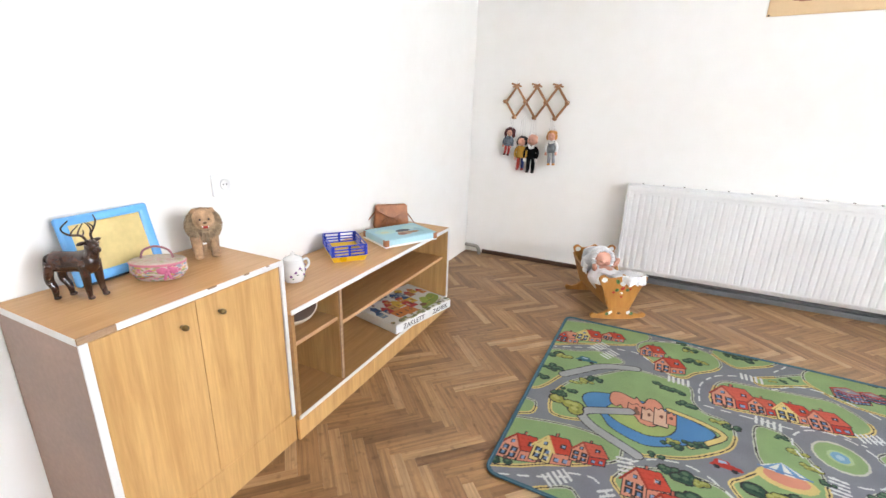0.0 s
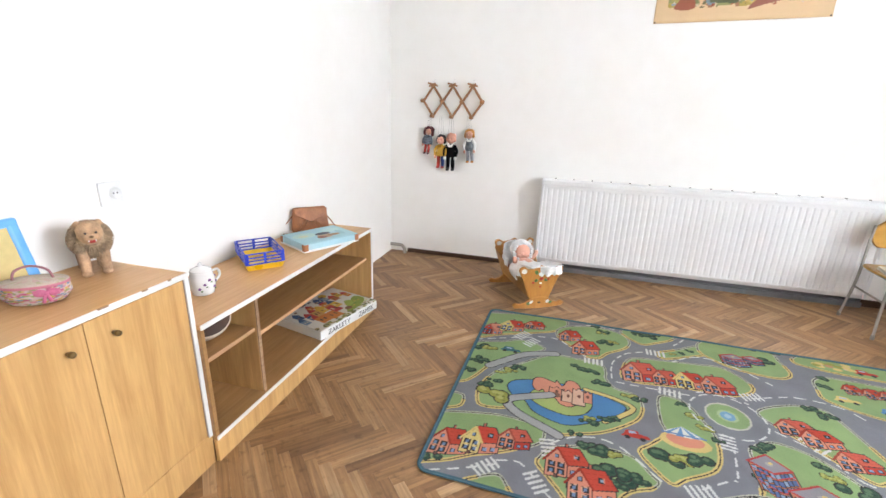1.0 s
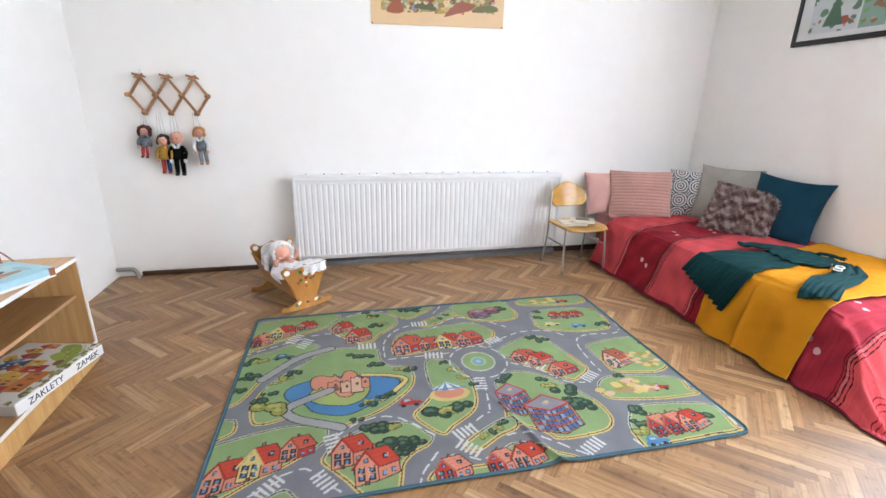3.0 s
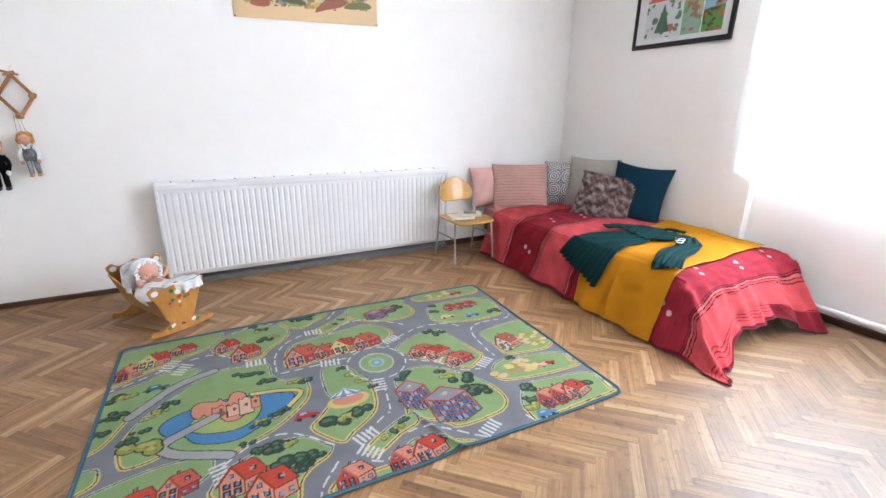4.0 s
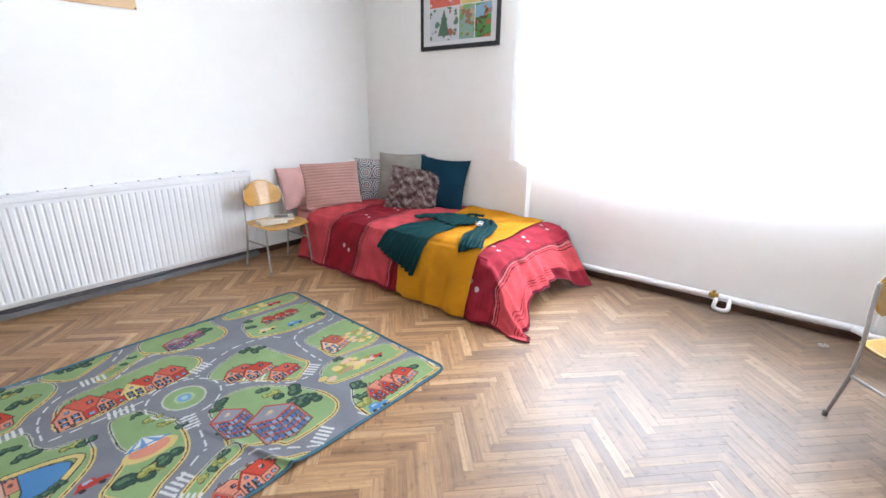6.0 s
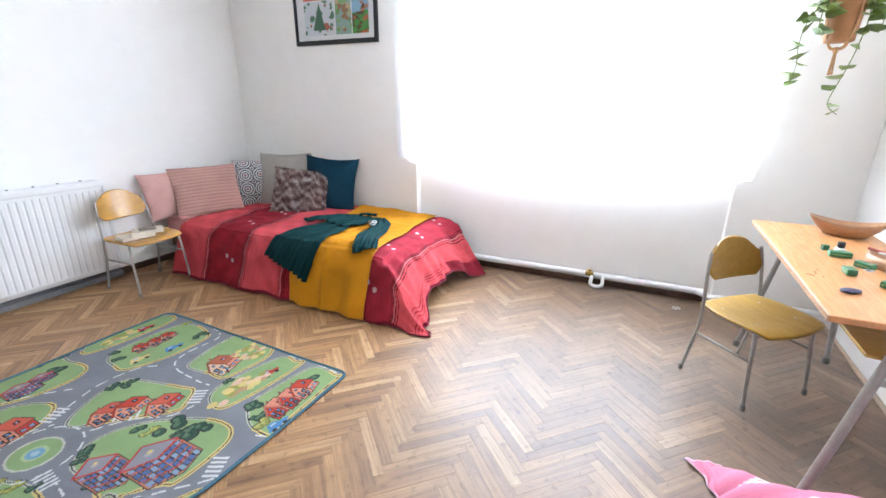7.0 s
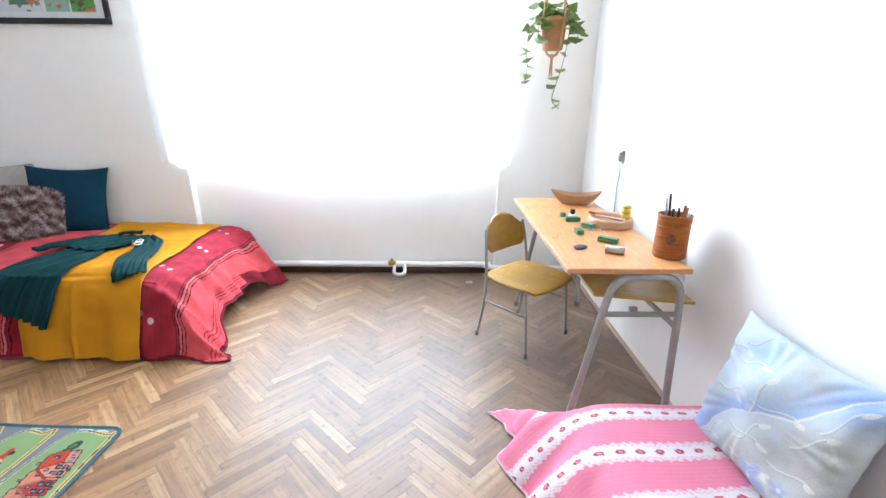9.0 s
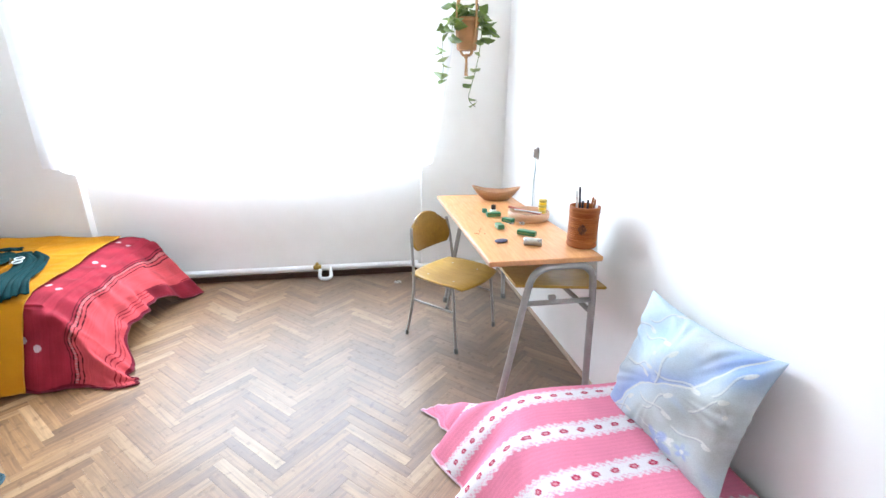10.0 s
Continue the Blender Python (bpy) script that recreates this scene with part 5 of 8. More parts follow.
def board_game():
    t = thing("board_game_box", -1.003, 2.56, 0.113, -13.2, "flat board game box with a white lid and colourful castle picture", "game box")
    w, l, h = 0.36, 0.475, 0.05
    part("box_lid", box(w, l, h, (0, 0, h / 2), 0.003), CARD_WHITE, t)
    c = Canvas(47, 35.5, 0.25, (0.68, 0.66, 0.60))
    orange, red, navy, olive, gold, brown = (0.58, 0.19, 0.045), (0.45, 0.05, 0.045), (0.035, 0.085, 0.20), (0.27, 0.33, 0.06), (0.64, 0.40, 0.06), (0.22, 0.10, 0.05)
    def quad(x, y, a, b, k, s=0.0):
        c.fill([(x, y), (x + a, y + s), (x + a, y + b + s), (x, y + b)], k, False)
    def roof(x, y, a, b, k):
        c.fill([(x, y), (x + a, y), (x + a / 2, y + b)], k, False)
    rr = random.Random(15)
    # meadow along the front, then towers row behind row
    for i in range(40):
        c.disc(rr.uniform(0, 47), rr.uniform(0, 4), rr.uniform(0.6, 2), rr.uniform(0.4, 1.2), rr.choice([(0.16, 0.15, 0.06), (0.30, 0.28, 0.10), (0.40, 0.30, 0.16), (0.12, 0.14, 0.05)]))
    for x, y, a, b, k, r in ((3, 18, 4, 5, navy, navy), (1, 11, 4, 5, (0.16, 0.24, 0.34), navy), (7, 12, 5, 6, navy, red), (8, 5, 7, 8, orange, red), (15, 4, 8, 9, orange, None), (12, 13, 5, 7, (0.55, 0.30, 0.10), red),
                            (17, 14, 6, 6, gold, gold), (22, 9, 6, 9, red, None), (23, 18, 5, 5, orange, red), (27, 13, 5, 7, gold, navy), (24, 25, 5, 4, navy, navy), (29, 24, 4, 5, (0.16, 0.24, 0.34), navy), (15, 22, 4, 4, orange, red),
                            (33, 20, 5, 5, (0.40, 0.12, 0.05), red), (38, 22, 4, 5, gold, orange), (42, 18, 4, 5, orange, red)):
        quad(x, y, a, b, k)
        if r:
            roof(x - 0.5, y + b, a + 1, b * 0.75, r)
        for i in range(2):
            quad(x + a * (0.2 + 0.4 * i), y + b * 0.35, a * 0.16, b * 0.3, rr.choice([DARK, (0.62, 0.55, 0.40), brown]))
    c.fill([(26, 4), (31, 9), (36, 10), (40, 14), (45, 15), (46, 9), (41, 5), (33, 3)], olive)
    c.fill([(31, 8), (35, 15), (39, 13), (36, 9)], (0.34, 0.42, 0.08))
    for i in range(16):
        c.disc(rr.uniform(28, 45), rr.uniform(4, 12), 0.6, 0.5, rr.choice([(0.16, 0.22, 0.05), gold, (0.42, 0.46, 0.12)]))
    c.disc(30, 7, 2.4, 2.0, brown)
    c.disc(33, 31, 2.6, 2.6, gold)
    for i in range(5):
        quad(6 + i * 3.6, 30, 2.8, 1.6, (0.12, 0.12, 0.14))
        c.disc(8 + i * 8, 27 + (i % 2) * 3, 1.0, 1.0, rr.choice([navy, brown, red]))
    P = np.stack([w / 2 - 0.003 - c.y / 35.5 * (w - 0.006), -l / 2 + 0.003 + c.x / 47 * (l - 0.006), np.full(c.x.shape, h + 0.0045)], -1)
    sheet("lid_print", P, c.c, PAPER, t, "colourful castle picture", thick=0.004)
    text("ZAKLETY", 0.042, BLACK, t, pose(w / 2 + 0.0008, -0.095, h / 2, 90, 0, 90), label="black printed title")
    text("ZAMEK", 0.042, BLACK, t, pose(w / 2 + 0.0008, 0.135, h / 2, 90, 0, 90), label="black printed title")


milk_jug()
crate()
blue_case()
leather_purse()
big_bowl()
board_game()


# ---- peg rack and string puppets on the north wall ----
def peg_rack():
    t = thing("peg_rack", -0.717, YN - 0.006, 1.350, 0, "folding lattice peg rack of reddish-brown wood on the wall", "coat rack")
    p, h = 0.167, 0.120
    xs = [-1.5 * p + i * p for i in range(4)]
    def slat(a, b, y):
        d = Vector(b) - Vector(a)
        bm = box(d.length + 0.034, 0.010, 0.019, (0, 0, 0), 0.003)
        bm.transform(Matrix.Translation(((a[0] + b[0]) / 2, y, (a[1] + b[1]) / 2)) @ Matrix.Rotation(-math.atan2(d.y, d.x), 4, "Y"))
        return part("slat", bm, RACK_WOOD, t)
    for i in range(3):
        c = xs[i] + p / 2
        slat((xs[i], 0), (c, h), -0.010)
        slat((xs[i], 0), (c, -h), -0.020)
        slat((xs[i + 1], 0), (c, h), -0.020)
        slat((xs[i + 1], 0), (c, -h), -0.010)
    for x, z in [(x, 0) for x in xs] + [(x + p / 2, s * h) for x in xs[:3] for s in (-1, 1)]:
        peg = lathe([(0.010, 0), (0.010, 0.03), (0.008, 0.034), (0.0155, 0.044), (0.0155, 0.054), (0.009, 0.059)], 12)
        peg.transform(pose(x, -0.008, z, 90, 0, 0))
        part("peg", peg, RACK_WOOD, t, smooth=True)
    for x in (xs[0] + p / 2, xs[1] + p / 2, xs[2] + p / 2):
        part("control_bar", joined(box(0.085, 0.014, 0.014, (x + 0.004, -0.048, h + 0.008), 0.002, (0, 14, 0)), box(0.06, 0.014, 0.014, (x + 0.004, -0.060, h + 0.004), 0.002, (0, -24, 20))), RACK_WOOD, t)
        part("hook", tube(curve([(x + 0.01, -0.05, h + 0.012), (x + 0.012, -0.045, h + 0.04), (x + 0.02, -0.02, h + 0.05)], 4), 0.0012, 5), CHROME, t)


def puppet(x, top, size, coat, trousers, hair, skin, hang, label, tilt=0.0, wide=1.0, fringe=1.0, other=None, collar=None, sleeve=None, shoes=None, glove=None):
    """One plain jointed figure with its strings, all in one mesh."""
    k = size / 0.255
    mats = [coat, trousers, hair, skin, STRING, other or trousers, collar or coat, sleeve or coat, shoes or hair, glove or skin]
    groups = []
    def put(index, *bms):
        groups.append((index, joined(*bms)))
    put(3, ball(0.034 * k, (0, -0.012, -0.045 * k), (0.92, 0.9, 1.0), 0.04, 1), ball(0.008 * k, (0, -0.045 * k, -0.05 * k), (0.9, 1, 0.9), 0, 1, 2))
    put(2, ball(0.038 * k, (0, 0.002, -0.030 * k), (fringe, 0.9, 0.8 * fringe), 0.25, 3), *[ball(0.016 * k, (q * 0.031 * k * fringe, -0.010, -0.05 * k), (0.8 * fringe, 0.9, 1.5 * fringe ** 2), 0.25, 4, 2) for q in (-1, 1)])
    put(8, *[ball(0.0035 * k, (q * 0.012 * k, -0.043 * k, -0.04 * k), (1, 0.6, 1), 0, 1, 2) for q in (-1, 1)])
    put(6, *[ball(0.014 * k, (q * 0.011 * k, -0.032 * k, -0.088 * k), (0.7, 0.35, 1.1), 0, 1, 2, (0, q * 30, 0)) for q in (-1, 1)])
    torso = lathe([(0.034 * k * wide, -0.17 * k), (0.036 * k * wide, -0.15 * k), (0.028 * k * wide, -0.11 * k), (0.03 * k, -0.09 * k), (0.012 * k, -0.078 * k)], 16, (0, -0.01, 0), (1, 0.7))
    arms = [tube(curve([(s * 0.026 * k, -0.012, -0.09 * k), (s * 0.046 * k, -0.02, -0.125 * k), (s * 0.04 * k, -0.034, -0.165 * k)], 5), 0.011 * k, 8, taper=0.85) for s in (-1, 1)]
    put(0, torso)
    put(7, *arms)
    put(9, *[ball(0.011 * k, (s * 0.039 * k, -0.036, -0.176 * k), (0.9, 0.8, 1.3), 0.1, 2, 2) for s in (-1, 1)])
    for q, s in ((1, -1), (5, 1)):
        put(q, tube([(s * 0.016 * k, -0.01, -0.165 * k), (s * 0.018 * k, -0.012, -0.25 * k)], 0.0145 * k, 10, taper=0.85))
    put(8, *[ball(0.015 * k, (s * 0.019 * k, -0.022, -0.258 * k), (0.85, 1.5, 0.62), 0.05, 3, 2) for s in (-1, 1)])
    put(4, *[tube([(s, -0.012, -0.012 * k if abs(s) < 0.01 else -0.17 * k), (s * 0.3, -0.018, hang)], 0.0011, 4) for s in (0.0, 0.036 * k, -0.036 * k)])
    bm = bmesh.new()
    for index, g in groups:
        for f in g.faces:
            f.material_index = index
        me = bpy.data.meshes.new("tmp")
        g.to_mesh(me)
        g.free()
        bm.from_mesh(me)
        bpy.data.meshes.remove(me)
    ob = part("string_puppet", bm, mats, smooth=True)
    ob.matrix_world = pose(x, YN - 0.035, top, 0, tilt, 0)
    tagged(ob, label, "puppet", "string puppets on the rack")


peg_rack()
BLACK_FELT = surface("black_felt", (0.006, 0.006, 0.007), 0.95, 0.3, 40, 200, 0.3)
BLACK_FELT.node_tree.nodes["Principled BSDF"].inputs["Specular IOR Level"].default_value = 0.1
puppet(-0.905, 1.14, 0.215, surface("grey_patterned_cloth", (0.17, 0.20, 0.24), 0.9, 0.8, 90, 200, 0.3), RED_PAINT, HAIR_RED, SKIN, 0.09, "string puppet with dark red hair and a grey patterned dress", 6, 1.5, 1.3)
puppet(-0.80, 1.085, 0.27, surface("ochre_cloth", (0.50, 0.27, 0.03), 0.9, 0.3, 40, 200, 0.3), surface("red_felt", (0.50, 0.05, 0.03), 0.9, 0.3, 6, 200, 0.3), BLACK, SKIN, 0.15, "string puppet in an ochre shirt with red and blue trousers", 0, 1.1, other=surface("blue_felt", (0.02, 0.045, 0.20), 0.9, 0.2, 40, 200, 0.3), shoes=RED_PAINT)
puppet(-0.712, 1.105, 0.305, BLACK_FELT, BLACK_FELT, SKIN, SKIN, 0.13, "bald string puppet in a black suit with white collar and gloves", 0, 1.0, 0.85, collar=CARD_WHITE, shoes=BLACK, glove=CARD_WHITE)
puppet(-0.56, 1.14, 0.265, surface("denim_cloth", (0.20, 0.22, 0.24), 0.9, 0.5, 60, 200, 0.3), surface("grey_check_cloth", (0.30, 0.31, 0.33), 0.9, 0.2, 40, 200, 0.3), HAIR_GOLD, SKIN, 0.10, "string puppet with orange hair and grey dungarees", -4, 1.0, sleeve=CARD_WHITE, collar=CARD_WHITE, shoes=HAIR_GOLD)


# ---- cradle with a doll ----
def cradle():
    t = thing("doll_cradle", 0.045, 3.555, 0, 30, "honey-coloured wooden doll cradle painted with flowers", "cradle")
    L = 0.40

    def board(y, low, high, name, lean):
        half = curve([(0.055, 0.055), (0.085, 0.16), (0.125, high - 0.03), (0.130, high), (0.105, high + 0.016), (0.075, high - 0.004), (0.03, high + 0.004), (0.0, high + 0.02)], 4)
        out = half + [(-x, z) for x, z in half[::-1][1:]]
        b = part(name, plate([(x, z) for x, z in out], 0.012, (0, y, 0), (90 + lean, 0, 0), 0.002), CRADLE, t)
        for s in (-1, 1):
            hole = lathe([(0.016, 0), (0.016, 0.002)], 18)
            hole.transform(pose(s * 0.104, y - 0.0065 - (high - 0.012) * math.sin(radians(lean)) * 0, high - 0.014, 90, 0, 0))
            part("round_hole", hole, CARD_WHITE, b, "round cut-out showing white bedding")
        return b

    foot = board(-L / 2, 0.05, 0.275, "footboard", 0)
    board(L / 2, 0.05, 0.325, "headboard", 0)
    rr = random.Random(9)
    for x, z, r, m in ((0, 0.235, 0.017, CARD_WHITE), (-0.03, 0.25, 0.016, LEAF_PAINT), (0.035, 0.25, 0.016, LEAF_PAINT), (0.002, 0.205, 0.013, RED_PAINT), (-0.028, 0.195, 0.012, LEAF_PAINT), (0.030, 0.195, 0.012, LEAF_PAINT),
                       (0, 0.175, 0.009, CARD_WHITE), (-0.045, 0.18, 0.008, RED_PAINT), (0.045, 0.20, 0.008, RED_PAINT), (-0.05, 0.048, 0.014, CARD_WHITE), (0.05, 0.048, 0.014, CARD_WHITE), (-0.065, 0.04, 0.012, LEAF_PAINT), (0.068, 0.04, 0.012, LEAF_PAINT), (0, 0.042, 0.012, KNOB), (0.0, 0.15, 0.007, RED_PAINT)):
        part("painted_flower", ball(r, (x, -L / 2 - (0.0065 if z > 0.06 else 0.011), z), (1, 0.12, rr.uniform(0.6, 1)), 0.35, rr.randint(0, 9), 2, (0, rr.uniform(0, 180), 0)), m, foot)
    for y, name in ((-L / 2, "front_rocker"), (L / 2, "back_rocker")):
        low = [(x, 0.0 + 0.32 * x * x) for x in np.linspace(-0.185, 0.185, 21)]
        high = [(0.195, 0.03), (0.175, 0.045), (0.14, 0.035), (0.10, 0.045), (0.06, 0.075), (0, 0.082), (-0.06, 0.075), (-0.10, 0.045), (-0.14, 0.035), (-0.175, 0.045), (-0.195, 0.03)]
        part("rocker", plate([(q * 0.80, r) for q, r in low + high], 0.018, (0, y, 0), (90, 0, 0), 0.003), CRADLE, t)
    for s in (-1, 1):
        prof = curve([(-L / 2, 0.225), (-0.1, 0.185), (0.03, 0.19), (0.13, 0.245), (L / 2, 0.285)], 4)
        p = plate([(y, z) for y, z in prof] + [(L / 2, 0.08), (-L / 2, 0.08)], 0.01, (0, 0, 0), (90, 0, 90))
        sh = Matrix.Identity(4)
        sh[0][2], sh[0][3] = s * 0.32, s * 0.035
        p.transform(sh)
        part("side_board", p, CRADLE, t)
    part("base", span(-0.06, 0.06, -L / 2, L / 2, 0.075, 0.085), CRADLE, t)
    # bedding, lace and doll
    bed = thing("doll_bedding", 0.045, 3.555, 0, 30, "white lace-edged doll pillow and blanket in the cradle", "bedding")
    part("blanket", ball(0.1, (0, -0.04, 0.185), (1.05, 1.55, 0.68), 0.12, 3), LACE, bed, smooth=True)
    part("pillow", ball(0.095, (0, 0.135, 0.235), (1.05, 0.5, 0.8), 0.1, 5), LACE, bed, smooth=True)
    def lace(name, line, hang, seed):
        n = 90
        u, v = np.meshgrid(np.linspace(0, 1, n), np.linspace(0, 1, 8))
        p = np.array(curve(line, 30))
        q = np.stack([np.interp(u, np.linspace(0, 1, len(p)), p[:, i]) for i in range(3)], -1)
        q[..., 2] -= v * hang * (1 + 0.25 * np.abs(np.sin(u * 30 + seed)))
        q[..., 0] += 0.008 * np.sin(u * 46) * v
        q[..., 1] += 0.008 * np.cos(u * 41) * v
        sheet(name, q, None, LACE, bed, thick=0.002)
    lace("lace_edge", [(-0.05, -0.17, 0.285), (0.02, -0.222, 0.288), (0.09, -0.22, 0.29), (0.125, -0.19, 0.29), (0.128, -0.10, 0.27), (0.12, 0.0, 0.24)], 0.05, 1)
    n = 30
    u, v = np.meshgrid(np.linspace(-0.06, 0.125, n), np.linspace(-0.215, -0.02, n))
    z = 0.293 - 0.25 * (v + 0.215) + 0.006 * np.sin(u * 60) * np.cos(v * 50) - 0.1 * np.maximum(0, 0.02 - u)
    sheet("coverlet", np.stack([u, v, z], -1), None, LACE, bed, thick=0.004)
    lace("frill", [(-0.105, 0.03, 0.255), (-0.11, 0.09, 0.285), (-0.085, 0.15, 0.325), (-0.02, 0.17, 0.34), (0.05, 0.165, 0.335), (0.10, 0.13, 0.30)], 0.05, 2)
    doll = [ball(0.058, (-0.005, 0.075, 0.29), (0.95, 0.9, 1.02), 0.05, 1), ball(0.012, (-0.02, 0.022, 0.285), (1, 0.8, 0.9), 0, 2, 2), ball(0.018, (-0.034, 0.034, 0.272), (1, 0.8, 0.8), 0, 3, 2), ball(0.018, (0.012, 0.030, 0.270), (1, 0.8, 0.8), 0, 4, 2),
            tube(curve([(-0.05, 0.04, 0.235), (-0.075, 0.0, 0.245), (-0.07, 0.015, 0.27)], 4), 0.013, 8), tube(curve([(0.05, 0.05, 0.24), (0.08, 0.05, 0.27), (0.085, 0.06, 0.295)], 4), 0.013, 8),
            ball(0.06, (0, 0.0, 0.22), (1, 1.2, 0.6), 0.1, 6)]
    ob = part("baby_doll", joined(*doll), SKIN, smooth=True)
    ob.matrix_world = pose(0.045, 3.555, 0, 0, 0, 30)
    tagged(ob, "vinyl baby doll lying in the wooden cradle under white lace", "doll")
    cap = part("lace_bonnet", joined(ball(0.066, (-0.002, 0.092, 0.302), (1, 0.72, 1), 0.12, 7)), LACE, smooth=True)
    ruff = []
    for q in np.linspace(0, 2 * math.pi, 40, False):
        r1, r2 = 0.048, 0.068 + 0.006 * math.sin(q * 9)
        p = Vector((-0.005, 0.052, 0.292))
        side = Vector((math.cos(q), 0.16 * math.sin(q) - 0.02, math.sin(q)))
        ruff.append(ball(0.011, p + side * (r1 + r2) / 2 + Vector((0, 0.006 * math.sin(q * 13), 0)), (1.3, 0.55, 0.75), 0.3, int(q * 9), 1, (0, -math.degrees(q), 0)))
    part("frill", joined(*ruff), LACE, cap, "gathered lace frill", True)
    grow = Matrix.Diagonal((1.22, 1.2, 1.06, 1))
    for o in (t, bed, ob):
        o.matrix_world = o.matrix_world @ grow
    cap.matrix_world = ob.matrix_world
    tagged(cap, "white lace bonnet on the baby doll's head", "bonnet")


cradle()


# ---- school chairs ----
def chair(seat_z, wood_seat, wood_back, label):
    t = thing("school_chair", 0, 0, 0, 0, label, "chair", "school chairs")
    w, d = 0.40, 0.34
    n = 28
    u, v = np.meshgrid(np.linspace(-1, 1, n), np.linspace(-1, 1, n))
    sx = u * np.sqrt(1 - v * v * 0.22) * 0.205
    sy = v * np.sqrt(1 - u * u * 0.22) * 0.20 - 0.012
    z = seat_z + 0.005 - 0.012 * (1 - u * u) * (1 - v * v) - 0.014 * np.clip((-v - 0.55) / 0.45, 0, 1) ** 2 + 0.004 * u * u
    sheet("seat", np.stack([sx, sy, z], -1), None, wood_seat, t, thick=0.010)
    u, v = np.meshgrid(np.linspace(-1, 1, 32), np.linspace(-1, 1, 20))
    bx = u * np.sqrt(np.maximum(0, 1 - np.abs(v) ** 3 * 0.42)) * 0.175
    bz = seat_z + 0.215 + v * np.where(v > 0, 0.115 * np.sqrt(np.maximum(0, 1 - u * u * 0.78)), 0.095 * np.sqrt(np.maximum(0, 1 - u * u * 0.15)))
    by = 0.172 + 0.028 * (1 - u * u) + 0.02 * v
    sheet("backrest", np.stack([bx, by, bz], -1), None, wood_back, t, thick=-0.010)
    for s in (-1, 1):
        x = s * w / 2
        leg = part("front_leg", tube(curve([(x, -d / 2, 0.008), (x * 0.97, -d / 2 + 0.02, seat_z * 0.6), (x * 0.93, -d / 2 + 0.035, seat_z - 0.03), (x * 0.86, -d / 2 + 0.07, seat_z - 0.014), (x * 0.84, 0.12, seat_z - 0.012)], 6), 0.0085, 10), STEEL, t, smooth=True)
        part("foot", lathe([(0.0105, 0), (0.0112, 0.006), (0.0105, 0.03)], 12, (x, -d / 2, 0)), GREY_FOOT, leg)
        leg = part("back_leg", tube(curve([(x, d / 2 + 0.02, 0.008), (x * 0.97, d / 2 - 0.02, seat_z * 0.55), (x * 0.95, d / 2 - 0.03, seat_z - 0.02), (x * 0.90, d / 2 - 0.012, seat_z + 0.15), (x * 0.82, d / 2 + 0.006, seat_z + 0.27)], 6), 0.0085, 10), STEEL, t, smooth=True)
        part("foot", lathe([(0.0105, 0), (0.0112, 0.006), (0.0105, 0.03)], 12, (x, d / 2 + 0.02, 0)), GREY_FOOT, leg)
        part("side_rail", tube([(x * 0.97, -d / 2 + 0.02, seat_z * 0.62), (x * 0.965, d / 2 - 0.02, seat_z * 0.62)], 0.007, 8), STEEL, t, smooth=True)
        for y in (-0.09, 0.09):
            part("rivet", ball(0.006, (x * 0.6, y, seat_z + 0.0005), (1, 1, 0.35), 0, 1, 2), CHROME, t)
            part("rivet", ball(0.005, (x * 0.70, 0.182, seat_z + 0.215 + y * 0.25), (1, 0.4, 1), 0, 1, 2), CHROME, t)
    return t


one = chair(0.385, PLY, PLY, "school chair with yellow plywood seat, holding books by the bed")
one.matrix_world = pose(2.40, 3.765, 0, 0, 0, 2)
two = chair(0.385, PLY_OLIVE, PLY_OLIVE, "school chair with olive-yellow plywood seat, turned at the desk")
two.matrix_world = pose(2.887, -0.163, 0, 0, 0, -47)


def book(x, y, z, w, l, h, turn, cover, label, tilt=0.0):
    t = thing("book", x, y, z, turn, label, "book", "books on the chair")
    t.matrix_world = pose(x, y, z, 0, tilt, turn)
    part("pages", box(w - 0.006, l - 0.006, h - 0.005, (0.002, 0, h / 2), 0.001), PAGE, t)
    part("cover", joined(box(w, l, 0.0025, (0, 0, 0.00125), 0.0008), box(w, l, 0.0025, (0, 0, h - 0.00125), 0.0008), box(0.003, l, h, (-w / 2, 0, h / 2), 0.001)), cover, t)
    return t


COVER = surface("cream_book_cover", (0.62, 0.55, 0.44), 0.5, 0.12, 20, 120, 0.1)
book(2.34, 3.74, 0.392, 0.15, 0.21, 0.022, 80, COVER, "cream paperback lying on the chair seat")
upper = book(2.43, 3.735, 0.414, 0.145, 0.20, 0.018, 62, COVER, "cream book with a dark printed picture on its cover")
part("cover_print", box(0.09, 0.11, 0.0008, (0.005, 0, 0.0186), 0), surface("dark_cover_print", (0.16, 0.15, 0.12), 0.5, 0.5, 60, 160, 0.0), upper, "dark printed picture")

# ---- bed with its covers ----
BED_X, BED_Y0, BED_Z = 2.78, 3.90, 0.40
FOOT = 1.885
bed = thing("bed", 3.31, 3.0, 0, 0, "single bed hidden under a red bedspread, pink sheet at the head", "bed")
part("mattress", span(-0.48, 0.52, -1.05, 1.14, 0.22, BED_Z - 0.006, 0.03), SHEET_PINK, bed, "mattress in a pink sheet")
part("frame", span(-0.46, 0.52, -1.03, 1.13, 0.14, 0.22, 0.004), KNOB, bed)
for sx in (-0.42, 0.48):
    for sy in (-0.98, 1.06):
        part("leg", span(sx - 0.03, sx + 0.03, sy - 0.03, sy + 0.03, 0, 0.14, 0.004), KNOB, bed)
part("folded_sheet", box(0.3, 0.24, 0.03, (-0.36, 1.0, BED_Z + 0.008), 0.014), SHEET_PINK, bed, "turned-back pink sheet")


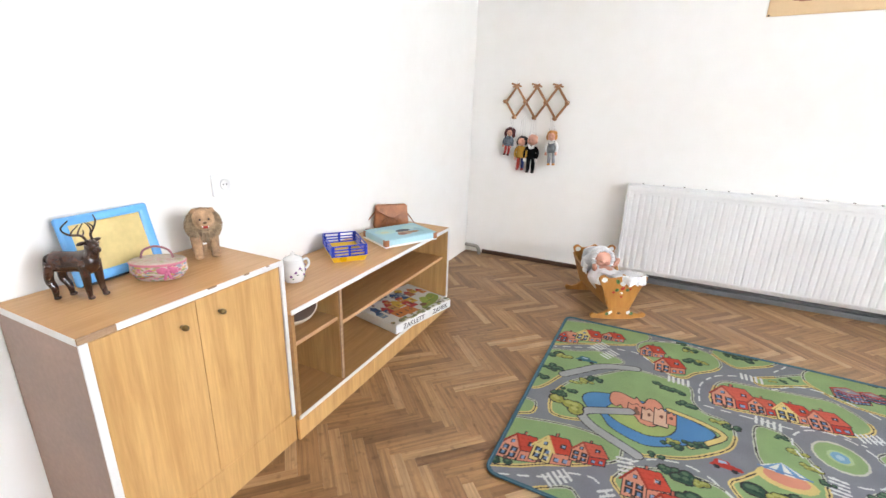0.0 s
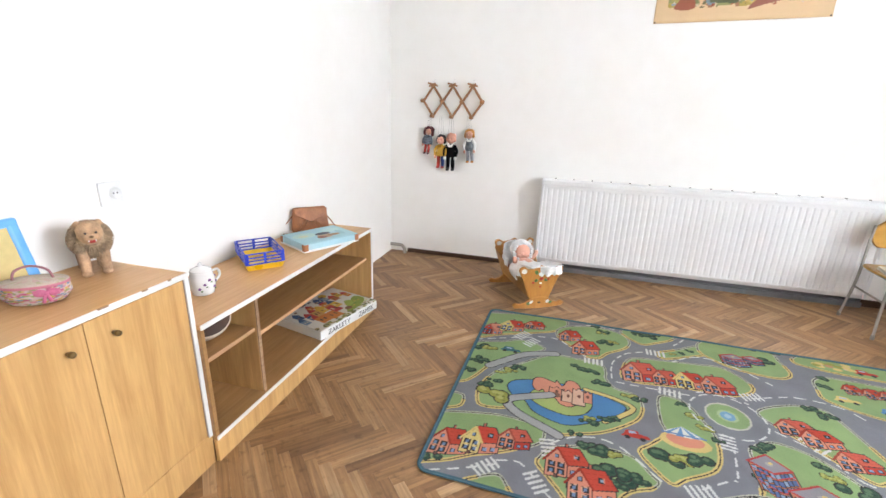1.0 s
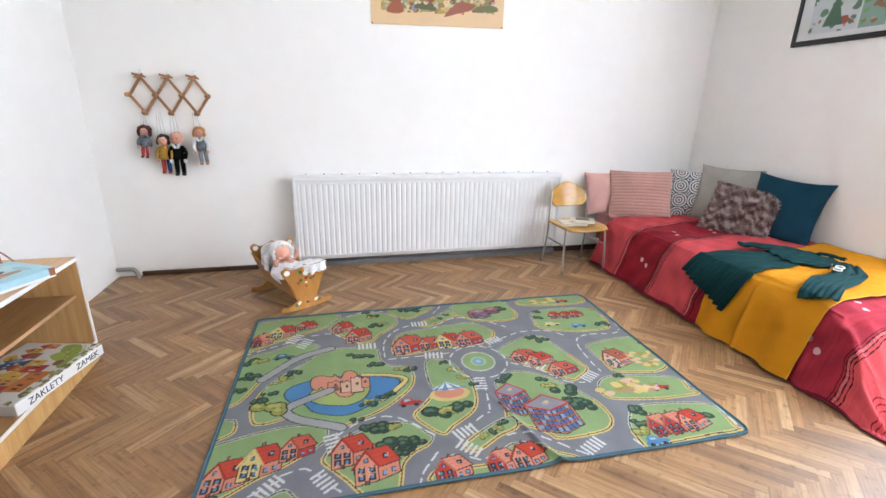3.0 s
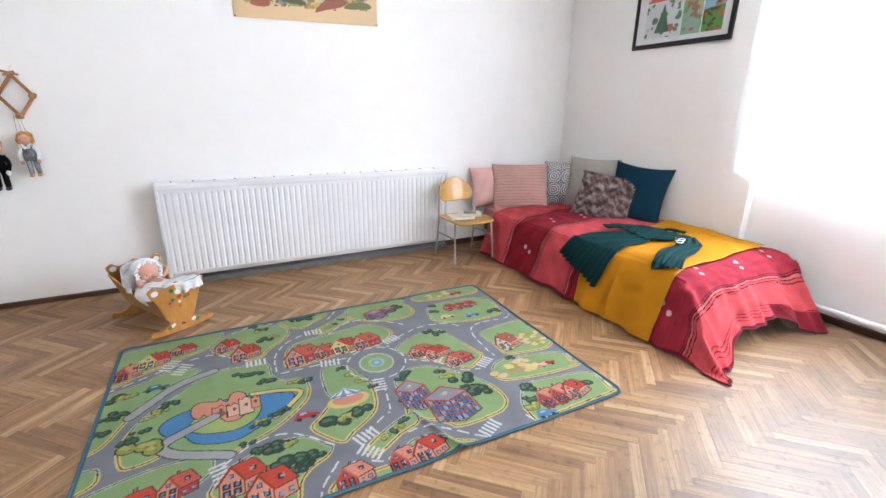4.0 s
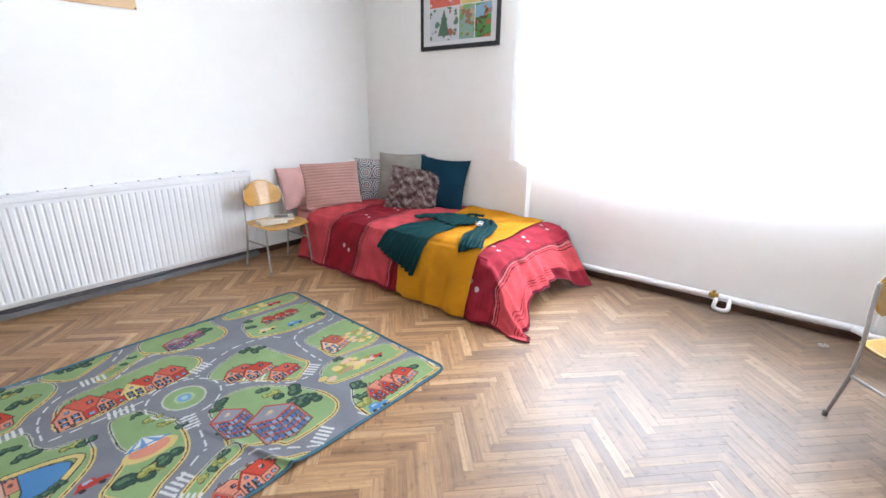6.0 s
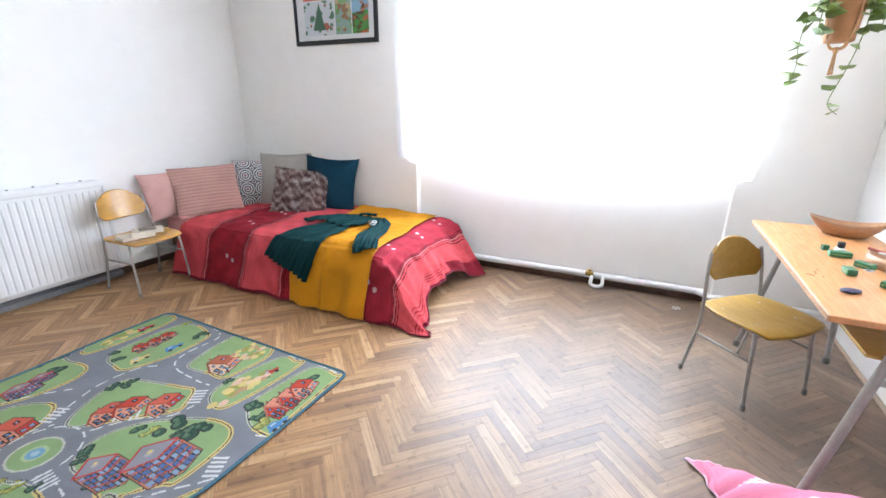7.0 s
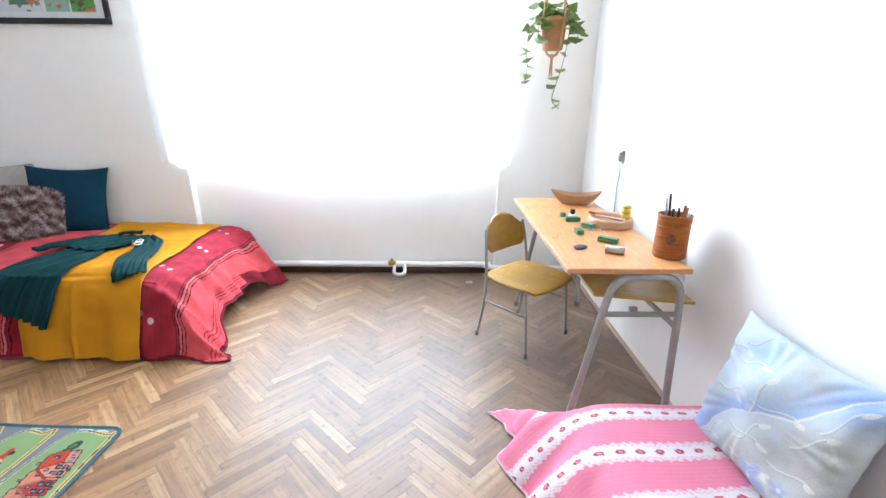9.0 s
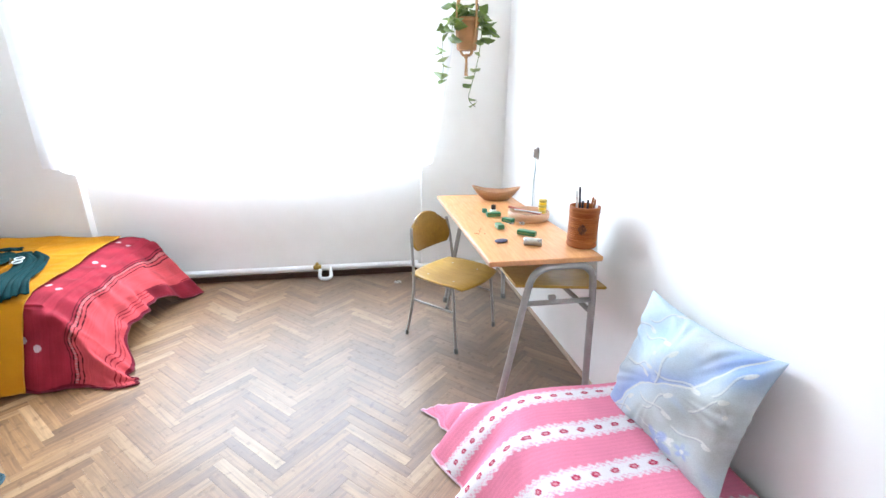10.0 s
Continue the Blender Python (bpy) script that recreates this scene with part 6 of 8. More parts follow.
def drape(a, b, lift=0.0):
    """The lie of the bed's top and of what hangs over its side and foot: a metres from the wall, b metres from the head."""
    top_a, top_b = 1.07, BED_Y0 - FOOT
    p = np.maximum(a - top_a, 0) / 0.38
    q = np.maximum(b - top_b, 0) / 0.46
    # the foot's hem is caught up between the two corners
    arch = 0.5 * (np.tanh((1.02 - a) / 0.09) + np.tanh((a - 0.30) / 0.12))
    drop = 0.40 - 0.155 * arch * (1 - 0.25 * a)
    k = 3.0
    ripple = 0.012 * np.sin(b * 17 + 1.2 * np.sin(b * 5)) * np.clip(p, 0, 1)
    wave = (0.020 * np.sin(a * 19 + 0.8) + 0.010 * np.sin(a * 41 + 2 * np.sin(a * 9))) * np.clip(q, 0, 1)
    x = BED_X + 1.05 - np.minimum(a, top_a) - 0.15 * np.clip(p, 0, 1.3) ** 0.9 - ripple
    x = x - 0.11 * np.clip(q, 0, 1.1) * np.clip((0.6 - a) / 0.6, 0, 1) - 0.03 * np.clip(p, 0, 1) * np.clip(q, 0, 1)
    y = BED_Y0 - np.minimum(b, top_b) - (0.33 - 0.09 * arch + 0.07 * np.clip(p, 0, 1)) * np.clip(q, 0, 1.3) ** 0.9 - wave
    fall = ((0.395 * np.clip(p, 0, 1.2)) ** k + (drop * np.clip(q, 0, 1.2)) ** k) ** (1 / k)
    edge = 0.02 * np.exp(-((a - top_a) / 0.05) ** 2) + 0.02 * np.exp(-((b - top_b) / 0.06) ** 2)
    sag = 0.006 * np.sin(a * 9 + 2) * np.sin(b * 6)
    z = np.maximum(BED_Z + 0.012 - fall - edge + sag * (p + q == 0), 0.006 + 0.006 * np.sin(a * 40 + b * 37) ** 2) + lift
    x = x - lift * np.clip(p, 0, 1)
    y = y - lift * np.clip(q, 0, 1)
    return np.stack([x, y, z], -1)


def wrinkles(a, b, seed, size):
    """Soft random creases over a cloth."""
    rr = np.random.RandomState(seed)
    f = np.zeros_like(a)
    for _ in range(14):
        t, k, p = rr.uniform(0, math.pi), rr.uniform(8, 42), rr.uniform(0, 6.3)
        s = a * math.cos(t) + b * math.sin(t)
        f += np.maximum(0, np.sin(s * k + p + 1.5 * np.sin((a * math.sin(t) - b * math.cos(t)) * 6 + p))) ** 3 * 12 / k
    return f * size / 1.6


def bedspread():
    a, b = np.meshgrid(np.linspace(0, 1.45, 420), np.linspace(0.10, 2.475, 640))
    P = drape(a, b)
    coral, dark, deep = np.array((0.66, 0.083, 0.092)), np.array((0.31, 0.018, 0.028)), np.array((0.04, 0.006, 0.01))
    # the stripes run askew towards the wall
    s = b + 0.24 * np.clip(1.1 - a, 0, 1.1) * np.clip(1 - b / 2.2, 0, 1) + 0.006 * np.sin(a * 22)
    C = np.ones(P.shape) * coral
    C[s < 0.10] *= 0.85
    bands = ((0.48, 0.86), (1.25, 1.70), (1.80, 2.15))
    for lo, hi in bands:
        C[(s > lo) & (s < hi)] = dark
    C[(s > 1.70) & (s < 2.15)] = (0.40, 0.030, 0.048)
    for k in (2.36, 2.385, 2.41):
        C[np.abs(s - k) < 0.003] = (0.24, 0.014, 0.024)
    for e in (0.48, 0.86, 1.25, 2.17):
        for k, w in ((-0.035, 0.004), (-0.02, 0.006), (0.0, 0.005), (0.02, 0.006)):
            C[np.abs(s - e - k) < w / 2] = deep
        stitch = (np.abs(s - e + 0.010) < 0.006) & (np.sin(a * 520) > 0.2)
        C[stitch] = (0.50, 0.26, 0.24)
    rr = np.random.RandomState(5)
    for lo, hi in bands:
        for i in range(4):
            ca, cb = 0.16 + i * 0.36 + rr.uniform(-0.02, 0.02), (lo + hi) / 2 + rr.uniform(-0.05, 0.05)
            for k in range(2):
                hit = ((a - ca - 0.025 * k) / 0.016) ** 2 + ((s - cb - 0.058 * k) / 0.014) ** 2 < 1
                C[hit] = (0.68, 0.46, 0.46)
    hem = (b > 2.455) | (a > 1.435)
    C[hem] = (0.20, 0.01, 0.025)
    C[(b > 2.36) & (a < 0.5)] = (0.26, 0.018, 0.03)
    # faded coral, unevenly dyed, with slubs along the weft
    slub = np.random.RandomState(11).normal(0, 0.05, (b.shape[0], 1))
    slub = slub + np.random.RandomState(12).normal(0, 0.03, b.shape)
    C *= np.clip(0.95 + slub, 0.7, 1.15)[..., None]
    rough = wrinkles(a, b, 21, 0.0065)
    under = np.clip((b - 1.10 - 0.15 * a) / 0.05, 0, 1) * np.clip((1.92 + 0.06 * a - b) / 0.05, 0, 1)
    rough = rough * (1 - 0.9 * under)
    P[..., 2] += rough * (P[..., 2] > 0.3)
    P[..., 0] -= np.abs(rough) * 1.6 * (a > 1.08)
    P[..., 1] -= np.abs(rough) * 1.6 * (b > 2.06)
    P[..., 0] = np.minimum(P[..., 0], XE - 0.03)
    C *= (0.90 + 0.14 * np.sin(a * 31 + 2 * np.sin(b * 9)) * np.sin(b * 23))[..., None]
    ob = sheet("bedspread", P, C, CLOTH, thick=0.004)
    part("hem", hem_of(P, 0.004, 5, "tr"), DARK_HEM, ob, "rolled dark red hem", True)
    tagged(ob, "striped red and coral woven bedspread hanging over the bed", "bedspread")


def throw():
    a, s = np.meshgrid(np.linspace(0.02, 1.455, 200), np.linspace(0, 1, 110))
    low, high = 1.12 + 0.15 * a, 1.88 + 0.06 * a
    bb = low + (high - low) * s
    b = 1.235 + 0.565 * s
    P = drape(a, bb, 0.013)
    pleat = 0.014 * np.exp(-((b - 1.50) / 0.012) ** 2) * np.clip((a - 0.95) / 0.2, 0, 1)
    P[..., 0] -= pleat + (0.012 + 0.010 * np.sin(b * 34)) * np.clip((a - 1.0) / 0.3, 0, 1)
    P[..., 2] += 0.004 * np.exp(-((b - 1.52) / 0.01) ** 2)
    P[..., 2] += wrinkles(a, bb, 33, 0.006) * (a < 1.04)
    P[..., 0] -= wrinkles(a, bb, 34, 0.007) * (a > 1.06)
    C = np.ones(P.shape) * (0.58, 0.235, 0.006)
    C *= (0.97 + 0.03 * np.sin(a * 23 + 2 * np.sin(b * 17)) * np.sin(b * 31))[..., None]
    ob = sheet("yellow_throw", P, C, CLOTH, thick=0.003)
    part("hem", hem_of(P, 0.003, 3, "tbr"), MUSTARD, ob, "stitched mustard hem", True)
    tagged(ob, "mustard yellow cotton throw folded across the bed", "throw")


def dress():
    t = thing("dress", 0, 0, 0, 0, "dark green dress laid over the bed, its skirt hanging down", "dress")
    def strip(name, line, widths, n=60, m=40, lift=0.033, folds=5):
        p = np.array(curve(line, n // (len(line) - 1)))
        w = np.interp(np.linspace(0, 1, len(p)), np.linspace(0, 1, len(widths)), widths)
        d = np.gradient(p, axis=0)
        d /= np.linalg.norm(d, axis=1)[:, None]
        q = np.stack([-d[:, 1], d[:, 0]], 1)
        s = np.linspace(-1, 1, m)
        a = p[:, None, 0] + q[:, None, 0] * w[:, None] * s
        b = p[:, None, 1] + q[:, None, 1] * w[:, None] * s
        P = drape(a, b, lift)
        u = np.linspace(0, 1, len(p))[:, None]
        f = 0.010 * np.sin(s * folds * 3.1 + 1.5 * u) * (0.25 + u)
        hang = np.clip((a - 1.0) / 0.15, 0, 1)
        P[..., 2] += np.abs(f) * (1 - hang) + 0.006 * np.sin(s * 9 + u * 14) * (1 - hang)
        P[..., 0] -= (f + 0.026) * hang
        C = np.ones(P.shape) * (0.004, 0.040, 0.042) * (0.9 + 0.1 * np.sin(s * 40))[..., None]
        sheet(name, P, C, CLOTH, t, thick=0.004)
    strip("skirt", [(0.70, 1.38), (0.88, 1.36), (1.06, 1.335), (1.16, 1.31), (1.265, 1.28)], [0.12, 0.155, 0.195, 0.21, 0.22], folds=9)
    strip("bodice", [(0.40, 1.44), (0.55, 1.42), (0.74, 1.37)], [0.16, 0.15, 0.125], lift=0.038)
    strip("sleeve", [(0.46, 1.58), (0.56, 1.68), (0.70, 1.74), (0.90, 1.80), (1.08, 1.885)], [0.06, 0.075, 0.075, 0.08, 0.085], lift=0.040, folds=3)
    strip("sleeve", [(0.46, 1.30), (0.58, 1.21), (0.76, 1.11)], [0.05, 0.05, 0.045], lift=0.042, folds=3)
    strip("collar", [(0.40, 1.37), (0.37, 1.44), (0.40, 1.52)], [0.02, 0.03, 0.02], lift=0.048, folds=1)


def sunglasses():
    t = thing("sunglasses", 3.21, 2.25, BED_Z + 0.068, 25, "folded sunglasses with a pale frame on the dress", "glasses")
    for s in (-1, 1):
        rim = tube([(s * 0.033 + 0.026 * math.cos(k), 0.020 * math.sin(k), 0.004) for k in np.linspace(0, 2 * math.pi, 20, False)], 0.004, 6, True)
        part("rim", rim, CARD_WHITE, t, smooth=True)
        part("lens", lathe([(0.023, 0.003), (0.023, 0.005)], 20, (s * 0.033, 0, 0), (1.05, 0.8)), BLACK, t)
        part("temple", box(0.11, 0.005, 0.005, (s * 0.012, 0.03 + s * 0.006, 0.004), 0.001, (0, 0, s * 6)), KNOB, t)
    part("bridge", tube(curve([(-0.008, 0.004, 0.004), (0, 0.008, 0.006), (0.008, 0.004, 0.004)], 4), 0.003, 6), CARD_WHITE, t, smooth=True)


bedspread()
throw()
dress()
sunglasses()


def cushion(w, h, thick, m, print_of, label, seed=1, material=None, fuzz=0, group="cushions on the bed", crumple=0.02, loops=None, n=110, pull=0.055):
    """A stuffed square: two bellied faces meeting in a seam, with pinched corners."""
    u, v = np.meshgrid(np.linspace(-1, 1, n), np.linspace(-1, 1, n))
    belly = np.power(np.maximum(0, (1 - u ** 2) * (1 - v ** 2)), 0.42)
    x = u * w / 2 * (1 - pull * (1 - v * v) * np.abs(u) ** 3)
    y = v * h / 2 * (1 - pull * (1 - u * u) * np.abs(v) ** 3)
    rr = np.random.RandomState(seed)
    f = np.zeros_like(u)
    for _ in range(9):
        a, b, p = rr.uniform(1.5, 7), rr.uniform(1.5, 7), rr.uniform(0, 6)
        f += np.sin(u * a + v * b * rr.choice([-1, 1]) + p)
    f *= crumple / 5
    edge = np.maximum(np.abs(u), np.abs(v)) ** 4
    f += crumple * 0.35 * edge * np.sin(np.arctan2(v, u) * 23 + 2 * np.sin(np.arctan2(v, u) * 7))
    f = f * h * belly + (0.009 * loops(u, v) * belly ** 0.5 if loops else 0)
    front = np.stack([x, y, thick / 2 * belly + f], -1)
    back = np.stack([x, y, -thick / 2 * belly + f * 0.5], -1)
    C = print_of(u, v) if print_of else None
    P = np.concatenate([front, back[:, ::-1][:, 1:]], 1)
    cc = None if C is None else np.concatenate([C, C[:, ::-1][:, 1:]], 1)
    ob = sheet("cushion", P, cc, material or CLOTH, thick=0)
    ob.matrix_world = m
    tagged(ob, label, "cushion", group)
    part("seam", tube([tuple(front[0, i]) for i in range(0, n, 3)] + [tuple(front[i, -1]) for i in range(0, n, 3)] + [tuple(front[-1, n - 1 - i]) for i in range(0, n, 3)] + [tuple(front[n - 1 - i, 0]) for i in range(0, n, 3)], 0.0028, 5, True),
         material or SHADE_GREY, ob) if material else None
    if fuzz:
        verts, faces, cols = [], [], []
        for _ in range(fuzz):
            i, j = rr.randint(1, n - 1), rr.randint(1, n - 1)
            if rr.rand() < 0.2:
                i = rr.choice([0, n - 1])
            p = front[i, j]
            d = np.array((rr.normal(0, 0.7) + u[i, j] * 0.8, rr.normal(0, 0.7) + v[i, j] * 0.8, rr.uniform(0.2, 1)))
            d *= rr.uniform(0.014, 0.028) / np.linalg.norm(d)
            side = np.array((rr.normal(), rr.normal(), 0)) * 0.004
            k = len(verts)
            verts += [p - side, p + side, p + d]
            faces.append((k, k + 1, k + 2))
            cols += [C[i, j]] * 3
        me = bpy.data.meshes.new("fur_tufts")
        me.from_pydata([tuple(q) for q in verts], [], faces)
        at = me.color_attributes.new("print", "FLOAT_COLOR", "POINT")
        at.data.foreach_set("color", np.concatenate([np.array(cols), np.ones((len(cols), 1))], 1).reshape(-1).astype(np.float32))
        me.materials.append(CLOTH)
        o = new("fur", me)
        o.parent = ob
        tagged(o, "long mottled fur", kind="stuff")
    return ob


def plain(*c):
    return lambda u, v: np.ones(u.shape + (3,)) * np.array(c)


def rings_print(u, v):
    C = np.ones(u.shape + (3,)) * (0.80, 0.79, 0.78)
    pu, pv = (u * 1.7 + 0.5) % 1 - 0.5, (v * 1.7) % 1 - 0.5
    r = np.hypot(pu, pv)
    C[(r * 6.0) % 1.0 < 0.42] = (0.03, 0.027, 0.035)
    C[r < 0.10] = (0.42, 0.20, 0.18)
    C[(np.maximum(np.abs(pu), np.abs(pv)) > 0.44) & ((u * 18 + v * 18) % 1 < 0.5)] = (0.06, 0.05, 0.06)
    return C


def fur_print(u, v):
    C = np.ones(u.shape + (3,)) * (0.29, 0.195, 0.175)
    k = np.sin(u * 9 + 3 * np.sin(v * 6 + u * 3)) + np.sin(v * 11 + 3 * np.sin(u * 8 + 1 - v * 2)) + 0.8 * np.sin((u + v) * 19 + 2 * np.sin(u * 13))
    k = k + np.random.RandomState(17).normal(0, 0.5, u.shape)
    C[k > 0.8] = (0.45, 0.34, 0.31)
    C[k > 1.7] = (0.53, 0.44, 0.41)
    C[k < -1.0] = (0.13, 0.075, 0.07)
    return C


def knit_loops(u, v):
    """Rows of plaited yarn: height from 0 in the gaps to 1 on the loops."""
    row = v * 7.5
    lean_of = np.where(np.floor(row) % 2 == 0, 1.0, -1.0)
    across = (row % 1) - 0.5
    loops = (u * 15 + lean_of * across * 0.9) % 1 - 0.5
    return np.clip(1 - 2.6 * across ** 2 - 2.6 * loops ** 2, 0, 1)


def knit_shading(u, v):
    # crease shade painted in: one pink, darkened towards the gaps between loops
    k = 0.62 + 0.38 * knit_loops(u, v)
    return np.ones(u.shape + (3,)) * np.array((0.66, 0.38, 0.32)) * k[..., None]


def lean(x, y, z, back, turn, roll=0.0):
    """A cushion standing on its edge, facing turn degrees from south, leaning back."""
    return pose(x, y, z, 0, 0, turn) @ pose(0, 0, 0, 90 - back, 0, 0) @ pose(0, 0, 0, 0, 0, roll)


cushion(0.40, 0.40, 0.13, lean(2.85, 4.05, 0.59, 14, -20, 4), plain(0.74, 0.43, 0.38), "plain pink cotton cushion at the bed's head", 2, crumple=0.03, pull=0.09)
knit = cushion(0.54, 0.43, 0.14, lean(3.075, 3.875, 0.605, 20, -26, 1), knit_shading, "chunky knitted dusty pink cushion", 3, loops=knit_loops, n=240)
cushion(0.45, 0.44, 0.12, lean(3.60, 3.80, 0.605, 16, -34, 0), rings_print, "black and white cushion with concentric ring pattern", 4, n=200)
cushion(0.50, 0.50, 0.13, lean(3.69, 3.55, 0.64, 16, -62, 0), plain(0.40, 0.365, 0.32), "grey-beige linen cushion in the corner", 5, crumple=0.03, pull=0.09)
cushion(0.50, 0.50, 0.14, lean(3.69, 3.03, 0.63, 16, -70, -4), plain(0.005, 0.040, 0.068), "dark teal velvet cushion leaning on the wall", 6, crumple=0.04, pull=0.11)
cushion(0.48, 0.40, 0.15, lean(3.50, 3.21, 0.575, 28, -58, -7), fur_print, "mottled grey-brown fake fur cushion", 7, fuzz=6500)


# ---- pictures on the walls ----
def scene_print(c, seed, palette, x0, y0, x1, y1, count, size):
    rr = random.Random(seed)
    for _ in range(count):
        x, y = rr.uniform(x0, x1), rr.uniform(y0, y1)
        r = rr.uniform(0.3, 1) * size
        pts = [(min(x1, max(x0, x + r * rr.uniform(0.4, 1.2) * math.cos(t))), min(y1, max(y0, y + r * rr.uniform(0.3, 1) * math.sin(t)))) for t in np.linspace(0, 2 * math.pi, 7, False)]
        c.fill(pts, rr.choice(palette))


def poster():
    c = Canvas(106, 70, 0.5, (0.72, 0.50, 0.28))
    scene_print(c, 3, [(0.42, 0.34, 0.10), (0.28, 0.28, 0.10), (0.50, 0.40, 0.18), (0.20, 0.22, 0.09), (0.55, 0.47, 0.28)], 8, 10, 98, 64, 90, 9)
    scene_print(c, 5, [(0.30, 0.08, 0.04), (0.42, 0.30, 0.06), (0.12, 0.10, 0.05), (0.50, 0.42, 0.34), (0.20, 0.26, 0.30), (0.36, 0.16, 0.08), (0.56, 0.40, 0.10)], 8, 9, 98, 60, 260, 3.6)
    scene_print(c, 6, [(0.62, 0.50, 0.32), (0.16, 0.14, 0.06), (0.40, 0.12, 0.06), (0.26, 0.32, 0.34), (0.52, 0.42, 0.12), (0.66, 0.52, 0.40), (0.22, 0.24, 0.08)], 9, 9, 97, 40, 260, 1.6)
    c.fill([(12, 9), (22, 8), (25, 11), (20, 20), (16, 16)], (0.34, 0.10, 0.05))
    c.fill([(57, 7), (66, 9), (78, 12), (82, 16), (70, 18), (62, 13)], (0.30, 0.10, 0.06))
    c.fill([(34, 12), (50, 11), (48, 14), (36, 15)], (0.10, 0.11, 0.05))
    c.fill([(80, 11), (100, 12), (98, 16), (84, 15)], (0.16, 0.15, 0.06))
    P = np.stack([0.722 + c.x / 100, np.full(c.x.shape, YN - 0.004) - 0.004 * np.exp(-((c.y - 1) / 2) ** 2), 1.905 + c.y / 100 + 0.026 * (c.x / 106)], -1)
    ob = sheet("poster", P, c.c, PAPER, thick=-0.0015)
    tagged(ob, "old paper poster of a fairy-tale forest scene with a tan border", "poster")
    for k in (0.01, 1.05):
        part("pin", ball(0.006, (0.722 + k, YN - 0.008, 1.912 + 0.026 * k), (1, 0.7, 1), 0, 1, 2), BLACK, ob)


def picture():
    t = thing("framed_picture", XE - 0.001, 2.98, 1.81, 0, "black-framed picture with a collage of children's illustrations", "picture")
    w, h = 0.85, 0.62
    for y0, y1, z0, z1 in ((-w / 2, w / 2, 0, 0.035), (-w / 2, w / 2, h - 0.035, h), (-w / 2, -w / 2 + 0.03, 0.035, h - 0.035), (w / 2 - 0.03, w / 2, 0.035, h - 0.035)):
        part("frame", span(-0.024, 0, y0, y1, z0, z1, 0.002), BLACK, t)
    c = Canvas(79, 55, 0.5, (0.66, 0.66, 0.66))
    for i, (x0, x1, pal, g) in enumerate(((8, 40, [(0.10, 0.20, 0.12), (0.40, 0.12, 0.08), (0.55, 0.58, 0.58), (0.30, 0.40, 0.44)], (0.55, 0.58, 0.60)), (41, 57, [(0.15, 0.30, 0.10), (0.46, 0.36, 0.20), (0.30, 0.15, 0.08), (0.20, 0.36, 0.14)], (0.24, 0.36, 0.30)), (58, 74, [(0.07, 0.24, 0.05), (0.42, 0.12, 0.05), (0.10, 0.06, 0.03)], (0.08, 0.26, 0.05)))):
        c.fill([(x0, 4), (x1, 4), (x1, 30), (x0, 30)], g, False)
        scene_print(c, 20 + i, pal, x0, 4, x1, 30, 30, 4)
    c.fill([(17, 8), (30, 8), (24, 29)], (0.07, 0.15, 0.09), False)
    c.fill([(58, 19), (74, 21), (74, 30), (58, 28)], (0.22, 0.38, 0.52), False)
    scene_print(c, 40, [(0.13, 0.05, 0.02), (0.36, 0.17, 0.09)], 62, 20, 73, 27, 8, 3)
    c.fill([(8, 31), (42, 31), (42, 52), (8, 52)], (0.60, 0.12, 0.08), False)
    c.fill([(43, 31), (74, 31), (74, 52), (43, 52)], (0.58, 0.46, 0.16), False)
    scene_print(c, 31, [(0.62, 0.60, 0.58), (0.56, 0.10, 0.07), (0.50, 0.20, 0.20)], 8, 31, 42, 52, 26, 4)
    scene_print(c, 33, [(0.56, 0.40, 0.10), (0.12, 0.10, 0.10), (0.40, 0.30, 0.16)], 43, 31, 74, 52, 26, 4)
    P = np.stack([np.full(c.x.shape, -0.012), w / 2 - 0.03 - c.x / 79 * (w - 0.06), 0.035 + c.y / 55 * (h - 0.07)], -1)
    sheet("print", P, c.c, PAPER, t, "collage of coloured illustrations on white", thick=-0.004)


poster()
picture()


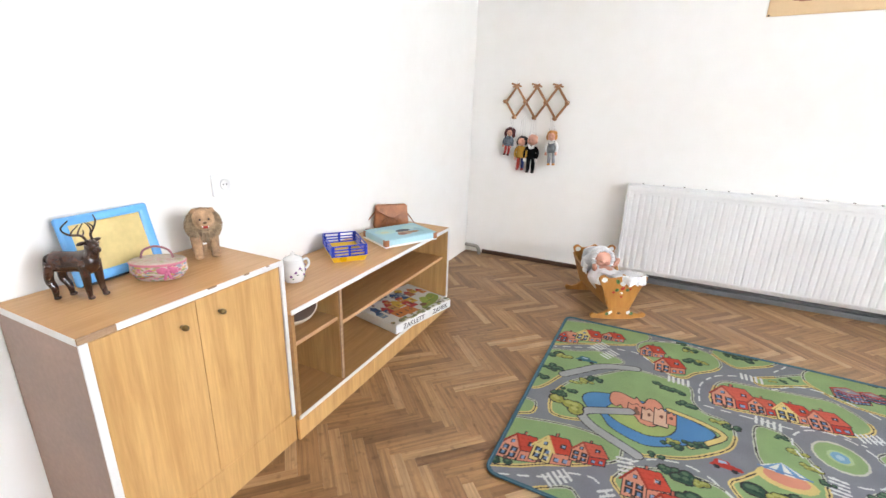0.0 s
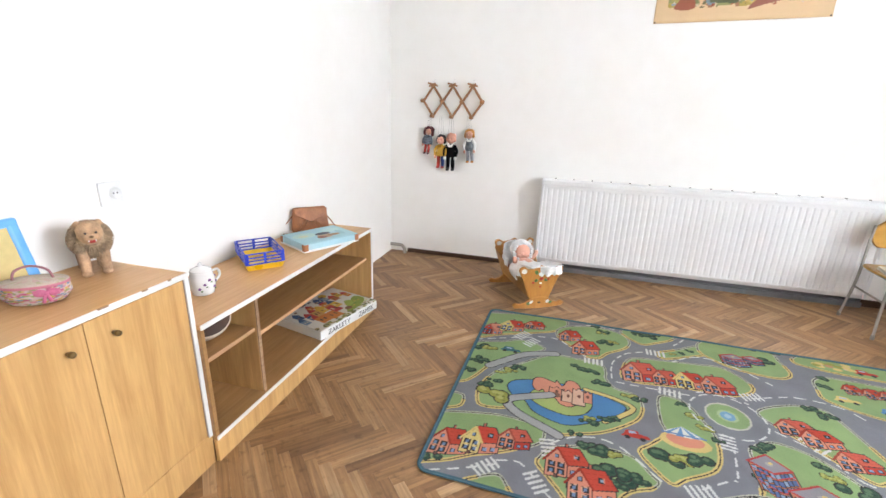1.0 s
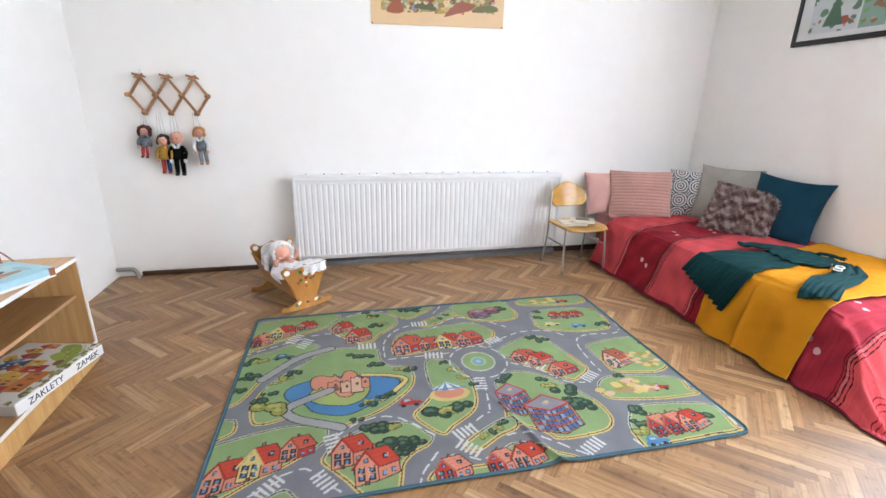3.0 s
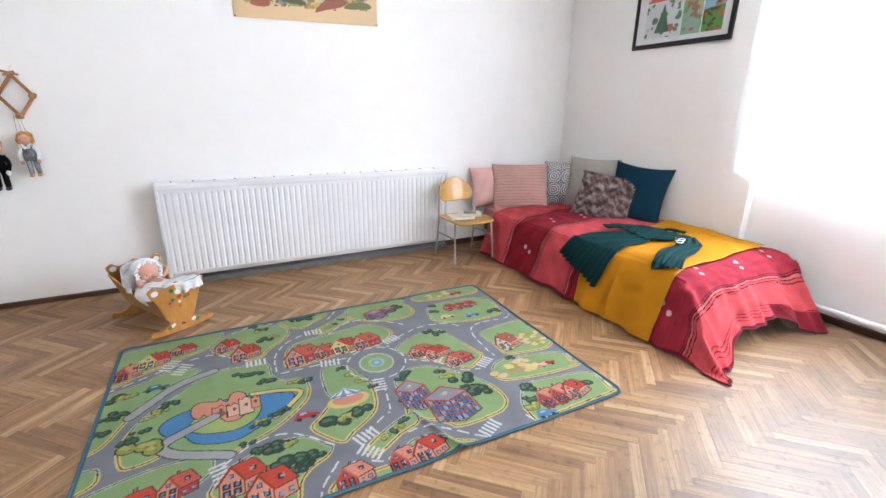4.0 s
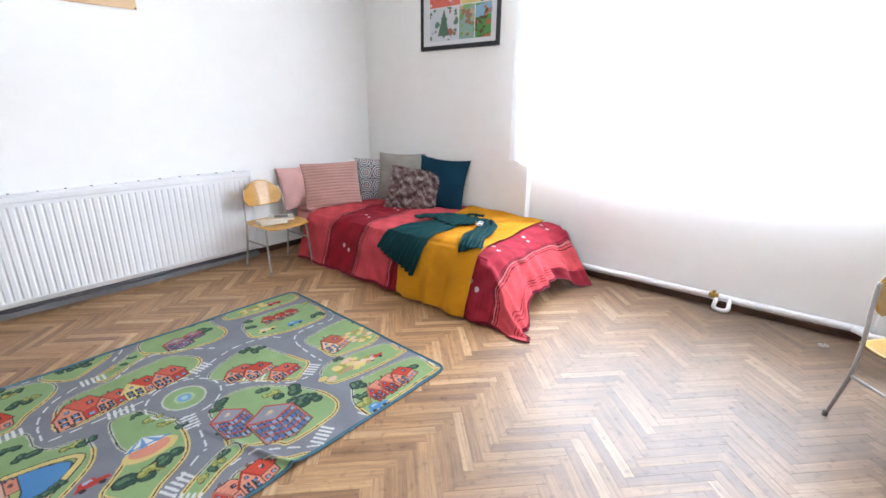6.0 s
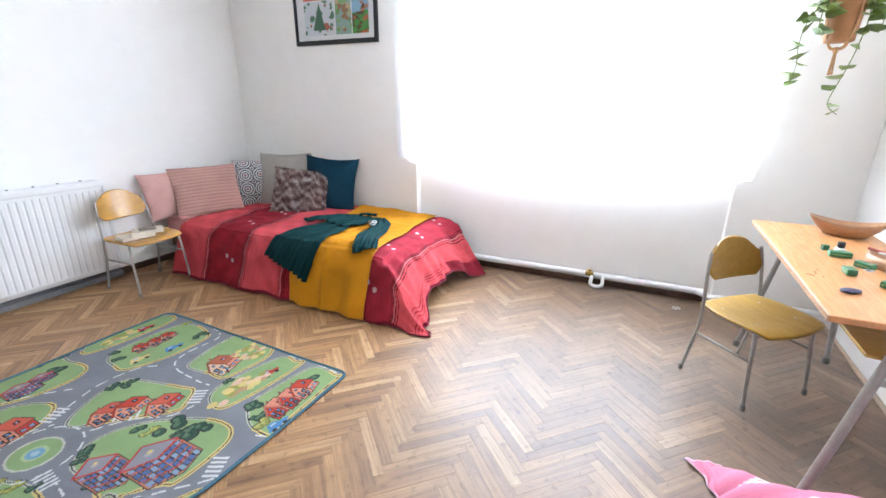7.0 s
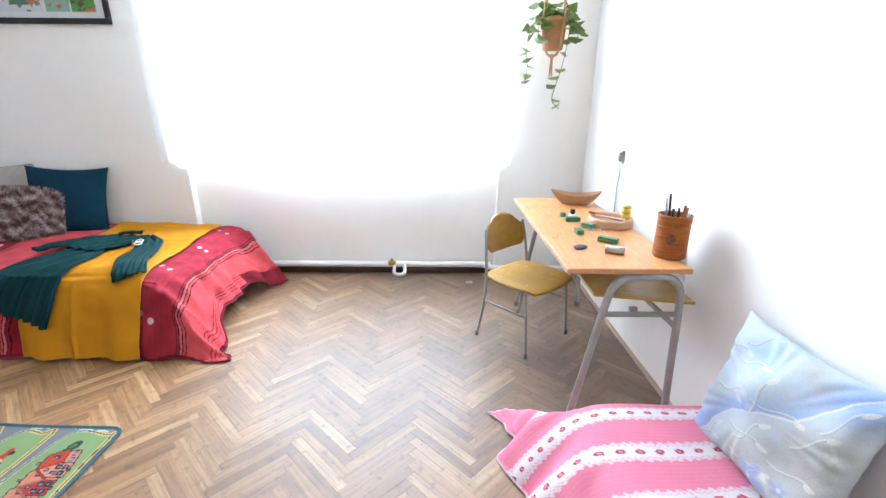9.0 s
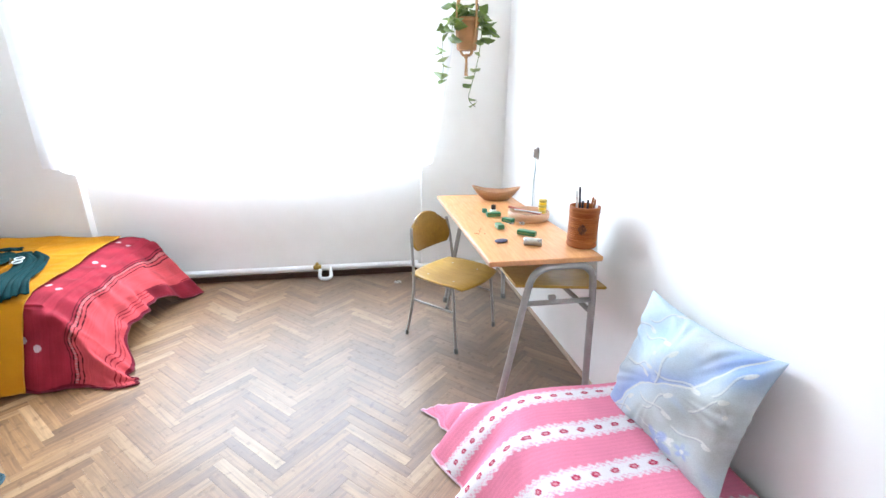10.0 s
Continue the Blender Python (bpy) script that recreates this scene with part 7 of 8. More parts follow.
# ---- school desk ----
def desk():
    t = thing("school_desk", 2.68, -0.371, 0, 0, "double school desk with an orange-brown top and grey tube legs", "desk")
    w, d = 1.265, 0.467
    part("tabletop", box(w, d, 0.022, (0, 0, 0.739), 0.004), DESKTOP, t)
    part("edge_strip", box(w - 0.004, 0.004, 0.018, (0, d / 2 + 0.001, 0.739), 0.001), PALE_WOOD, t, "pale front edge strip")
    for s in (-1, 1):
        x = s * (w / 2 - 0.016)
        frame_pts = curve([(x, 0.178, 0.01), (x, 0.125, 0.30), (x, 0.075, 0.58), (x, 0.05, 0.67), (x, 0.005, 0.706), (x, -0.06, 0.712), (x, -0.15, 0.710), (x, -0.195, 0.68), (x, -0.213, 0.60), (x, -0.225, 0.30), (x, -0.24, 0.01)], 7)
        leg = part("leg_frame", tube(frame_pts, 0.0145, 12), STEEL, t, smooth=True)
        for y in (0.178, -0.24):
            part("foot", lathe([(0.017, 0), (0.018, 0.01), (0.016, 0.035)], 14, (x, y, 0)), GREY_FOOT, leg)
        part("cross_bar", tube([(x, 0.082, 0.556), (x, -0.212, 0.556)], 0.011, 10), STEEL, t, smooth=True)
        part("hook", box(0.02, 0.03, 0.02, (x - s * 0.005, -0.04, 0.575), 0.004), STEEL, t)
    part("back_bar", tube([(-w / 2 + 0.016, -0.215, 0.50), (w / 2 - 0.016, -0.215, 0.50)], 0.011, 10), STEEL, t, smooth=True)
    sh = box(w - 0.06, 0.40, 0.012, (0, -0.085, 0.0), 0.002)
    sh.transform(pose(0.0, 0, 0.620, 5, 0, 0))
    part("book_shelf", sh, PLY_OLIVE, t, "olive-yellow plywood shelf under the top")


desk()
DZ = 0.750


def boat_bowl():
    t = thing("boat_bowl", 3.12, -0.47, DZ, 74, "boat-shaped brown wooden bowl on the desk", "bowl")
    n = 60
    def ringz(r, z, k):
        return [(0.15 * r * math.cos(a) * (1 + 0.0 * k), 0.062 * r * math.sin(a) * (1 - 0.25 * math.cos(a) ** 4), z + k * 0.028 * math.cos(a) ** 2) for a in np.linspace(0, 2 * math.pi, n, False)]
    bm = bmesh.new()
    rings = [[bm.verts.new(p) for p in ringz(*q)] for q in ((0.40, 0, 0), (0.52, 0.003, 0.1), (0.8, 0.03, 0.6), (1.0, 0.062, 1), (0.96, 0.063, 1), (0.74, 0.032, 0.6), (0.4, 0.012, 0.1))]
    for q, r in zip(rings, rings[1:]):
        for i in range(n):
            bm.faces.new((q[i], q[(i + 1) % n], r[(i + 1) % n], r[i]))
    bm.faces.new(rings[0][::-1])
    bm.faces.new(rings[-1])
    part("shell", bm, BOWL_WOOD, t, smooth=True)


def round_tray():
    t = thing("round_wooden_bowl", 2.665, -0.515, DZ, 0, "round pale wooden bowl holding pens and small things", "bowl")
    part("shell", lathe([(0.100, 0), (0.106, 0.005), (0.108, 0.028), (0.104, 0.042), (0.097, 0.042), (0.093, 0.028), (0.088, 0.010)], 44), PALE_WOOD, t, smooth=True)
    def stick(name, a, b, r, m, label):
        o = tagged(part(name, tube([a, b], r, 8), m), label, "pencil", "pens in the bowl")
        o.matrix_world = pose(2.665, -0.515, DZ)
    stick("paintbrush", (0.06, 0.09, 0.052), (-0.06, -0.06, 0.030), 0.006, surface("faded_red_lacquer", (0.50, 0.13, 0.10), 0.4, 0.15, 30, 90, 0.1), "faded red paintbrush across the bowl")
    stick("pencil", (0.02, 0.07, 0.046), (-0.075, -0.04, 0.046), 0.004, CARD_WHITE, "pale pencil lying across the bowl")
    stick("pen", (-0.02, 0.055, 0.024), (-0.07, -0.03, 0.030), 0.005, BLACK, "short black pen in the bowl")
    o = thing("tape_stack", 2.63, -0.575, DZ + 0.012, 0, "upright yellow stack of ribbon spools in the bowl", "spool")
    for i in range(7):
        part("spool", lathe([(0.019, 0), (0.021, 0.003), (0.021, 0.010), (0.019, 0.013)], 18, (0, 0, i * 0.0135)), YELLOW_PL if i % 2 else surface("dull_yellow_tape", (0.55, 0.40, 0.05), 0.5, 0.2, 30, 90, 0.1), o, smooth=True)


def pencil_pot():
    t = thing("pencil_pot", 2.195, -0.580, DZ, 0, "round carved brown wooden pot with pens and brushes", "pencil pot")
    prof = [(0.058, 0), (0.062, 0.004), (0.062, 0.014), (0.060, 0.018), (0.0605, 0.14), (0.063, 0.145), (0.063, 0.152), (0.061, 0.156), (0.063, 0.16), (0.063, 0.172), (0.057, 0.173), (0.054, 0.16), (0.053, 0.02)]
    part("body", lathe(prof, 40), CAN_WOOD, t, smooth=True)
    for z in (0.032, 0.126):
        part("carved_band", lathe([(0.0608, z - 0.004), (0.0624, z - 0.002), (0.0624, z + 0.002), (0.0608, z + 0.004)], 40), CAN_WOOD, t, smooth=True)
    for z in np.linspace(0.045, 0.115, 9):
        part("carved_band", lathe([(0.0602, z - 0.0022), (0.0612, z), (0.0602, z + 0.0022)], 40), CAN_WOOD, t, smooth=True)
    for mid, half, z0, z1 in ((2.62, 0.30, 0.060, 0.108), (4.6, 0.30, 0.060, 0.108), (0.5, 0.30, 0.060, 0.108)):
        a, v = np.meshgrid(np.linspace(-1, 1, 20), np.linspace(-1, 1, 14))
        r = 0.0618 + 0.0006 * np.sin(a * 9) * np.sin(v * 7)
        turn = mid + half * a * (0.8 + 0.2 * np.cos(v * 5))
        z = (z0 + z1) / 2 + (z1 - z0) / 2 * v * (0.85 + 0.15 * np.cos(a * 6))
        sheet("burnt_mark", np.stack([r * np.cos(turn), r * np.sin(turn), z], -1), None, BURNT, t, "burnt dark ornament", thick=0.0012)
    rr = random.Random(2)
    for i, (m, h) in enumerate(((BLACK, 0.245), (CHROME, 0.235), (BLACK, 0.20), (CAN_WOOD, 0.215), (LEATHER, 0.20), (BLACK, 0.19))):
        a = i * 1.05
        o = tagged(part("pen", tube([(0.02 * math.cos(a), 0.02 * math.sin(a), 0.022), (0.04 * math.cos(a + 0.3), 0.04 * math.sin(a + 0.3), h)], 0.0048, 8), m), ("black pen", "silver pen", "black brush", "brown pencil", "brown brush", "black marker")[i] + " standing in the wooden pot", "pen", "pens in the pot")
        o.matrix_world = pose(2.195, -0.580, DZ)
    o = thing("white_folder", 2.36, -0.70, 0.75, 0, "white card leaning upright between desk and wall", "folder")
    o.matrix_world = pose(2.27, -0.668, 0.60, -6, 0, 0)
    part("card", box(0.16, 0.006, 0.33, (0, 0, 0.165), 0.002), CARD_WHITE, o)


def small_desk_things():
    spots = ((2.73, -0.345, 20, 0.075), (2.60, -0.385, -35, 0.06), (2.50, -0.31, -70, 0.055), (2.37, -0.40, -22, 0.085))
    for i, (x, y, turn, l) in enumerate(spots):
        t = thing("green_toy_block", x, y, DZ, turn + 72, "small green wooden toy wagon block", "toy block", "green toy blocks")
        part("block", box(l, 0.032, 0.022, (0, 0, 0.013), 0.003), GREEN_TOY, t)
        part("stripe", box(l - 0.008, 0.0335, 0.004, (0, 0, 0.012), 0.001), IVY_PALE, t)
    t = thing("green_toy_cube", 2.82, -0.32, DZ, 10, "tiny green toy cube", "toy block")
    part("cube", box(0.024, 0.024, 0.024, (0, 0, 0.012), 0.003), GREEN_TOY, t)
    t = thing("ink_bottle", 2.77, -0.355, DZ, 0, "small white bottle with a black cap", "bottle")
    part("bottle", box(0.045, 0.03, 0.03, (0, 0, 0.015), 0.008), CARD_WHITE, t)
    part("cap", lathe([(0.012, 0.03), (0.013, 0.032), (0.013, 0.052), (0.011, 0.054)], 16), BLACK, t, smooth=True)
    t = thing("metal_sharpener_tin", 2.225, -0.375, DZ, 62, "small silver cylindrical tin lying on its side", "tin")
    c = lathe([(0.015, 0), (0.016, 0.002), (0.016, 0.073), (0.015, 0.075)], 24)
    c.transform(pose(-0.037, 0, 0.016, 0, 90, 0))
    part("body", c, CHROME, t, smooth=True)
    t = thing("dark_keyring", 2.29, -0.255, DZ, -60, "flat dark blue patterned coin purse", "purse")
    part("body", ball(0.034, (0, 0, 0.006), (1, 0.68, 0.16), 0.1, 2), surface("dark_blue_pattern", (0.05, 0.05, 0.11), 0.5, 0.8, 90, 200, 0.3), t, smooth=True)
    t = thing("eraser_crumbs", 2.47, -0.20, DZ, 0, "little orange crumbs scattered on the desk", "crumbs", kind="stuff")
    rr = random.Random(8)
    part("crumbs", joined(*[ball(0.004, (rr.uniform(-0.06, 0.03), rr.uniform(-0.03, 0.03), 0.002), (1, 1, 0.5), 0.3, i, 1) for i in range(7)]), LEATHER, t)
    t = thing("silver_foil_pieces", 2.60, -0.43, DZ, 0, "crumpled pieces of silver foil on the desk", "foil", kind="stuff")
    part("pieces", joined(*[ball(0.018, (rr.uniform(-0.05, 0.03), rr.uniform(-0.03, 0.04), 0.004), (1, 0.6, 0.2), 0.7, i, 2) for i in range(5)]), CHROME, t)


boat_bowl()
round_tray()
pencil_pot()
small_desk_things()

# plug and cable on the south wall
plug = thing("wall_plug", 3.15, YS, 1.03, 0, "dark plug in the wall with a thin pale cable hanging down", "plug")
part("plug_body", joined(box(0.024, 0.03, 0.055, (0, 0.016, 0), 0.007), box(0.022, 0.012, 0.075, (0, 0.006, 0), 0.004)), surface("grey_brown_bakelite", (0.22, 0.18, 0.15), 0.4, 0.2, 30, 90, 0.1), plug)
part("cable", tube(curve([(0, 0.02, -0.03), (-0.012, 0.018, -0.09), (0.016, 0.012, -0.18), (0.01, 0.012, -0.30), (0.0, 0.012, -0.50)], 8), 0.0055, 8), surface("pale_grey_cable", (0.52, 0.57, 0.55), 0.5, 0.1, 30, 90, 0.05), plug, "thin pale grey cable", True)


# ---- hanging plant ----
def hanging_plant():
    x, y, z = 3.50, -0.350, 1.635
    t = thing("hanging_plant", x, y, z, 0, "trailing ivy in a brown pot hung in a macrame holder", "plant")
    part("pot", lathe([(0.055, 0), (0.062, 0.004), (0.074, 0.15), (0.079, 0.152), (0.081, 0.18), (0.075, 0.182), (0.068, 0.15)], 30), TERRA, t, smooth=True)
    part("soil", lathe([(0.068, 0.155), (0.06, 0.162), (0.02, 0.165)], 20), SKIRT, t)
    for i in range(4):
        a = i * math.pi / 2 + 0.5
        part("cord", tube(curve([(0.0, 0.0, -0.03), (0.05 * math.cos(a), 0.05 * math.sin(a), -0.005), (0.085 * math.cos(a), 0.085 * math.sin(a), 0.17), (0.05 * math.cos(a), 0.05 * math.sin(a), 0.55), (0.0, 0.0, 1.20)], 8), 0.006, 8), MACRAME, t, smooth=True)
    part("tassel", joined(ball(0.014, (0, 0, -0.035), (1, 1, 1.2), 0.1, 1, 2), *[tube([(0.004 * math.cos(k), 0.004 * math.sin(k), -0.04), (0.009 * math.cos(k), 0.009 * math.sin(k), -0.15)], 0.003, 5) for k in np.linspace(0, 6.28, 7, False)]), MACRAME, t, smooth=False)
    part("ring_wire", tube([(0.07 * math.cos(k), 0.07 * math.sin(k), 0.235 + 0.02 * math.sin(2 * k)) for k in np.linspace(0, 2 * math.pi, 24, False)], 0.003, 6, True), BLACK, t, smooth=True)
    rr = random.Random(12)
    outline = [(0, 0), (-0.48, 0.04), (-0.72, 0.32), (-0.50, 0.55), (-0.32, 0.82), (0, 1.15), (0.32, 0.82), (0.50, 0.55), (0.72, 0.32), (0.48, 0.04)]
    def leaf(p, size, m):
        size *= 1.35
        bm = plate([(a * size, b * size) for a, b in outline], 0.0012)
        for v in bm.verts:
            v.co.z += -0.35 * abs(v.co.x) + 0.004 * math.sin(v.co.y * 60)
        o = part("leaf", bm, m, t)
        o.matrix_local = Matrix.Translation(p) @ Euler((radians(rr.uniform(120, 215)), radians(rr.uniform(-35, 35)), rr.uniform(0, 6.28))).to_matrix().to_4x4()
    def vine(line, count, size, pale):
        pts = curve(line, 8)
        part("vine", tube(pts, 0.0022, 5), IVY, t)
        for i in range(count):
            p = Vector(pts[int((i + 0.7) / count * (len(pts) - 1))])
            leaf(p + Vector((rr.uniform(-0.02, 0.02), rr.uniform(-0.02, 0.02), rr.uniform(-0.01, 0.01))), size * rr.uniform(0.75, 1.2), IVY_PALE if rr.random() < pale else IVY)
    vine([(0.0, 0.05, 0.17), (-0.02, 0.11, 0.16), (-0.01, 0.15, 0.08), (-0.02, 0.16, -0.02), (-0.01, 0.15, -0.10), (-0.02, 0.165, -0.20)], 12, 0.045, 0.35)
    vine([(0.02, 0.03, 0.17), (-0.06, 0.09, 0.17), (-0.08, 0.11, 0.10), (-0.08, 0.10, 0.03)], 8, 0.045, 0.3)
    vine([(0.0, -0.04, 0.17), (-0.05, -0.08, 0.13), (-0.06, -0.07, 0.0), (-0.05, -0.05, -0.12), (-0.04, -0.03, -0.20), (-0.05, -0.01, -0.29), (-0.04, -0.06, -0.34)], 9, 0.04, 0.45)
    vine([(0.0, -0.05, 0.17), (-0.04, -0.11, 0.16), (-0.04, -0.14, 0.10), (-0.05, -0.13, 0.03)], 6, 0.055, 0.1)
    vine([(0.04, 0.0, 0.17), (0.09, 0.02, 0.14), (0.10, 0.03, 0.02)], 6, 0.04, 0.3)
    for i in range(34):
        a, r = rr.uniform(0, 6.28), rr.uniform(0.04, 0.13)
        leaf(Vector((r * math.cos(a), r * math.sin(a), rr.uniform(0.13, 0.24))), rr.uniform(0.03, 0.05), IVY_PALE if rr.random() < 0.25 else IVY)
    part("ceiling_hook", tube([(0, 0, 1.19), (0, 0, TOP - z)], 0.004, 6), CHROME, t)


hanging_plant()


# ---- low seat with the pink cloth and the blue cushion ----
SEAT_Z, SX1, SY1 = 0.30, 1.865, -0.16
seat = thing("low_couch", 1.35, -0.44, 0, 0, "low upholstered couch hidden under a pink striped cloth", "couch")
part("mattress", span(-0.52, SX1 - 1.37, -0.27, SY1 + 0.425, 0.09, SEAT_Z - 0.006, 0.03), SHADE_GREY, seat)
for sx in (-0.45, 0.42):
    for sy in (-0.22, 0.2):
        part("leg", span(sx - 0.02, sx + 0.02, sy - 0.02, sy + 0.02, 0, 0.09, 0.003), KNOB, seat)


def pink_cloth():
    # a metres from the wall towards the room, b metres from the couch's near end
    a, b = np.meshgrid(np.linspace(0.02, 0.98, 220), np.linspace(0.0, 1.36, 320))
    ta, tb = 0.57, 1.0
    p, q = np.maximum(a - ta, 0) / 0.38, np.maximum(b - tb, 0) / 0.36
    fold = (0.040 * np.sin(b * 19 + 0.6 + 0.8 * np.sin(b * 7)) + 0.012 * np.sin(b * 43)) * np.clip(p, 0, 1) ** 0.7
    y = YS + 0.01 + np.minimum(a, ta) + 0.215 * np.clip(p, 0, 1.2) ** 0.8 + fold * (p > 0)
    x = SX1 - tb + np.minimum(b, tb) + np.clip(q, 0, 1.2) ** 0.9 * (0.05 + 0.27 * np.clip(p * 2, 0, 1)) + 0.01 * np.sin(a * 25) * np.clip(q, 0, 1)
    fall = ((0.292 * np.clip(p, 0, 1.2)) ** 3 + (0.292 * np.clip(q, 0, 1.2)) ** 3) ** (1 / 3)
    z = SEAT_Z + 0.008 - fall - 0.018 * np.exp(-((a - ta) / 0.05) ** 2) - 0.018 * np.exp(-((b - tb) / 0.05) ** 2) + 0.004 * np.sin(a * 13 + b * 9)
    crease = 0.022 * np.exp(-((b - 0.72 + 0.5 * (a - 0.62)) / 0.04) ** 2) * np.exp(-((a - 0.66) / 0.09) ** 2)
    z = np.maximum(z + crease, 0.006 + 0.006 * np.sin(a * 50 + b * 40) ** 2)
    pink, white = np.array((0.86, 0.26, 0.37)), np.array((0.80, 0.74, 0.75))
    C = np.ones(a.shape + (3,)) * pink
    C *= (0.965 + 0.035 * np.sin(b * 420))[..., None]
    for k in range(-1, 8):
        c = 0.935 - 0.178 * k + 0.005 * np.sin(a * 9)
        d = b - c
        scallop = 0.036 + 0.004 * np.sin(a * 210)
        C[np.abs(d) < scallop] = (0.80, 0.45, 0.54)
        C[(np.abs(d) < scallop) & (np.sin(a * 330) * np.sin(d * 420) > -0.1)] = (0.80, 0.70, 0.73)
        C[np.abs(d) < 0.020] = white
        step = 0.062
        m = ((a + 0.02 * k) % step) - step / 2
        dot = (m / 0.014) ** 2 + (d / 0.010) ** 2
        C[dot < 1] = (0.50, 0.045, 0.10)
        C[dot < 0.2] = (0.68, 0.30, 0.34)
    C[(a > 0.972) | (b > 1.352)] = (0.72, 0.52, 0.56)
    P = np.stack([x, y, z], -1)
    ob = sheet("pink_cloth", P, C, CLOTH, thick=0.003)
    part("hem", hem_of(P, 0.003, 3, "tr"), PALE_HEM, ob, "pale stitched hem", True)
    tagged(ob, "bright pink cloth with white lace bands and red dots", "cloth")


def sea_print(u, v):
    """Washed batik: pale blue above a periwinkle drift, mint and grey-beige below, white sprays and blue blooms."""
    rr = np.random.RandomState(6)
    w = np.zeros_like(u)
    for _ in range(10):
        a, b, p = rr.uniform(2, 9), rr.uniform(2, 9), rr.uniform(0, 6)
        w += np.sin(u * a + v * b * rr.choice([-1, 1]) + p + 1.1 * np.sin(v * 5 + u * 3 + p))
    for _ in range(14):
        a, b, p = rr.uniform(9, 26), rr.uniform(9, 26), rr.uniform(0, 6)
        w += 0.35 * np.sin(u * a + v * b * rr.choice([-1, 1]) + p + 1.5 * np.sin(v * 8 - u * 6 + p))
    w = w / 7
    d = (v - u) * 0.7071 + 0.10 * np.sin((u + v) * 2.6) + 0.04 * w
    C = np.ones(u.shape + (3,)) * (0.60, 0.72, 0.82)

    def wash(amount, colour):
        C[:] = C + (np.array(colour) - C) * np.clip(amount, 0, 1)[..., None]

    def blot(cu, cv, r):
        return np.exp(-((u - cu) ** 2 + (v - cv) ** 2) / r ** 2) * (1 + 0.5 * w)

    wash(np.clip(-d * 3, 0, 1) * (0.75 + 0.3 * w), (0.60, 0.69, 0.66))
    wash(0.95 * blot(0.55, -0.15, 0.55) + 0.6 * blot(-0.1, -0.75, 0.3), (0.44, 0.425, 0.39))
    wash(0.75 * blot(0.25, 0.80, 0.30) + 0.5 * blot(-0.75, -0.1, 0.25), (0.46, 0.455, 0.43))
    wash(np.where(d > 0, np.exp(-(d / 0.16) ** 2), np.exp(-(d / 0.02) ** 2)) * (0.80 + 0.3 * w), (0.33, 0.42, 0.74))
    wash(0.9 * blot(0.80, 0.72, 0.22) + 0.7 * blot(-0.35, 0.55, 0.18) + 0.6 * blot(-0.85, -0.7, 0.2), (0.32, 0.46, 0.78))
    wash(np.clip(w - 0.35, 0, 1) * 0.8, (0.70, 0.78, 0.82))
    wash(np.clip(-w - 0.45, 0, 1) * 0.7, (0.38, 0.48, 0.66))
    pale = (0.74, 0.74, 0.68)
    wash((np.abs(d + 0.03) < 0.012) * 0.9, pale)
    for _ in range(16):
        cu, cv, t, f = rr.uniform(-0.85, 0.85), rr.uniform(-0.85, 0.85), rr.uniform(-0.2, 1.3), rr.uniform(5, 12)
        du, dv = (u - cu) * np.cos(t) + (v - cv) * np.sin(t), (v - cv) * np.cos(t) - (u - cu) * np.sin(t)
        wash(((np.abs(dv - 0.06 * np.sin(du * f)) < 0.012) & (np.abs(du) < 0.26)) * 0.6, pale)
        wash(((np.abs(dv - 0.06 * np.sin(du * f) + 0.02) < 0.008) & (np.abs(du) < 0.24)) * 0.5, (0.36, 0.38, 0.42))
        wash((((du - 0.24) / 0.07) ** 2 + ((dv - 0.03) / 0.03) ** 2 < 1) * 0.8, pale)
    for cu, cv, r, k in ((0.22, -0.78, 0.24, 0), (-0.2, 0.32, 0.18, 1), (0.55, -0.62, 0.13, 2), (0.86, 0.1, 0.13, 3)):
        a, q = np.arctan2(v - cv, u - cu) + k, np.hypot(u - cu, v - cv)
        petal = np.clip((r * (0.45 + 0.55 * np.abs(np.cos(a * 2.5))) - q) * 22, 0, 1)
        wash(petal * (0.55 + 0.35 * w), (0.32, 0.40, 0.72) if k % 2 == 0 else (0.66, 0.70, 0.70))
        wash((q < 0.03) * 0.9, pale)
    return np.clip(C, 0.05, 0.82)


pink_cloth()
cushion(0.50, 0.45, 0.15, pose(1.55, -0.62, 0.496, 0, 0, 183) @ pose(0, 0, 0, 90 - 17, 0, 0) @ pose(0, 0, 0, 0, 0, 2), sea_print, "pale blue marbled cushion leaning on the wall", 8, group="cushion on the couch", crumple=0.06, n=240, pull=0.13)

disc = thing("floor_cap", 3.70, 0.11, 0, 0, "small round metal cap let into the floor", "cap")
part("cap", lathe([(0.028, -0.004), (0.028, 0.002), (0.018, 0.005), (0.006, 0.005)], 20), CHROME, disc, smooth=True)


# ---- herringbone parquet: strips along both diagonals ----
def strip_verts(length, width, gap=0.00014):
    l, w, b, d = length / 2 - gap, width / 2 - gap, 0.0003, 0.011
    v = [(sx * l, sy * w, -d) for sx, sy in ((-1, -1), (1, -1), (1, 1), (-1, 1))]
    v += [(sx * l, sy * w, -b) for sx, sy in ((-1, -1), (1, -1), (1, 1), (-1, 1))]
    v += [(sx * (l - b), sy * (w - b), 0) for sx, sy in ((-1, -1), (1, -1), (1, 1), (-1, 1))]
    f = [(8, 9, 10, 11)]
    for k in (0, 4):
        f += [(k + i, k + (i + 1) % 4, k + 4 + (i + 1) % 4, k + 4 + i) for i in range(4)]
    return v, f


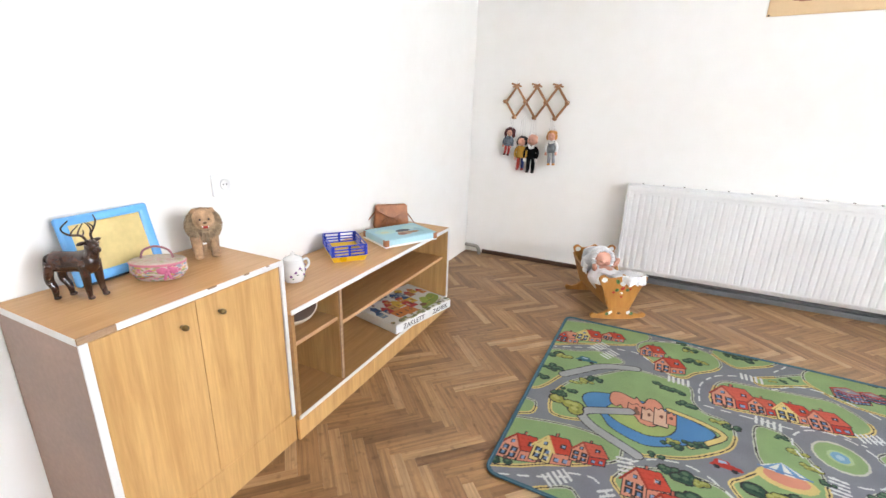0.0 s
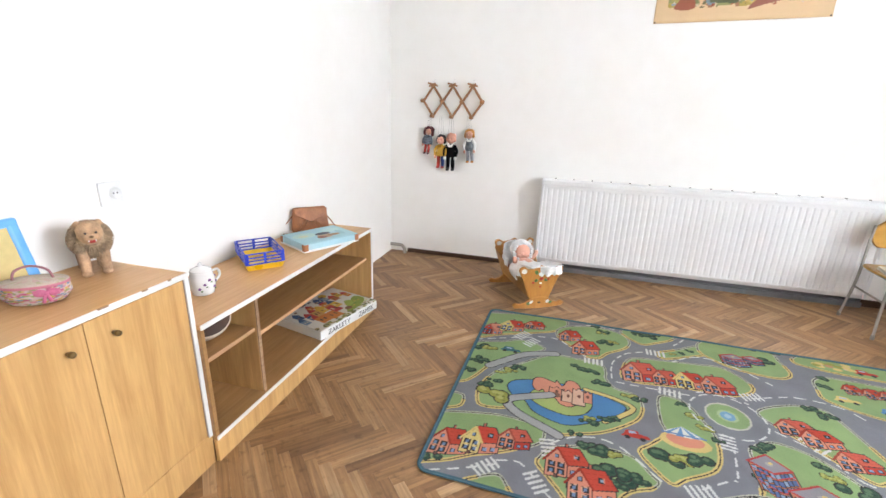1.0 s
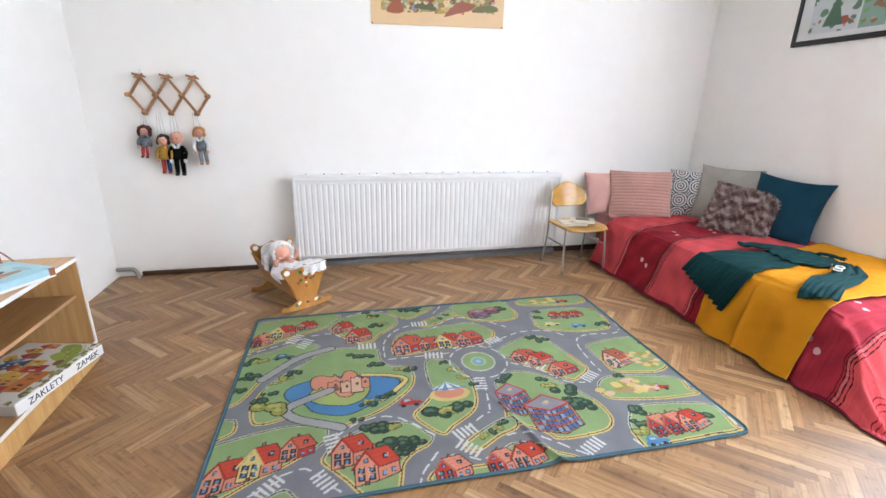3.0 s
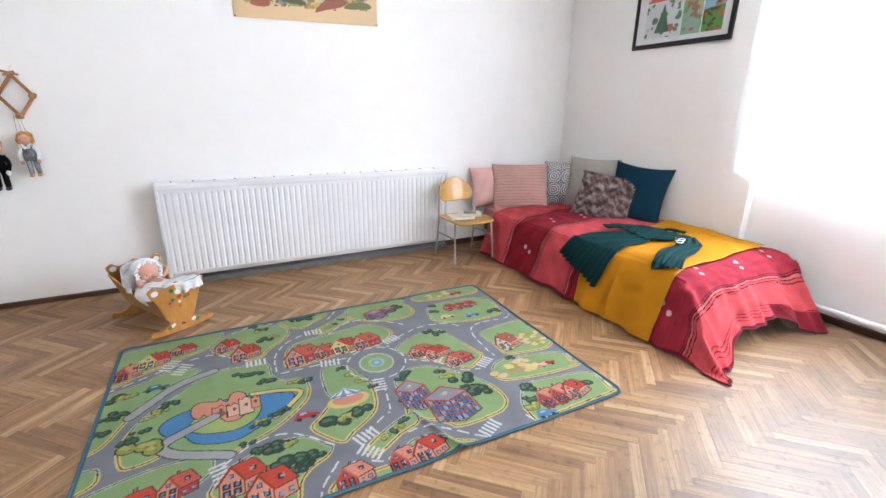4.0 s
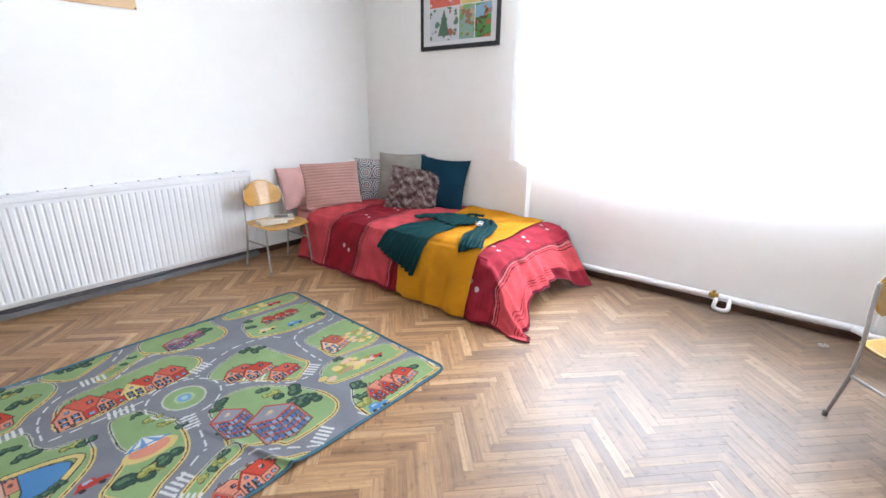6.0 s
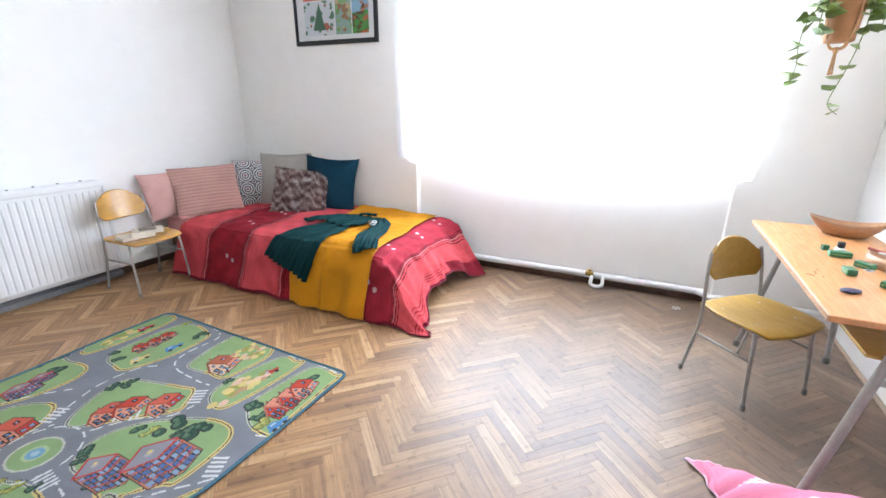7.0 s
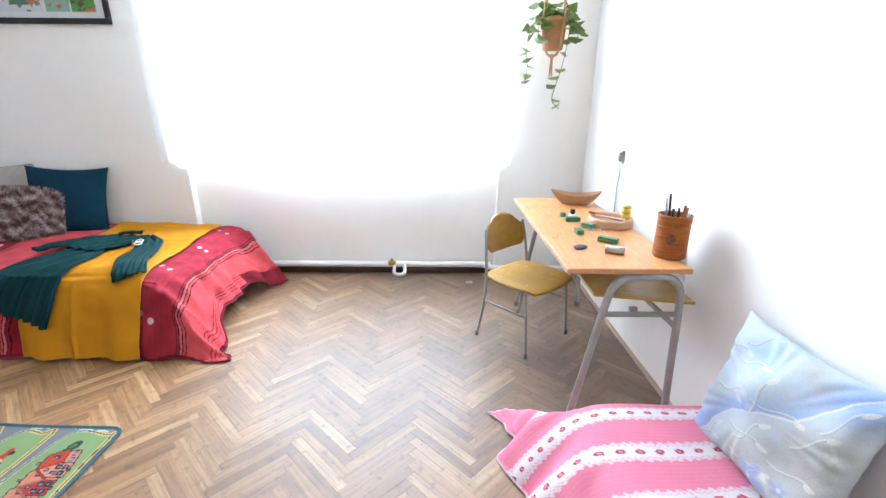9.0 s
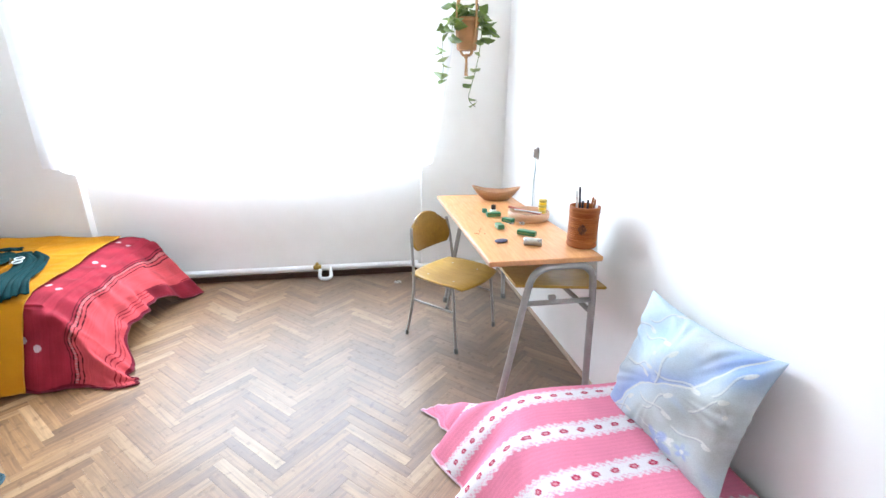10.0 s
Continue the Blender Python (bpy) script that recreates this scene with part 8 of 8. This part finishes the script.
def lay_parquet():
    n, w = 8, 0.0428
    L = n * w
    verts, faces = strip_verts(L, w)
    r2 = math.sqrt(0.5)
    base = bpy.data.meshes.new("parquet_strip")
    base.from_pydata(verts, [], faces)
    uv = base.uv_layers.new(name="UVMap")
    for loop in base.loops:
        c = base.vertices[loop.vertex_index].co
        uv.data[loop.index].uv = (c.x, c.y)
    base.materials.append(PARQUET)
    spots = []
    y_off = 0.459 - n * w * r2
    for m in range(-9, 10):
        for k in range(-140, 200):
            for kind in (0, 1):
                if kind == 0:
                    p, q, turn = k + n / 2 + 2 * n * m, k + 0.5, 45
                else:
                    p, q, turn = k + 0.5 + 2 * n * m, k + 1 + n / 2, -45
                x, y = (p + q) * w * r2, (p - q) * w * r2 + y_off
                x -= 2 * n * m * w * r2
                if XW - 0.15 < x < NICHE + 0.1 and YS - 0.15 < y < YN + 0.15:
                    spots.append((x, y, turn))
    rr = random.Random(1)
    near = [s for s in spots if 1.15 < s[0] < 2.75 and 0.05 < s[1] < 1.62]
    near = near[:300]
    chosen = set(near)
    for x, y, turn in near:
        o = new("parquet_strip", base)
        o.parent = floor
        o.matrix_local = pose(x, y, rr.uniform(-0.0003, 0.0003), rr.uniform(-0.15, 0.15), rr.uniform(-0.06, 0.06), turn + (180 if rr.random() < 0.5 else 0))
    V, F, U = [], [], []
    for s in spots:
        if s in chosen:
            continue
        m = pose(s[0], s[1], rr.uniform(-0.0003, 0.0003), rr.uniform(-0.15, 0.15), rr.uniform(-0.06, 0.06), s[2])
        k = len(V)
        V += [tuple(m @ Vector(v)) for v in verts]
        F += [tuple(i + k for i in f) for f in faces]
        U += [verts[i][:2] for f in faces for i in f]
    me = bpy.data.meshes.new("parquet_strips")
    me.from_pydata(V, [], F)
    layer = me.uv_layers.new(name="UVMap")
    layer.data.foreach_set("uv", np.array(U, np.float32).reshape(-1))
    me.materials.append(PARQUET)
    o = new("parquet_strips", me)
    o.parent = floor
    tagged(o, "remaining oak strips of the parquet", kind="stuff")


lay_parquet()
